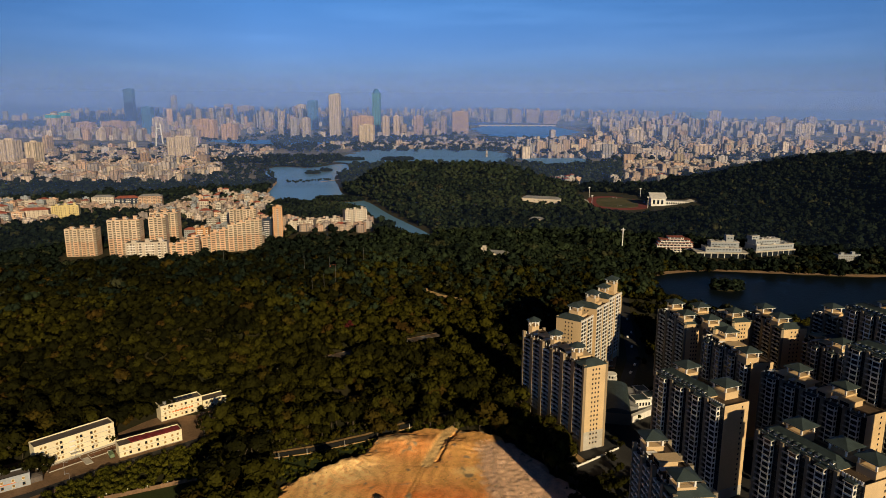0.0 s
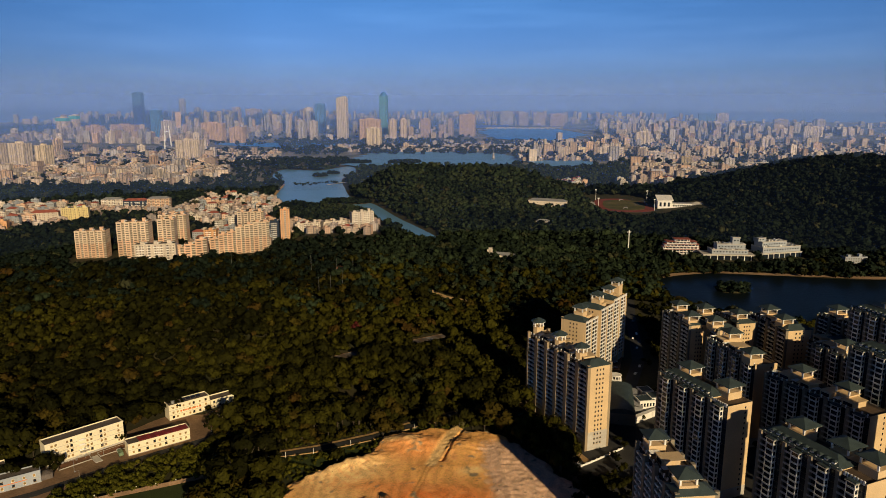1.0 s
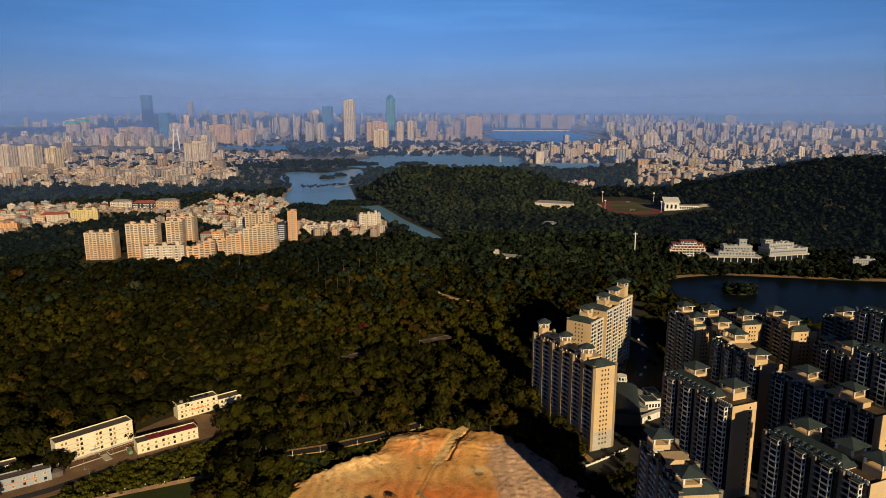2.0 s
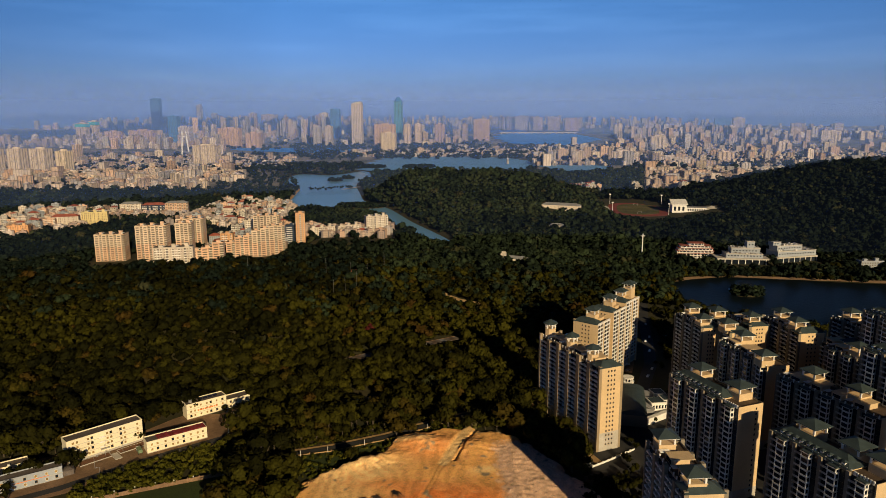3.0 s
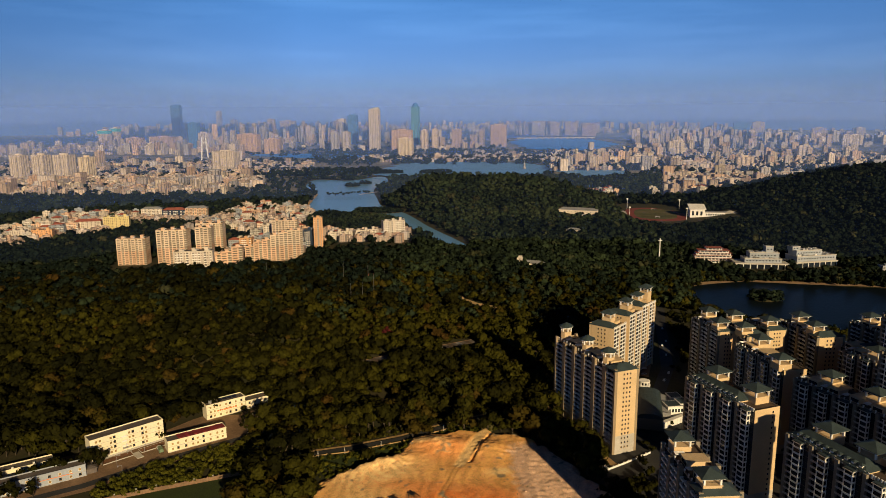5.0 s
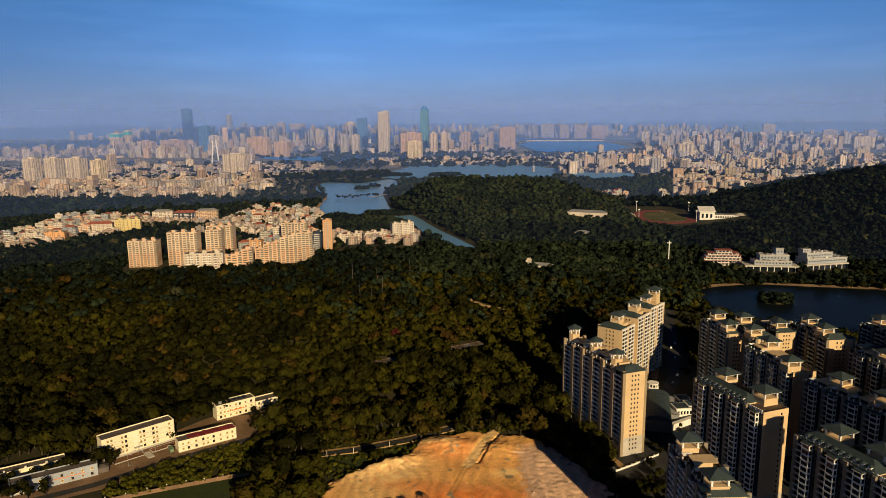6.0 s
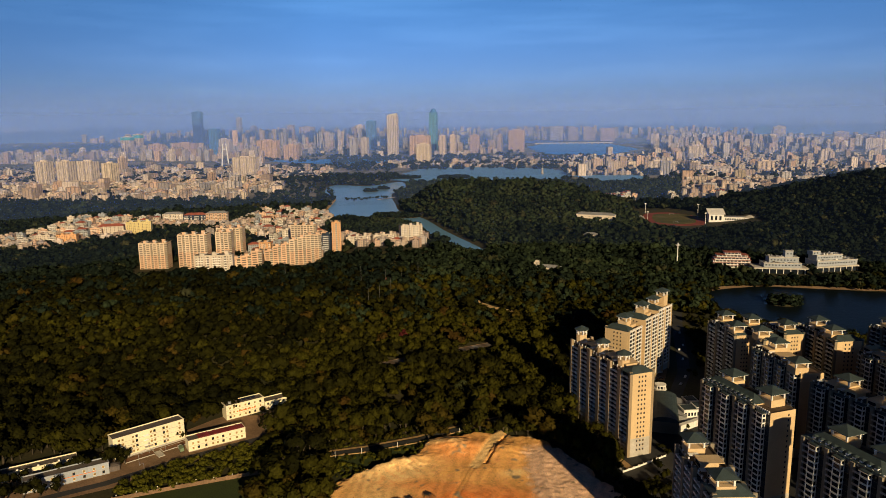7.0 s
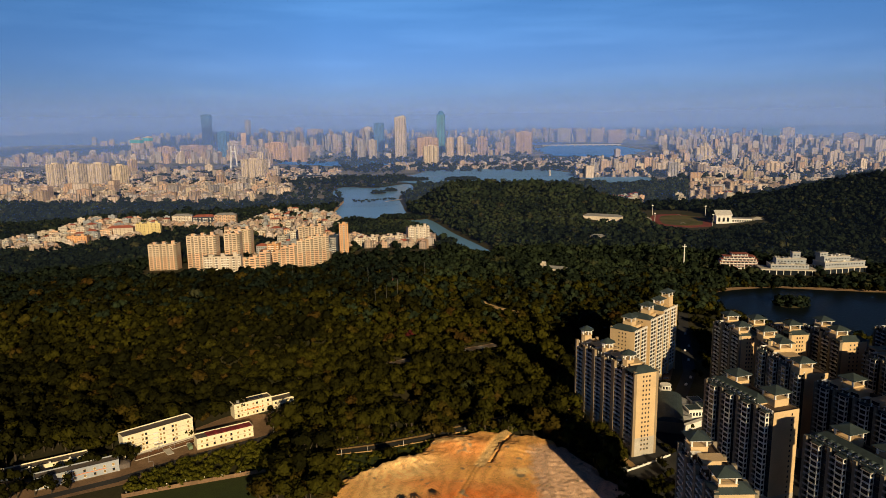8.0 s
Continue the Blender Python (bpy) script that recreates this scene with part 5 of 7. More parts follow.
t, h = compound_block(-180, 402, 35, 37, 9, 2, 3.3, 0.6, "two-storey cream building with maroon roof sheets", (0.08, 0.17, 0.3, 0.42, 0.5, 0.6, 0.72, 0.84, 0.93))
sh = shared("roof_sheet", lambda: Geo().box(-1.1, -3.0, 0, 1.1, 3.0, 0.5, 0, True), MAROON)
for k in range(12):
    part("roof_sheet", sh, MAROON, t, "", pose(8 + k * 2.5, 4.2 + rp.uniform(-0.6, 0.6), h + 0.3, 0, rp.uniform(-8, 8), rp.uniform(-6, 6)))
t, h = compound_block(-172, 450, 38, 28, 9, 3, 3.3, 0.5, "three-storey cream building with orange sign and solar panels", (0.1, 0.2, 0.35, 0.5, 0.6, 0.75, 0.9))
for k in range(4):
    part("solar_panel", Geo().box(-1.5, -1.2, 0, 1.5, 1.2, 0.12, 0, True), PANEL, t, "", pose(11 + k * 3.5, 4.5, h + 1.0, 20))
for k in range(9):
    part("sign_bar", Geo().box(-0.55, -0.14, 0, 0.55, -0.02, 1.0, 0, True), SIGN, t, "", pose(8.0 + k * 1.6, 0, 4.7))
part("water_tank", Geo().ring(4, 4, 1.2, h, 1.2, h + 2, 12), STEEL, t)
LIME = mat("lime_plaster", (0.62, 0.68, 0.22), 0.8, 0.15, 0.2, 1.5)
t, h = compound_block(-149.5, 467.6, 38, 17, 9, 2, 3.0, 0.3, "low cream annex with lime-green end", (0.15, 0.4, 0.65, 0.85))
part("end_panel", Geo().box(17.0, 0.2, 0.3, 17.12, 8.8, h - 0.2), LIME, t)
t, h = compound_block(-255, 349, 34, 45, 8, 2, 3.3, 0.4, "white two-storey roadside building with red sign band", (0.08, 0.2, 0.33, 0.45, 0.58, 0.7, 0.82, 0.93), ROOF, OFFWHITE)
part("sign_band", Geo().box(20, -0.15, 3.6, 38, -0.02, 4.1, 0, True), SIGN, t)
part("lean_to", Geo().box(45.2, 1, -1, 51, 7, 3.2).hip(44.9, 0.6, 51.4, 7.4, 3.2, 4.6, 0), ROOF, t, "dark lean-to shed")
t, h = compound_block(-293, 351, 34, 60, 8, 1, 4.2, 0.3, "long low pale yellow hall with roof vents", (0.1, 0.3, 0.5, 0.7, 0.9))
for k in range(5):
    part("roof_vent", Geo().box(-0.6, -0.6, 0, 0.6, 0.6, 1.3), WHITE, t, "", pose(6 + k * 11, 1.2, h))

patch("yard", YARDP, 0.25, YARD, "bare yard with worn concrete and soil", "yard")
def strip(name, pts, w, z, material, label, category="road", kind="structure"):
    v = []
    for i, p in enumerate(pts):
        a, b = Vector(pts[max(i - 1, 0)]), Vector(pts[min(i + 1, len(pts) - 1)])
        n = (b - a).normalized()
        n = Vector((-n.y, n.x)) * w / 2
        for s in (1, -1):
            q = Vector(p) + n * s
            v.append((q.x, q.y, land(q.x, q.y) + z))
    return sheet(name, v, [(2 * i, 2 * i + 1, 2 * i + 3, 2 * i + 2) for i in range(len(pts) - 1)], material, label, category, kind)


strip("road_compound", [(-270, 326), (-214, 362), (-190, 384), (-165, 404), (-140, 422), (-132, 434)], 6, 0.35, ASPH, "grey compound road with dusty edges")
strip("road_yard", [(-136, 426), (-146, 442), (-152, 456), (-140, 466)], 5, 0.36, YARD, "pale lane to the rear building")


def lamp_post(x, y, yaw=0, hgt=8.0):
    t = thing("street_lamp", x, y, land(x, y), yaw, "slender grey street lamp with one arm", "street lamp", "compound lamps")
    part("pole", shared("lamp_pole", lambda: Geo().ring(0, 0, 0.11, 0, 0.07, hgt, 8), STEEL), STEEL, t)
    part("arm", shared("lamp_arm", lambda: Geo().box(-0.06, -0.06, hgt - 0.14, 1.8, 0.06, hgt, 0, True), STEEL), STEEL, t)
    part("head", shared("lamp_head", lambda: Geo().box(1.4, -0.2, hgt - 0.3, 2.4, 0.2, hgt - 0.05, 0, True), STEEL), STEEL, t)


for x, y, a in ((-204, 384, 20), (-195, 372, 200), (-136, 424, 160), (-144, 446, 30), (-138, 444, 200), (-205, 400, 20), (-196, 404, 20)):
    lamp_post(x, y, a)

BED = mat("red_soil_bed", (0.20, 0.10, 0.055), 0.95, 0.4, 0.2, 1.5, 0.4)
for x, y, w, dd in ((-214, 386, 19, 7), (-197, 402, 17, 6), (-184, 414, 10, 5), (-140, 446, 9, 8)):
    t = thing("planting_bed", x, y, 0.25, 44, "planting bed of reddish soil with pale kerb", "planting bed", "yard beds")
    part("soil", Geo().box(0.3, 0.3, 0, w - 0.3, dd - 0.3, 0.35), BED, t)
    for a in ((0, 0, w, 0.3), (0, dd - 0.3, w, dd), (0, 0.3, 0.3, dd - 0.3), (w - 0.3, 0.3, w, dd - 0.3)):
        part("kerb", Geo().box(a[0], a[1], 0, a[2], a[3], 0.45), STONE, t)
t = thing("ramp", -199, 400, 0.2, 44, "pale concrete ramp to the entrance", "ramp")
part("slab", Geo().box(-2, -6, 0, 2, 3, 0.5), STONE, t)
# truck in the yard
t = thing("truck", -186, 404, 0.3, 125, "parked green truck with canvas cover", "truck")
TARP = mat("green_canvas", (0.18, 0.26, 0.16), 0.9, 0.3, 0.5, 3.0)
part("cargo_box", Geo().box(-4, -1.2, 1.1, 1.6, 1.2, 3.2), TARP, t, "green canvas cover")
part("cab", Geo().box(1.8, -1.15, 0.8, 3.9, 1.15, 2.4).hip(1.8, -1.15, 3.7, 1.15, 2.4, 3.0), WHITE, t)
part("windscreen", Geo().box(3.88, -1.0, 1.6, 3.95, 1.0, 2.3, 0, True), GLASS, t)
for wx in (-2.8, -1.6, 2.9):
    for wy in (-1.1, 1.1):
        g = Geo().ring(0, 0, 0.5, -0.15, 0.5, 0.15, 12)
        part("wheel", g, ASPH, t, "", pose(wx, wy, 0.5, 90))

# the long garden wall and the lawn in front of it
def wall_line(name, pts, h, th, material, label, gap=6.0):
    t = thing(name, pts[0][0], pts[0][1], 0, 0, label, "wall")
    for a, b in zip(pts[:-1], pts[1:]):
        a, b = Vector(a), Vector(b)
        n = max(1, int((b - a).length / gap))
        yaw = math.degrees(math.atan2(b.y - a.y, b.x - a.x))
        for k in range(n):
            p = a + (b - a) * k / n - Vector(pts[0])
            ln = (b - a).length / n
            z = land(p.x + pts[0][0], p.y + pts[0][1])
            part("panel", Geo().box(0.2, -th / 2, -1, ln, th / 2, h), material, t, "", pose(p.x, p.y, z, 0, 0, yaw))
            part("pier", Geo().box(-0.3, -th, -1, 0.3, th, h + 0.5), material, t, "", pose(p.x, p.y, z, 0, 0, yaw))
    return t


wall_line("garden_wall", [(-200, 343), (-172, 356), (-120, 378)], 2.4, 0.35, YARD, "weathered tan garden wall with piers")
for k in range(9):
    u = k / 8
    t = thing("wall_lamp", -198 + 77 * u, 344 + 33.5 * u + (1.5 if 0.2 < u < 0.6 else 0), 2.3, 0, "small white globe lamp on the garden wall", "lamp", "garden wall lamps")
    part("stem", shared("wall_lamp_stem", lambda: Geo().ring(0, 0, 0.1, 0, 0.1, 0.7, 6), STEEL), STEEL, t)
    part("globe", shared("wall_lamp_globe", lambda: Geo().ring(0, 0, 0.18, 0.7, 0.34, 0.95, 10).ring(0, 0, 0.34, 0.95, 0.15, 1.3, 10), WHITE), WHITE, t)
patch("lawn", LAWN, 0.2, GRASS, "dark green lawn", "lawn")

# ---- bare orange earth ----
RAMP = [(25, 440), (16, 416), (9, 397), (4, 383)]
TRACK = [(4, 384), (2, 380), (-1.6, 366), (-8, 344), (-12, 318)]


def off_line(x, y, pts):
    d = 99.0
    for (x1, y1), (x2, y2) in zip(pts, pts[1:]):
        t = max(0, min(1, ((x - x1) * (x2 - x1) + (y - y1) * (y2 - y1)) / ((x2 - x1) ** 2 + (y2 - y1) ** 2)))
        d = min(d, math.hypot(x - x1 - t * (x2 - x1), y - y1 - t * (y2 - y1)))
    return d


def mound(x, y, cx, cy, rx, ry, turn=0.0):
    c, s = math.cos(turn), math.sin(turn)
    u, v = (x - cx) * c + (y - cy) * s, (y - cy) * c - (x - cx) * s
    return math.exp(-((u / rx) ** 2 + (v / ry) ** 2))


def earth(x, y):
    """Height of the tipped earth: a flat working floor with rough banks, a mound, a gravel slope and a sunken track."""
    d = off_line(x, y, DIRT + DIRT[:1])
    if not inside(x, y, DIRT):
        d = -d
    n1 = noise.noise((x / 9, y / 9, 2.0))
    n2 = noise.noise((x / 3, y / 3, 5.0))
    rim = d + 3.5 * n1 + 2.0 * n2
    z = 3.4 * max(0.0, min(1.0, rim / 5.0)) ** 0.7 - 0.6
    on_it = max(0.0, min(1.0, rim / 4.0))
    ridge = 1 - abs(noise.noise((x / 5, y / 5, 7.0))) * 2
    bank = mound(x, y, -9, 409, 17, 9) * 3.4 + mound(x, y, -44, 384, 20, 6, 0.45) * 3.0 + mound(x, y, 24, 404, 11, 10) * 2.6
    z += on_it * bank * (0.92 + 0.12 * ridge)
    gravel = max(0.0, min(1.0, (x - 36 - 2 * n1) / 9)) * max(0, min(1, (425 - y) / 30))
    z += on_it * gravel * (1.2 + 0.25 * n2)
    tr = off_line(x, y, TRACK) + 0.6 * n2
    rd = off_line(x, y, RAMP)
    east = x > 4 + (y - 383) * 0.37
    if rd < 9:      # a straight ramp, packed level, with a washed-out ditch on its east side
        f = max(0.0, min(1.0, (4.2 - rd) / 1.4))
        z = z * (1 - f) + f * (2.6 + 0.10 * n2 - 0.5 * max(0, (y - 420) / 20))
        if east and y > 386:
            z -= on_it * 1.7 * math.exp(-((rd - 4.9 - 0.8 * n2) / 0.9) ** 2)
    if y <= 384:
        z -= on_it * 0.25 * math.exp(-((abs(tr) - 1.3) / 0.5) ** 2)
    z += on_it * (0.28 * ridge * min(1.0, 0.25 + bank) + 0.08 * n2 + 0.6 * noise.noise((x / 18, y / 18, 4.0)))
    return z


SAND, CLAY, OCHRE, PINK, RED, WEED = (Vector(c) for c in ((0.88, 0.60, 0.27), (0.82, 0.35, 0.11), (0.82, 0.44, 0.14), (0.78, 0.52, 0.35), (0.78, 0.24, 0.06), (0.10, 0.09, 0.03)))


def soil(x, y):
    """Colour of the tipped soils: sand, clay, ochre floor, pink gravel and weeds at the edge."""
    w1, w2, w3 = noise.noise((x / 11, y / 11, 1.0)), noise.noise((x / 4, y / 4, 3.0)), noise.noise((x / 1.3, y / 1.3, 8.0))
    c = OCHRE.copy()

    def to(col, f):
        nonlocal c
        c = c.lerp(col, max(0.0, min(1.0, f)))

    to(CLAY, 1.6 * mound(x, y, -8, 404, 18, 15) + 0.5 * w2)
    to(SAND, 1.7 * mound(x, y, -46, 373, 24, 13, 0.45) + 0.3 * w2)
    to(SAND, 1.3 * mound(x, y, -14, 412, 14, 6) - 0.2 + 0.4 * w1)
    to(CLAY, 1.5 * mound(x, y, -4, 356, 40, 7 + 3 * w1, -0.1) + 0.4 * w2)
    to(RED, 1.5 * mound(x, y, 6, 344, 32, 9 + 5 * w1) + 0.4 * w2)
    to(SAND, 1.2 * mound(x, y, 28, 375, 8, 4, 0.2) + 0.3 * w2)
    to(SAND, 0.7 * mound(x, y, -50, 345, 16, 14))
    to(PINK, (x - 34 - 4 * w1 - 5 * w2) / 6.0 * max(0, min(1, (412 - y) / 14)))
    to(OCHRE * 0.86, 0.6 * math.exp(-(off_line(x, y, TRACK) / 1.8) ** 2))
    to(SAND * 0.86, 1.1 * math.exp(-(off_line(x, y, RAMP) / 3.4) ** 4))
    to(Vector((0.30, 0.24, 0.15)), 3.0 * (w1 + w2 - 0.62))
    d = off_line(x, y, DIRT + DIRT[:1]) * (1 if inside(x, y, DIRT) else -1)
    to(WEED, (1.5 - d + 6 * w2) / 3 if x < 40 else (-d + 4 * w2) / 3)
    return c * (1.17 + 0.26 * w3)


step = 0.75
xs = [-96 + step * k for k in range(int(204 / step))]
ys = [318 + step * k for k in range(int(132 / step))]
ev = [(x, y, earth(x, y)) for y in ys for x in xs]
nx = len(xs)
ef = [(j * nx + i, j * nx + i + 1, (j + 1) * nx + i + 1, (j + 1) * nx + i) for j in range(len(ys) - 1) for i in range(nx - 1)]
heap = sheet("earth_heap", ev, ef, EARTH, "tipped orange earth with pale sandy banks and wheel tracks", "earth")
heap.data.shade_smooth()
tone = heap.data.attributes.new("soil", "FLOAT_COLOR", "POINT")
tone.data.foreach_set("color", [k for y in ys for x in xs for k in (*soil(x, y), 1.0)])
# loose clods and stones, thick on the gravel slope and along the rough banks
def stones(name, spots, material, label):
    ico = [(1, 0, 0), (0, 1, 0), (-1, 0, 0), (0, -1, 0), (0, 0, 0.8), (0, 0, -0.6)]
    tri = [(0, 1, 4), (1, 2, 4), (2, 3, 4), (3, 0, 4), (1, 0, 5), (2, 1, 5), (3, 2, 5), (0, 3, 5)]
    g = Geo()
    q = random.Random(len(spots))
    for x, y, z, s in spots:
        a = q.uniform(0, 6.3)
        v = []
        for i, j, k in ico:
            w = s * q.uniform(0.6, 1.3)
            v.append((x + (i * math.cos(a) - j * math.sin(a)) * w, y + (i * math.sin(a) + j * math.cos(a)) * w, z + k * w))
        g.add(v, tri)
    return tagged(new(name, g.mesh(name, material)), label, "stones", "", "stuff")


GRAVEL = mat("pink_gravel", (0.72, 0.50, 0.36), 0.95, 0.35, 0.3, 2.0, 0.3, island=0.5)
CLOD = mat("dry_clods", (0.60, 0.34, 0.14), 0.95, 0.35, 0.3, 2.0, 0.3, island=0.5)
rs = random.Random(41)
gravel, clods = [], []
for _ in range(2600):
    x, y = rs.uniform(34, 92), rs.uniform(330, 412)
    if inside(x, y, DIRT) and rs.random() < min(1, (x - 32) / 10):
        gravel.append((x, y, earth(x, y), rs.uniform(0.12, 0.34) * (2 if rs.random() < 0.05 else 1)))
for _ in range(2600):
    x, y = rs.uniform(-84, 50), rs.uniform(325, 434)
    d = off_line(x, y, DIRT + DIRT[:1])
    if inside(x, y, DIRT) and rs.random() < 0.2 + math.exp(-(d / 7) ** 2):
        clods.append((x, y, earth(x, y), rs.uniform(0.12, 0.36) * (2 if rs.random() < 0.06 else 1)))
stones("gravel", gravel, GRAVEL, "loose pinkish broken stone on the slope")
stones("clods", clods, CLOD, "loose clods of orange earth")
strip("verge", [(-94, 388), (-64, 397), (-31, 412), (-2, 434), (20, 442)], 24, 0.12, GRASS, "weedy verge beside the earth heap", "verge")
strip("road_wood", [(-130, 388), (-90, 401), (-66, 408), (-32, 423), (-2, 442), (25, 456), (50, 470)], 4.5, 0.3, ASPH, "narrow shaded lane along the wood")
strip("lane_edge", [(-112, 397), (-90, 404.5), (-67, 411.5), (-34, 426.5), (-4, 445.5), (22, 459)], 2.2, 0.42, TANPATH, "pale dusty edge of the lane", "road edge")
wall_line("lane_kerb_wall", [(-92, 397), (-66, 403.5), (-32, 418.5), (-2, 437.5), (10, 444)], 0.6, 0.5, TANPATH, "low pale concrete wall beside the lane", 9.0)
for x, y in ((-84, 397), (-46, 411), (-6, 434), (-68, 402)):
    t = thing("fence_post", x, y, 0, 0, "white concrete post beside the lane", "post", "lane posts")
    part("shaft", shared("post_shaft", lambda: Geo().ring(0, 0, 0.16, -1, 0.12, 4.2, 8), WHITE), WHITE, t)
# lifted 2.2 m and widened, so that it shows from the camera
strip("forest_path", [(5, 724), (14, 708), (24, 698), (38, 692), (56, 685)], 8, 2.2, PATH, "bare sandy path raised above the wooded slope", "path")
for a in ((8, 712, 9), (20, 698, 10), (30, 690, 10), (45, 684, 9), (24, 684, 9), (38, 676, 8)):
    BUILT.append(a)
strip("bare_soil", [(-72, 476), (-40, 483)], 6, 0.5, PATH, "bare reddish soil among trees", "soil")
BUILT += [(-64, 477, 6), (-48, 481, 6), (-70, 474, 5), (-40, 470, 5)]
def carport(x, y, yaw, w, d):
    """A long flat-roofed open shelter: patched grey roof panels on posts."""
    t = thing("carport", x, y, land(x, y), yaw, "long open shelter with patched grey flat roof among trees", "carport", "forest shelters")
    c, q = math.cos(radians(yaw)), math.sin(radians(yaw))
    for k in range(int(w / 7) + 1):
        u = -w / 2 + 7 * k
        BUILT.append((x + u * c, y + u * q, d * 0.75))
        BUILT.append((x + u * c, y + u * q - 9, 7.0))
        for b in (-d / 2 + 0.4, d / 2 - 0.4):
            part("post", shared("carport_post", lambda: Geo().box(-0.12, -0.12, -1, 0.12, 0.12, 2.6), STEEL), STEEL, t, "", pose(max(-w / 2 + 0.4, min(w / 2 - 0.4, u)), b, 0))
    n = int(w / 4)
    for k in range(n):
        a = -w / 2 + w * k / n
        part("roof_panel", Geo().box(a + 0.04, -d / 2, 2.6 + 0.05 * (k % 3), a + w / n - 0.04, d / 2, 2.85 + 0.05 * (k % 3), 0, True), (ROOF, SLATE, ROOF, TERRACE)[k * 7 % 4], t)
    part("edge_beam", Geo().box(-w / 2, d / 2 + 0.02, 2.4, w / 2, d / 2 + 0.3, 3.1, 0, True), YARD, t, "tan concrete edge")


carport(-54, 546, 36, 36, 9)
carport(6, 576, 30, 30, 8)
carport(78, 566, 20, 16, 7)
for q in ((-68, 474, 8), (-56, 478, 8), (-46, 482, 8), (-60, 464, 6), (-48, 470, 6)):
    BUILT.append(q)

# ---- estate ground, road, clubhouse, wall ----
patch("estate_ground", ESTATE, 0.2, ASPH, "shaded paved ground of the estate", "pavement")
strip("road_estate", [(140, 470), (158, 500), (178, 545), (192, 600), (206, 660), (226, 730), (250, 745)], 10, 0.4, ASPH, "shaded road beside the towers")
strip("car_park", [(150, 530), (168, 580), (176, 630)], 16, 0.35, YARD, "car park beside the road")
t = thing("clubhouse", 138, 458, 0.2, 0, "low clubhouse with dark curved roof and white flat-roofed wings", "clubhouse")
g = Geo()      # barrel roof over the long hall
for k in range(10):
    a0, a1 = math.pi * k / 10, math.pi * (k + 1) / 10
    g.add([(-9 * math.cos(a), y, 8 + 3.6 * math.sin(a)) for y in (-24, 24) for a in (a0, a1)], [(1, 0, 2, 3)])
for y, turn in ((-24, 1), (24, -1)):
    g.add([(-9 * math.cos(math.pi * k / 10), y, 8 + 3.6 * math.sin(math.pi * k / 10)) for k in range(11)], [tuple(range(11))[::turn]])
yawed = pose(0, 0, 0, 0, 0, -14)
part("hall", Geo().box(-9, -24, -1, 9, 24, 8.05), SHADE_TAUPE, t, "hall wall in shade-darkened taupe", yawed)
part("roof", g, TILE, t, "dark curved sheet roof", yawed)
# the roof's lit side, built as a separate strip in a lighter colour
part("side_roof", Geo().add([(9, -6, 7.2), (15, -6, 5.6), (15, 24, 5.6), (9, 24, 7.2), (9, -6, 7.6), (15, -6, 6.0), (15, 24, 6.0), (9, 24, 7.6)], [(0, 1, 5, 4), (1, 2, 6, 5), (2, 3, 7, 6), (3, 0, 4, 7), (4, 5, 6, 7)]).box(9.02, -5.8, -1, 14.8, 23.8, 5.6), SLATE, t, "lighter grey-green strip for the roof's sunlit side", yawed)
for x, y, w, d, hh in ((12, 2, 11, 9, 8.6), (21.5, 5, 10, 9, 9.4), (20, 22, 8, 8, 7)):
    wing = part("wing", Geo().box(0, 0, -1, w, d, hh), WHITE, t, "white flat-roofed wing", pose(x, y - 8, 0, 0, 0, 8))
    part("cornice", Geo().box(-0.6, -0.6, hh, w + 0.6, d + 0.6, hh + 0.6, 0, True), WHITE, wing)
    part("roof", Geo().box(0.2, 0.2, hh + 0.6, w - 0.2, d - 0.2, hh + 0.75), TILE, wing, "dark roof panel")
    for k in range(int(w / 2.2)):
        part("window", shared("club_window", lambda: window_geo(1.3, 2.4), WHITE, GLASS), WHITE, wing, "", pose(1.4 + k * 2.2, 0, hh - 4.0))
g = Geo().ring(0, 0, 4.2, -1, 4.2, 7.5, 20)
g.ring(0, 0, 4.6, 7.5, 4.6, 8.2, 20).ring(0, 0, 4.2, 10.6, 4.2, 11.4, 20)
rot = part("rotunda", g, WHITE, t, "white round lookout", pose(7, 37, 0))
for k in range(10):
    part("column", shared("club_column", lambda: Geo().ring(0, 0, 0.4, 8.2, 0.4, 10.6, 8), WHITE), WHITE, rot, "", pose(3.7 * math.cos(0.628 * k), 3.7 * math.sin(0.628 * k), 0))
part("core", Geo().ring(0, 0, 2.6, 8.2, 2.6, 10.6, 12), GLASS, rot)
for k in range(9):
    part("terrace_bay", shared("club_terrace", lambda: Geo().box(-1.6, -1.4, -1, 1.6, 1.4, 4.2).box(-1.8, -1.6, 4.2, 1.8, 1.6, 4.6, 0, True), WHITE), WHITE, t, "", pose(2 + 2.9 * k, -22 + 1.9 * k, 0, 0, 0, 33))
wall_line("estate_wall", [(63, 470), (66, 460), (76, 433), (86, 405), (93, 381), (104, 388), (124, 402)], 1.3, 0.35, WHITE, "white estate wall with piers", 4.0)
strip("estate_garden_path", [(68, 472), (72, 462), (80.5, 434), (90.5, 405), (98.5, 385)], 5, 0.45, TANPATH, "tan paved garden path below the tower", "path")

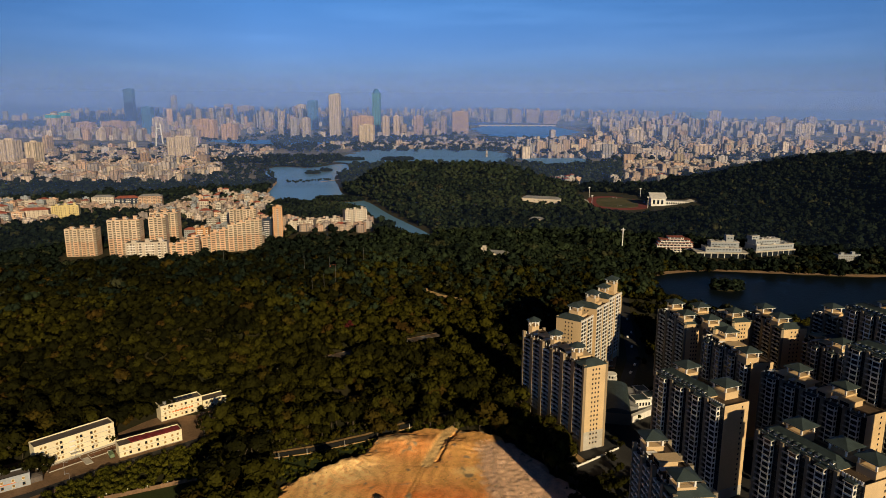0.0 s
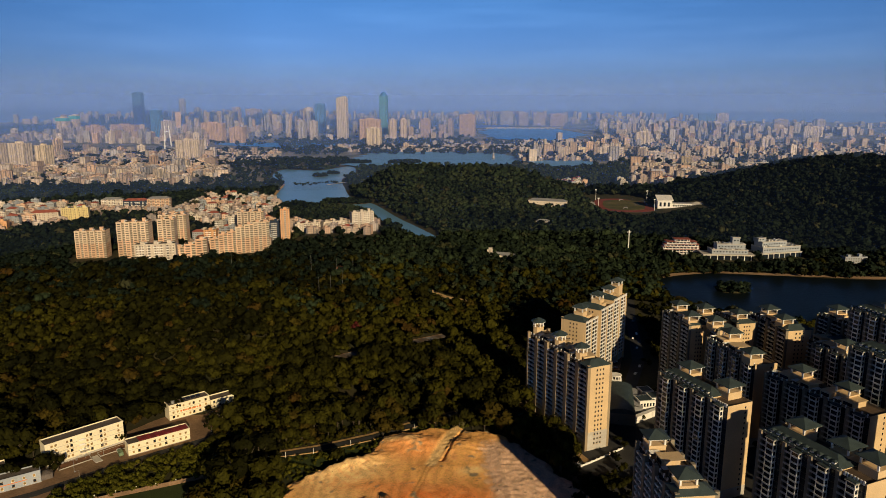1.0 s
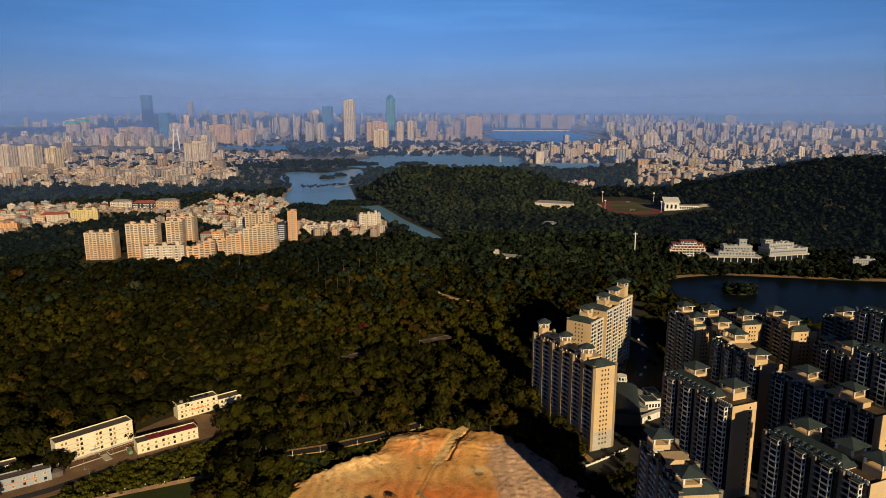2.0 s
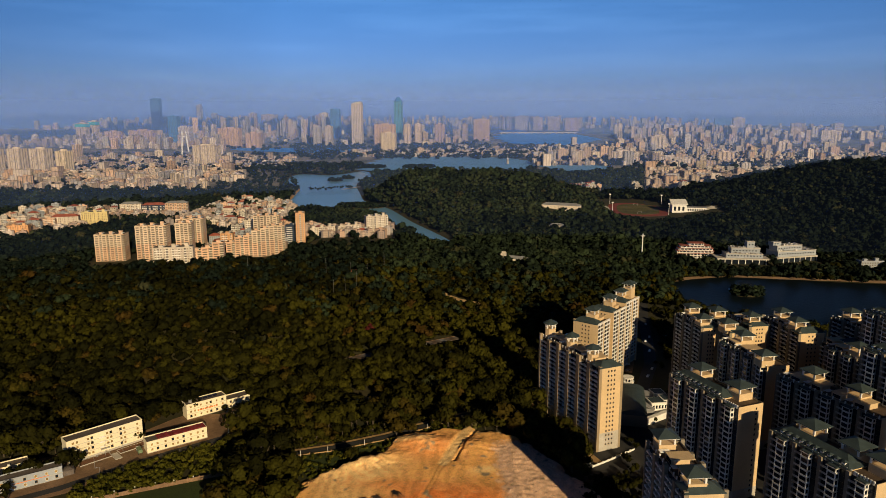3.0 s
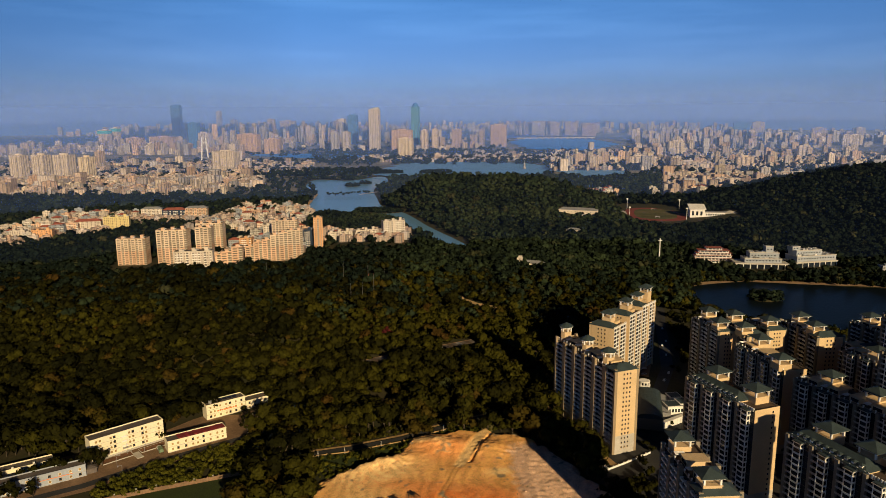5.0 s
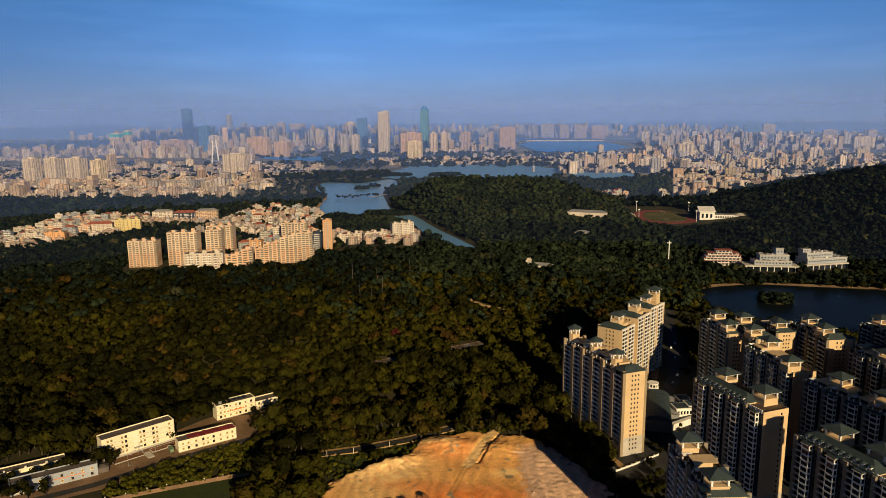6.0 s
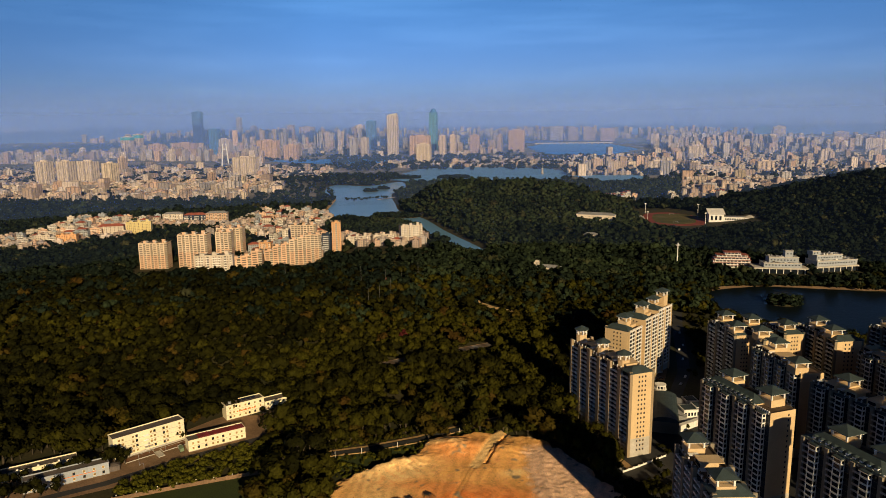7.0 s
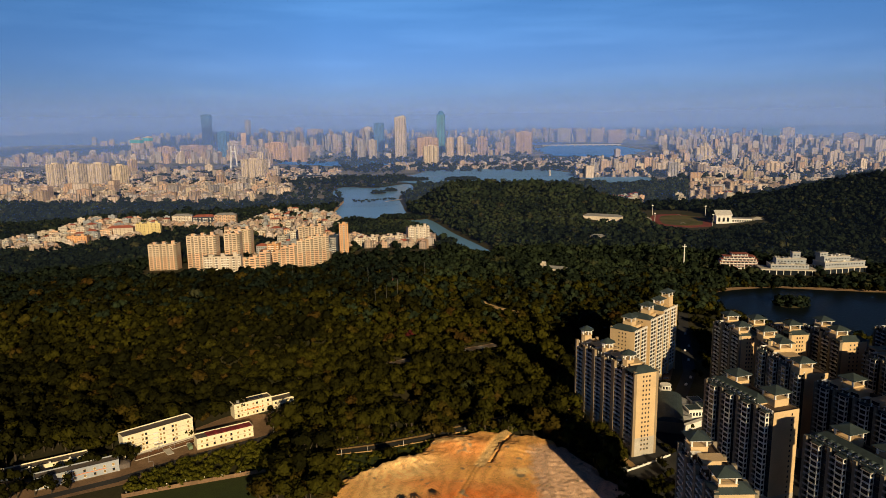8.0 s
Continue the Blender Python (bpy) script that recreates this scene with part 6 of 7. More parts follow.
# parked cars
def car(x, y, yaw, paint):
    t = thing("parked_car", x, y, land(x, y) + 0.35, yaw, "parked car in the shade", "car", "parked cars")
    part("body", shared("car_body_" + paint.name, lambda: Geo().box(-2.2, -0.9, 0.35, 2.2, 0.9, 0.95).hip(-1.5, -0.85, 1.2, 0.85, 0.95, 1.75), paint), paint, t)
    part("glasshouse", shared("car_glass", lambda: Geo().box(-1.2, -0.87, 1.0, 0.95, 0.87, 1.25, 0, True), GLASS), GLASS, t)
    for a in (-1.4, 1.4):
        for b in (-0.85, 0.85):
            part("wheel", shared("car_wheel", lambda: Geo().ring(0, 0, 0.33, -0.1, 0.33, 0.1, 10), ASPH), ASPH, t, "", pose(a, b, 0.33, 90))


CARW = mat("white_car_paint", (0.75, 0.75, 0.75), 0.3, 0.05, 1.0, 4.0, spec=0.6)
CARS = mat("silver_car_paint", (0.35, 0.36, 0.38), 0.3, 0.05, 1.0, 4.0, metal=0.4, spec=0.6)
rc = random.Random(3)
for k in range(26):
    u = k / 26
    car(149 + 26 * u + rc.choice((-5, 5)) + rc.uniform(-0.5, 0.5), 528 + 100 * u, rc.choice((0, 180)) + 14, rc.choice((CARW, CARW, CARS)))
for x, y, a in ((176, 535, 65), (186, 575, 72), (197, 612, 76), (205, 650, 74), (168, 520, 60), (190, 600, 75)):
    car(x, y, a, CARW)

# ---- far shore, islands, causeway, bridges, pagodas ----
SHORE = mat("sandy_shore", (0.30, 0.20, 0.12), 0.95, 0.3, 0.05, 0.5, 0.2)
strip("shore_east", [(282, 826), (320, 846), (366, 856), (432, 845), (500, 830), (560, 820), (700, 808)], 9, 1.2, SHORE, "bare sandy bank of the dark lake", "shore")
island_trees = []
for x, y, rx, ry in ((357, 768, 17, 12), (-164, 1505, 54, 26), (-300, 2080, 22, 22), (-270, 2150, 18, 18), (-240, 2560, 60, 40), (-60, 2560, 60, 50)):
    g = Geo().ring(0, 0, 1.0, -0.5, 0.94, 1.6, 24)
    g.v = [(a * rx, b * ry, c) for a, b, c in g.v]
    t = tagged(new("island", g.mesh("island", SOIL)), "small wooded island in the lake", "island", "lake islands", "structure")
    t.matrix_basis = pose(x, y, 0.6)
    for _ in range(int(rx * ry / 14) + 6):
        a, q = rp.uniform(0, 6.28), math.sqrt(rp.random()) * 0.9
        r = rp.uniform(3.0, 5.5)
        island_trees.append((x + rx * q * math.cos(a), y + ry * q * math.sin(a), 1.6, r, r * 1.9, rp.uniform(0.1, 0.7)))
    for k in range(max(10, int((rx + ry) / 3))):      # overhanging trees round the shore
        a = k * 6.283 / max(10, int((rx + ry) / 3))
        r = rp.uniform(2.6, 4.4)
        island_trees.append((x + rx * 0.97 * math.cos(a), y + ry * 0.97 * math.sin(a), 0.6, r, r * 1.5, rp.uniform(0.0, 0.3)))
strip("causeway", [(-352, 1818), (-300, 1822), (-262, 1840), (-205, 1900)], 14, 2.6, STONE, "pale stone causeway across the lake", "causeway")
for k in range(16):
    island_trees.append((-330 + 7 * k, 1826 + 4 * max(0, k - 6), 2.0, rp.uniform(3, 5), rp.uniform(6, 10), rp.uniform(0.2, 0.6)))
strip("promenade", [(-322, 1500), (-345, 1620), (-356, 1740), (-372, 1870)], 16, 1.4, TANPATH, "pale lakeside promenade", "promenade")

t = thing("expressway", 730, 2440, 0, -2, "pale elevated expressway on piers beyond the hill", "expressway")
deck = shared("expressway_deck", lambda: Geo().box(0, -9, 7.5, 34.9, 9, 9.2, 0, True).box(0, -9, 9.2, 34.9, -8.5, 10.3).box(0, 8.5, 9.2, 34.9, 9, 10.3), STONE)
pier = shared("expressway_pier", lambda: Geo().box(-1.2, -5, -2, 1.2, 5, 7.5), STONE)
for j in range(20):
    part("deck", deck, STONE, t, "", pose(35 * j, 0, 0))
    part("pier", pier, STONE, t, "", pose(35 * j + 17, 0, 0))
x, y, z, k = spot(-0.356, 3300)
t = thing("cable_bridge", x, y, z, 30, "white cable-stayed bridge with tall pylon", "bridge")
for s in (-1, 1):
    part("pylon_leg", Geo().add([(s * 16 * k - 3 * k, -3 * k, 0), (s * 16 * k + 3 * k, -3 * k, 0), (s * 16 * k + 3 * k, 3 * k, 0), (s * 16 * k - 3 * k, 3 * k, 0),
                                 (s * 8 * k - 2 * k, -2 * k, 112 * k), (s * 8 * k + 2 * k, -2 * k, 112 * k), (s * 8 * k + 2 * k, 2 * k, 112 * k), (s * 8 * k - 2 * k, 2 * k, 112 * k)],
                                [(0, 1, 5, 4), (1, 2, 6, 5), (2, 3, 7, 6), (3, 0, 4, 7), (4, 5, 6, 7)]), WHITE, t)
part("cross_beam", Geo().box(-9 * k, -2 * k, 84 * k, 9 * k, 2 * k, 88 * k, 0, True), WHITE, t)
part("deck", Geo().box(-11 * k, -190 * k, 14 * k, 11 * k, 190 * k, 18 * k, 0, True), STONE, t)
for s in (-1, 1):
    for j in range(1, 6):
        part("cable", Geo().add([(s * 8 * k, 0, (60 + 10 * j) * k), (s * 10 * k, 34 * j * k, 18 * k), (s * 10 * k, (34 * j + 3) * k, 18 * k), (s * 8 * k + 1, 0, (60 + 10 * j) * k)], [(0, 1, 2), (0, 2, 3), (2, 1, 0), (3, 2, 0)]), STONE, t)
x, y, z, k = spot(0.145, 5750)
t = thing("arch_bridge", x, y, z, -2, "long pale arched bridge across the far lake", "bridge")
part("deck", Geo().box(-300 * k, -9 * k, 16 * k, 330 * k, 9 * k, 22 * k, 0, True), STONE, t)
for j in range(13):
    part("pier", Geo().box(-4 * k, -8 * k, -2, 4 * k, 8 * k, 17 * k), STONE, t, "", pose((-290 + 50 * j) * k, 0, 0))


def pagoda(s, d, tiers, r, label, storey=6.0):
    x, y, z, k = spot(s, d)
    t = thing("pagoda", x, y, z + 0.5, 0, label, "pagoda")
    for i in range(tiers):
        q = r * (1 - 0.07 * i)
        part("tier", Geo().ring(0, 0, q * k, i * storey * k, q * k, (i * storey + storey * 0.75) * k, 8), PALE, t)
        part("eave", Geo().ring(0, 0, (q + 2) * k, (i * storey + storey * 0.75) * k, q * 0.9 * k, (i * storey + storey) * k, 8), SLATE, t)
    part("spire", Geo().ring(0, 0, 1.2 * k, tiers * storey * k, 0.2 * k, (tiers * storey + 10) * k, 6), SLATE, t)


pagoda(0.178, 3400, 6, 11, "tall tiered pagoda before the far lake", 7.5)
pagoda(0.104, 2700, 5, 5, "slender pale pagoda on the lake shore", 5.0)

# ---- palms at the near edge of the earth heap ----
PALM = mat("palm_leaves", (0.04, 0.05, 0.012), 0.7, 0.3, 0.5, 3.0)


def palm(x, y, hgt, seed, label="tall palm with drooping fronds beside bare earth", group="palms by the earth heap"):
    g = random.Random(seed)
    t = thing("palm_tree", x, y, land(x, y), g.uniform(0, 360), label, "palm tree", group)
    part("trunk", Geo().ring(0, 0, 0.3, -1, 0.2, hgt, 8), BARK, t)
    for k in range(14):
        a, up = k * 2.4, g.uniform(0.2, 0.9)
        v, f = [], []
        for i in range(6):
            s = i / 5
            r, z = 0.2 + 3.6 * s, hgt + up * 2.4 * s - 3.2 * s * s
            w = 0.55 * (1 - s) + 0.12
            for e in (-1, 0, 1):
                v.append((r * math.cos(a) - e * w * math.sin(a), r * math.sin(a) + e * w * math.cos(a), z - 0.25 * abs(e)))
        for i in range(5):
            f += [(3 * i, 3 * i + 1, 3 * i + 4, 3 * i + 3), (3 * i + 1, 3 * i + 2, 3 * i + 5, 3 * i + 4)]
        part("frond", Geo().add(v, f), PALM, t)


for i, (x, y, hh) in enumerate(((-10, 315, 13), (-28, 311, 12), (16, 309, 11), (30, 307, 11), (-18, 305, 15))):
    palm(x, y, hh + 3, i)
for i, (x, y, hh) in enumerate(((-14, 488, 9), (-8, 491, 11), (-3, 488, 9.5), (-10, 482, 8), (2, 492, 10), (-4, 497, 11))):
    palm(x, y, hh, 20 + i, "green palm standing among broadleaf trees", "palms by the lane")
def crowns(name, pts, tufts, material, label, kind="stuff"):
    """Many crowns in one mesh. A row: x, y, z, radius, height, tint. Each crown is three lobes of leaf tufts round dark cores."""
    p = np.array(pts, float)
    g = np.random.RandomState(len(p))
    n, k = len(p), tufts
    lobe = g.normal(0, 0.36, (n, 3, 3)) * p[:, None, 3:4] * np.array([1, 1, 0.5])
    lr = p[:, None, 3] * g.uniform(0.55, 0.8, (n, 3))
    cen = np.stack([p[:, 0], p[:, 1], p[:, 2] + p[:, 4] - p[:, 3] * 0.75], 1)[:, None] + lobe
    which = g.randint(0, 3, (n, k))
    d = g.normal(0, 1, (n, k, 3))
    d[..., 2] = np.abs(d[..., 2]) * 1.1 - 0.35
    d /= np.linalg.norm(d, axis=2, keepdims=True)
    c = np.take_along_axis(cen, which[..., None].repeat(3, 2), 1)
    r = np.take_along_axis(lr, which, 1)[..., None] * g.uniform(0.88, 1.14, (n, k, 1))
    flat = np.array([1, 1, 0.85])
    lean = d + g.normal(0, 0.45, (n, k, 3))      # tufts stand at odd angles
    lean /= np.linalg.norm(lean, axis=2, keepdims=True)
    t1 = np.cross(lean, g.normal(0, 1, (n, k, 3)))
    t1 /= np.linalg.norm(t1, axis=2, keepdims=True)
    t2 = np.cross(lean, t1)
    size = (p[:, None, 3:4] * g.uniform(0.16, 0.36, (n, k, 1))) * (70 / tufts) ** 0.34
    vs = [c + (d * r + t1 * size * a + t2 * size * b + d * size * e) * flat for a, b, e in ((1, 0, 0), (0, 0.75, 0.12), (-1, 0, 0), (0, -0.75, 0.12))]
    v1 = np.stack(vs, 2).reshape(-1, 3)
    f1 = (np.array([(0, 1, 2), (0, 2, 3)])[None] + 4 * np.arange(n * k)[:, None, None]).reshape(-1, 3)
    octa = np.array([(1, 0, 0), (0, 1, 0), (-1, 0, 0), (0, -1, 0), (0, 0, 1), (0, 0, -1.2)])
    v2 = (cen[:, :, None] + octa * (lr[..., None, None] * (0.84 if tufts > 40 else 0.92))).reshape(-1, 3)
    fo = np.array([(0, 1, 4), (1, 2, 4), (2, 3, 4), (3, 0, 4), (1, 0, 5), (2, 1, 5), (3, 2, 5), (0, 3, 5)])
    f2 = (fo[None] + 6 * np.arange(n * 3)[:, None, None]).reshape(-1, 3) + len(v1)
    v, f = np.concatenate([v1, v2]), np.concatenate([f1, f2])
    # leaf masses shade as rounded lobes
    soft = d + lean * 0.28
    nn = np.concatenate([np.repeat(soft.reshape(-1, 3), 4, 0), np.tile(octa, (n * 3, 1))])
    nn /= np.linalg.norm(nn, axis=1, keepdims=True)
    tint = np.concatenate([np.repeat(p[:, 5], k * 4), np.repeat(p[:, 5], 18)])
    me = bpy.data.meshes.new(name)
    me.vertices.add(len(v)); me.loops.add(f.size); me.polygons.add(len(f))
    me.vertices.foreach_set("co", v.ravel())
    me.loops.foreach_set("vertex_index", f.ravel())
    me.polygons.foreach_set("loop_start", np.arange(len(f)) * 3)
    at = me.attributes.new("tint", "FLOAT", "POINT")
    at.data.foreach_set("value", tint)
    me.materials.append(material)
    me.update(calc_edges=True)
    me.shade_smooth()
    at = me.attributes.new("custom_normal", "FLOAT_VECTOR", "POINT")
    at.data.foreach_set("vector", nn.ravel())
    if not label:
        return me
    return tagged(new(name, me), label, "trees", "", kind)


# woods thinned for town quarters, and where trees would hide blocks from the camera
THINNED = [(-350, -222, 1020, 1245, 0.2), (-850, -640, 1225, 1460, 0.2), (-480, -290, 1225, 1600, 0.25), (-665, -480, 1360, 1440, 0.1), (-840, -690, 1110, 1215, 0.3), (-225, -60, 1030, 1240, 0.1),
         (335, 430, 1660, 1900, 0.35), (490, 650, 1640, 1820, 0.35), (330, 520, 1290, 1330, 0.3), (-490, -225, 860, 1010, 0.06)]
gw = random.Random(77)


def wooded(x, y):
    if y < 760 and any(inside(x, y, q) for q in OPEN):
        return False
    i, j = int((x - GX) / CELL), int((y - GY) / CELL)
    if 0 <= i < 350 and 0 <= j < 376 and (GRID[j, i] < -1 or (y > 900 and NEARLAKE[j, i] < 10)):
        return False
    for a, b, e, f, keep in THINNED:
        if a < x < b and e < y < f and gw.random() > keep:
            return False
    if y > 1620 and 0.30 < x / y < 0.45 - max(0, 1800 - y) * 0.0005 and gw.random() > 0.12:
        return False
    if y > 1880 and x / y > 0.3 and gw.random() > 0.2:
        return False
    if y > 1800 and x / y < -0.2 and gw.random() > 0.15:
        return False
    return all((x - a) ** 2 + (y - b) ** 2 > r * r for a, b, r in BUILT)


def scatter(y0, y1, step, rmin, rmax, seed):
    g = random.Random(seed)
    out = []
    y = y0
    while y < y1:
        half = 0.74 * y + 40
        x = -half
        while x < half:
            px, py = x + g.uniform(-0.45, 0.45) * step, y + g.uniform(-0.45, 0.45) * step
            x += step
            if not wooded(px, py):
                continue
            r = g.uniform(rmin, rmax) * (1.5 if g.random() < (0.28 if py < 560 else 0.15) else 1.0)
            big = noise.noise((px / 70, py / 70, 7.0))
            t = min(0.78, max(0.0, 0.36 + 0.5 * big + g.gauss(0, 0.24 if py < 560 else 0.17)))
            # sunlit and darker woods: the light is put into the tint by place
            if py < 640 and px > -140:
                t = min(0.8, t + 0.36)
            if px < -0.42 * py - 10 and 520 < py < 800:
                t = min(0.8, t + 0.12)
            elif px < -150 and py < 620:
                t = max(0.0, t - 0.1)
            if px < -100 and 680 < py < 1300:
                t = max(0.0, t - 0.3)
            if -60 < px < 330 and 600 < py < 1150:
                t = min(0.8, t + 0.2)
            # eastern slope tinted darker as if in shade, middle hill lighter for haze
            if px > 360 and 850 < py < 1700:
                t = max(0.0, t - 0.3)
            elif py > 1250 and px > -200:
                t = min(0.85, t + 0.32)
            if g.random() < 0.07:
                t = g.uniform(0.85, 1.0)
            if (px + 6) ** 2 + (py - 490) ** 2 < 90 or (-275 < px < -190 and py < 372):
                continue
            out.append((px, py, land(px, py), r, r * (g.uniform(1.9, 2.6) if py < 850 else g.uniform(1.35, 1.9)), t))
        y += step * 0.88
    return out


near = scatter(338, 545, 6.8, 3.0, 5.4, 3) + scatter(545, 900, 6.2, 2.7, 4.7, 9)
close = sorted(near, key=lambda q: q[1] + abs(q[0]) * 0.15)[:280]      # the trees nearest to the open ground stand as things of their own
taken = set(close)
near = [q for q in near if q not in taken]
kinds = []
for i in range(8):
    r = 3.0 + 0.18 * i
    kinds.append((crowns("crown", [(0, 0, 0, r, r * 2.4, (0.1, 0.3, 0.45, 0.55, 0.65, 0.72, 0.4, 0.9)[i])], 190, LEAF, ""), r))
trunk = Geo().ring(0, 0, 0.3, -1, 0.16, 5.6, 7)
for a in (0.3, 2.2, 4.4):
    trunk.add([(0.1 * math.cos(a), 0.1 * math.sin(a), 2.6), (0.1 * math.cos(a + 2), 0.1 * math.sin(a + 2), 2.6), (1.7 * math.cos(a), 1.7 * math.sin(a), 5.6), (0.1, 0, 3.2)], [(0, 1, 2), (1, 3, 2), (3, 0, 2)])
trunk = trunk.mesh("trunk", BARK)
gt = random.Random(21)
close += [(x, y, 0, r, r * 2.2, 0.25) for x, y, r in ((-275, 352, 4.4), (-268, 357, 4.0), (-284, 346, 4.6), (-262, 361, 3.6), (-264, 335, 4.4), (-272, 331, 4.8), (-244, 371, 4.4), (-238, 375, 4.8), (-231, 378, 4.2), (-250, 366, 3.8), (-226, 381, 3.6), (-252, 344, 4.6), (-244, 347, 4.2), (-260, 340, 5.0), (-236, 351, 3.4))]
close += [(-219, 383, 0, 4.6, 9, 0.3), (-214, 386, 0, 3.6, 7, 0.45), (-224, 380, 0, 4.0, 8, 0.2), (-193, 420, 0, 2.6, 6, 0.5), (-150, 462, 0, 2.4, 5, 0.5), (-134, 452, 0, 2.6, 6, 0.4)]
close += [(x, y, 0, r, r * 2.4, tint) for x, y, r, tint in ((-113, 352, 5.6, 0.1), (-107, 361, 7.4, 0.1), (-101, 372, 7.8, 0.12), (-97, 385, 8.0, 0.1), (-104, 352, 5.8, 0.3), (-93, 376, 5.6, 0.1), (-90, 394, 7.0, 0.3), (-99, 395, 7.6, 0.1), (-117, 365, 5.0, 0.3))]
close += [(x, y, 0, r, r * 1.8, 0.97) for x, y, r in ((-40, 484, 4.2), (-33, 487, 4.8), (-26, 491, 4.4), (-36, 493, 4.0), (-20, 489, 3.6))]
for x, y, z, r, hh, tint in close:
    k = min(range(8), key=lambda i: abs((0.1, 0.3, 0.45, 0.55, 0.65, 0.72, 0.4, 0.9)[i] - tint) + gt.uniform(0, 0.15))
    t = thing("tree", x, y, z, gt.uniform(0, 360), "leafy broadleaf tree with dark green crown" if tint < 0.8 else "leafy tree with rusty autumn crown", "tree", "trees round the yards")
    s = r / kinds[k][1] * gt.uniform(0.95, 1.25)
    t.scale = (s, s, s * gt.uniform(0.9, 1.15))
    part("trunk", trunk, BARK, t)
    part("crown", kinds[k][0], LEAF, t)
LEAF_RED = leaf_mat("maroon_leaves", (0.05, 0.010, 0.010), (0.09, 0.018, 0.018), (0.10, 0.03, 0.02))
t = thing("maroon_tree", -62, 585, land(-62, 585), 0, "round tree with dark maroon leaves", "tree")
part("trunk", trunk, BARK, t)
part("crown", crowns("maroon_crown", [(0, 0, 0, 5.2, 10, 0.5), (6, 2, 0, 4.4, 9, 0.6)], 110, LEAF_RED, ""), LEAF_RED, t)
hedge = []
for i in range(620):
    u, w = gt.random(), gt.random()
    x, y = -204 + 88 * u, 346 + 70 * w
    if inside(x, y, SHRUBS):
        r = gt.uniform(1.6, 2.6)
        hedge.append((x, y, 0, r, r * 1.9, gt.uniform(0.45, 0.8)))
crowns("hedge", hedge, 50, HEDGE, "sunlit yellow-green shrubs behind the garden wall")
blend = [q for q in near if q[1] > 600 and gt.random() < (q[1] - 600) / 300]      # more trees take the haze-tinted leaf colours with distance
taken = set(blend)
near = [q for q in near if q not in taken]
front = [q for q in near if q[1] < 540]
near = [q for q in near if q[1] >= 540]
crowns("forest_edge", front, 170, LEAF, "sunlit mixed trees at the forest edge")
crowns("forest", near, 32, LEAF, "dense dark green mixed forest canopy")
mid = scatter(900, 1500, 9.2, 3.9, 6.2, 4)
crowns("ridge_forest", blend, 24, LEAF_HAZED, "dense forest canopy on the ridge")
crowns("far_forest", mid, 13, LEAF_HAZED, "dense dark forest on the slopes")
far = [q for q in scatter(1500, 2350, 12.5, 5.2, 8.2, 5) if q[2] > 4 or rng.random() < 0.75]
crowns("hill_forest", far, 11, LEAF_HAZED, "far forest on rounded hills")
belts = []
for s0, s1, d0, d1, cnt in ((-0.26, -0.10, 2430, 2640, 110), (-0.75, -0.2, 2350, 3300, 500), (-0.2, 0.2, 2950, 4100, 420), (0.12, 0.8, 2400, 3900, 700), (-0.35, 0.8, 3600, 6000, 700)):
    for _ in range(cnt):
        d = 1 / rng.uniform(1 / d1, 1 / d0)
        s = rng.uniform(s0, s1)
        if 0.08 < s < 0.25 and 4000 < d < 6000:
            continue
        if 2500 < d < 2930 and -0.09 < s < 0.13:
            continue
        x, y, z, k = spot(s, d)
        if any(inside(x, y, q) for q in LAKES) or (0.14 < s < 0.25 and 2280 < d < 2680):
            continue
        belts.append((x, y, z, 12 * k, 20 * k, rng.uniform(0, 0.6)))
crowns("city_trees", belts, 10, LEAF_HAZED, "dark tree belts between city blocks")
crowns("island_trees", island_trees, 20, LEAF_HAZED, "trees on the lake islands")

# weeds and scrub on the verge and along the rim of the bare earth
lane = [(-130, 388), (-90, 401), (-66, 408), (-32, 423), (-2, 442), (25, 456)]
weeds = []
for _ in range(3200):
    x, y = gt.uniform(-98, 45), gt.uniform(330, 460)
    d = off_line(x, y, DIRT + DIRT[:1])
    if off_line(x, y, lane) < 6.5:
        continue
    if (inside(x, y, VERGE) and gt.random() < 0.75) or (x < 30 and d < 3.5 and gt.random() < 0.4):
        r = gt.uniform(0.5, 1.7)
        weeds.append((x, y, max(0.1, earth(x, y)) - 0.2, r, r * 1.5, gt.uniform(0.2, 0.8)))
thicket = []
for _ in range(2000):
    x, y = gt.uniform(-125, 40), gt.uniform(392, 482)
    if 5.0 < off_line(x, y, lane) < 17 and not inside(x, y, DIRT) and y > 401 + (x + 90) * 0.47:
        r = gt.uniform(1.0, 2.8)
        thicket.append((x, y, 0, r, r * 1.7, gt.uniform(0.45, 0.95)))
crowns("thicket", thicket, 34, LEAF, "low thicket under the trees along the lane")
crowns("weeds", weeds, 18, HEDGE, "low green weeds and scrub beside the bare earth")
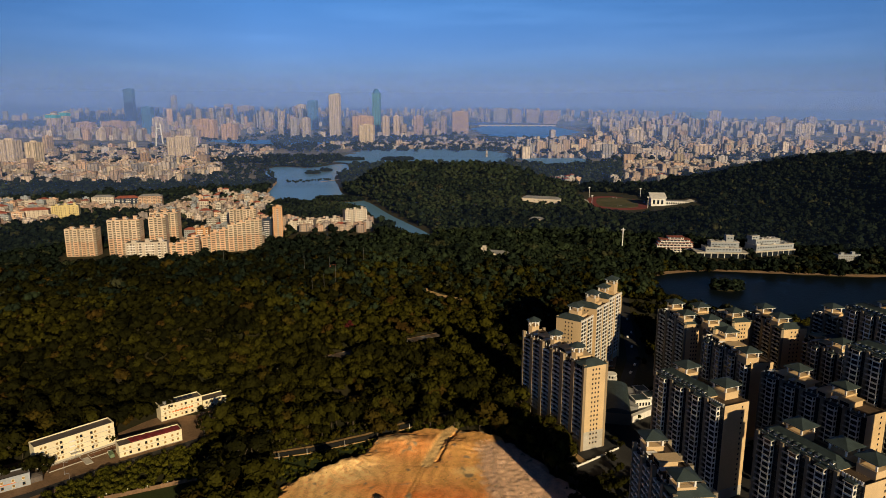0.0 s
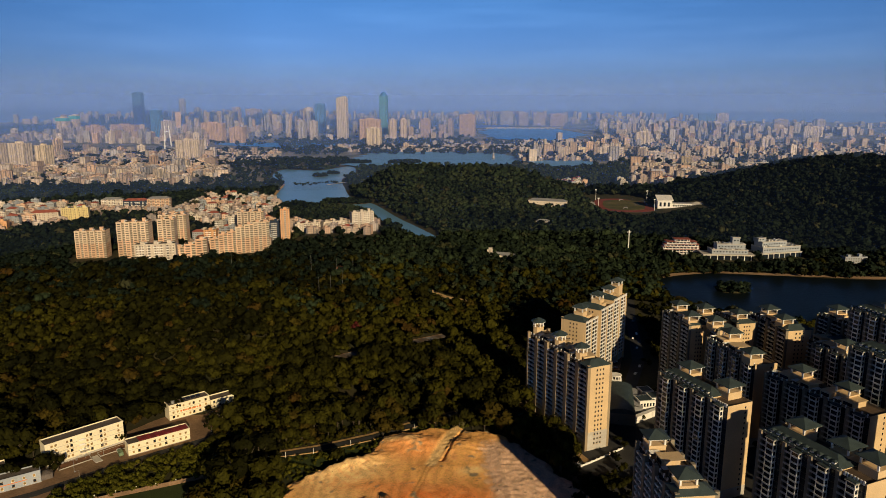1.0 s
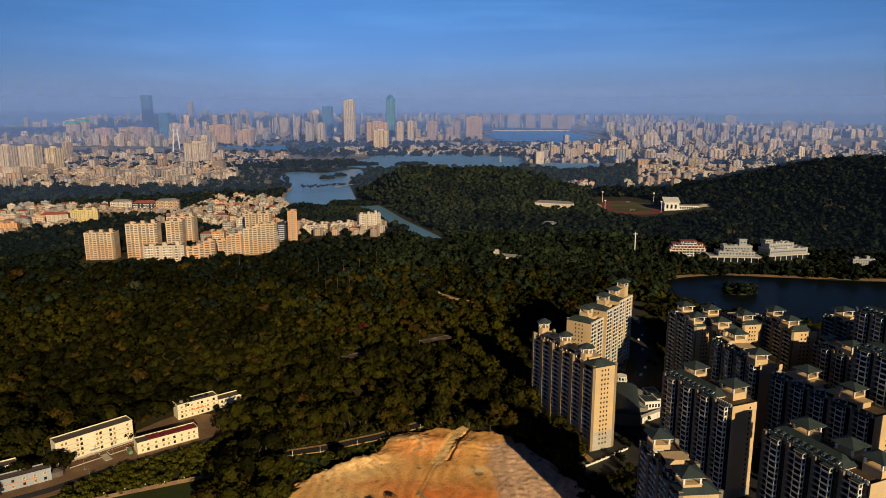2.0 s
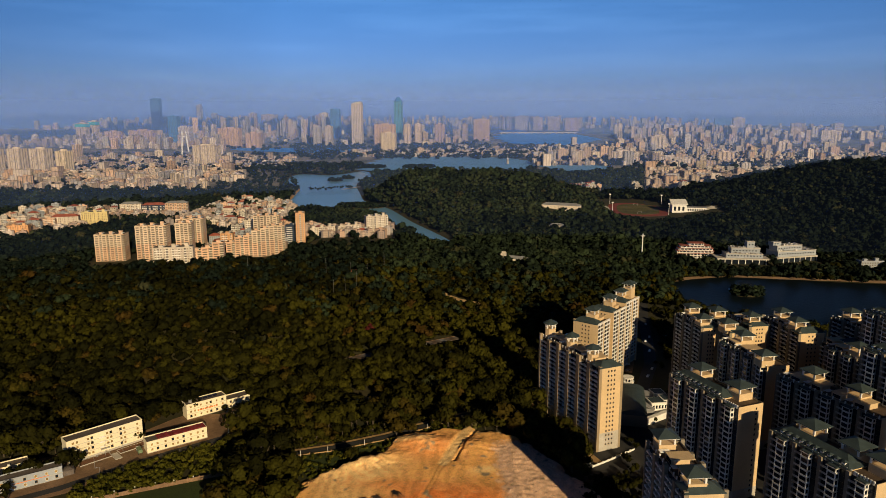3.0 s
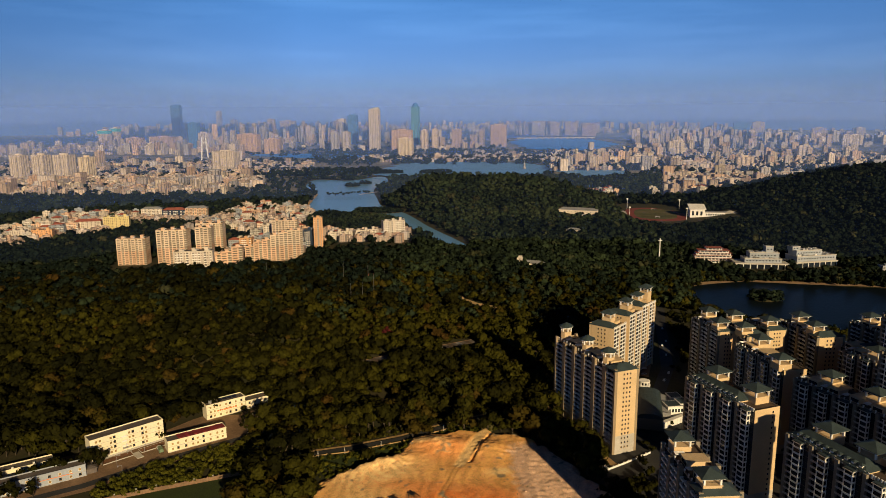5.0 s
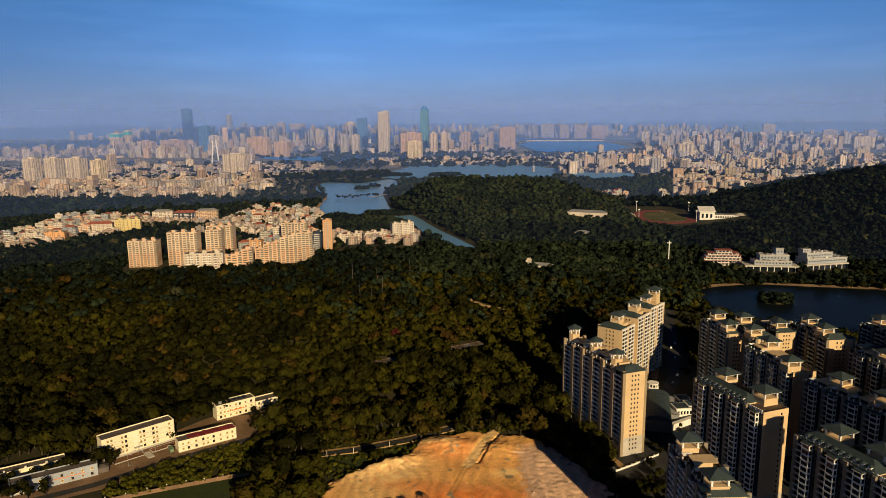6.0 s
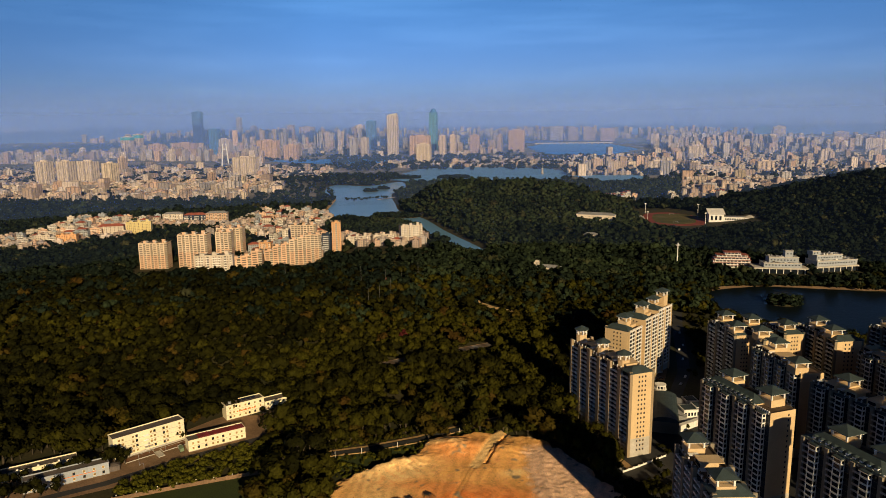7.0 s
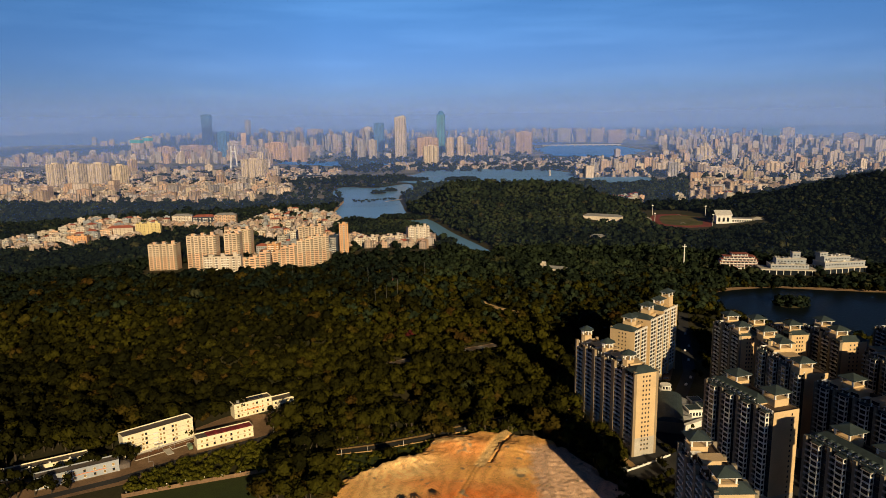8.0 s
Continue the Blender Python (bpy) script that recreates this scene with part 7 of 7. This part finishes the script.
# trees and shrubs of the estate's gardens
garden = []
for i in range(420):
    x, y = gt.uniform(60, 300), gt.uniform(330, 690)
    ok = inside(x, y, ESTATE)
    for o in ESTATE_TOWERS:
        dx, dy = x - o[0], y - o[1]
        a = radians(o[2])
        u, v = dx * math.cos(a) + dy * math.sin(a), -dx * math.sin(a) + dy * math.cos(a)
        if abs(u) < o[4] / 2 + 4 and abs(v) < o[3] / 2 + 4:
            ok = False
    if (abs(x - (140 + (y - 470) * 0.37)) < 13 and y > 460) or off_line(x, y, [(72, 462), (80.5, 434), (90.5, 405), (98.5, 385)]) < 7:
        ok = False
    if ok and math.hypot(x - 142, y - 474) > 24:
        r = gt.uniform(1.6, 3.4)
        garden.append((x, y, 0.2, r, r * 2.0, gt.uniform(0.1, 0.7)))
for _ in range(420):
    x, y = gt.uniform(150, 330), gt.uniform(555, 735)
    if off_line(x, y, [(140, 470), (158, 500), (178, 545), (192, 600), (206, 660), (226, 730), (250, 745)]) < 8 or off_line(x, y, [(150, 530), (168, 580), (176, 630)]) < 12 or inside(x, y, LAKES[0]) or x > 262 and y > 640:
        continue
    if all(abs((x - a) * math.cos(radians(w)) + (y - b) * math.sin(radians(w))) > wd / 2 + 5 or abs((y - b) * math.cos(radians(w)) - (x - a) * math.sin(radians(w))) > ln / 2 + 5 for a, b, w, ln, wd in ESTATE_TOWERS):
        r = gt.uniform(2.6, 5.0)
        garden.append((x, y, 0.2, r, r * 2.1, gt.uniform(0.2, 0.8)))
for _ in range(260):
    x, y = gt.uniform(70, 150), gt.uniform(296, 368)
    if inside(x, y, ESTATE) and all(abs((x - a) * math.cos(radians(w)) + (y - b) * math.sin(radians(w))) > wd / 2 + 5 or abs((y - b) * math.cos(radians(w)) - (x - a) * math.sin(radians(w))) > ln / 2 + 4 for a, b, w, ln, wd in ESTATE_TOWERS):
        r = gt.uniform(1.8, 3.2)
        garden.append((x, y, 0.2, r, r * 2.0, gt.uniform(0.1, 0.6)))
crowns("garden_trees", garden, 36, LEAF, "shaded garden trees between the towers")
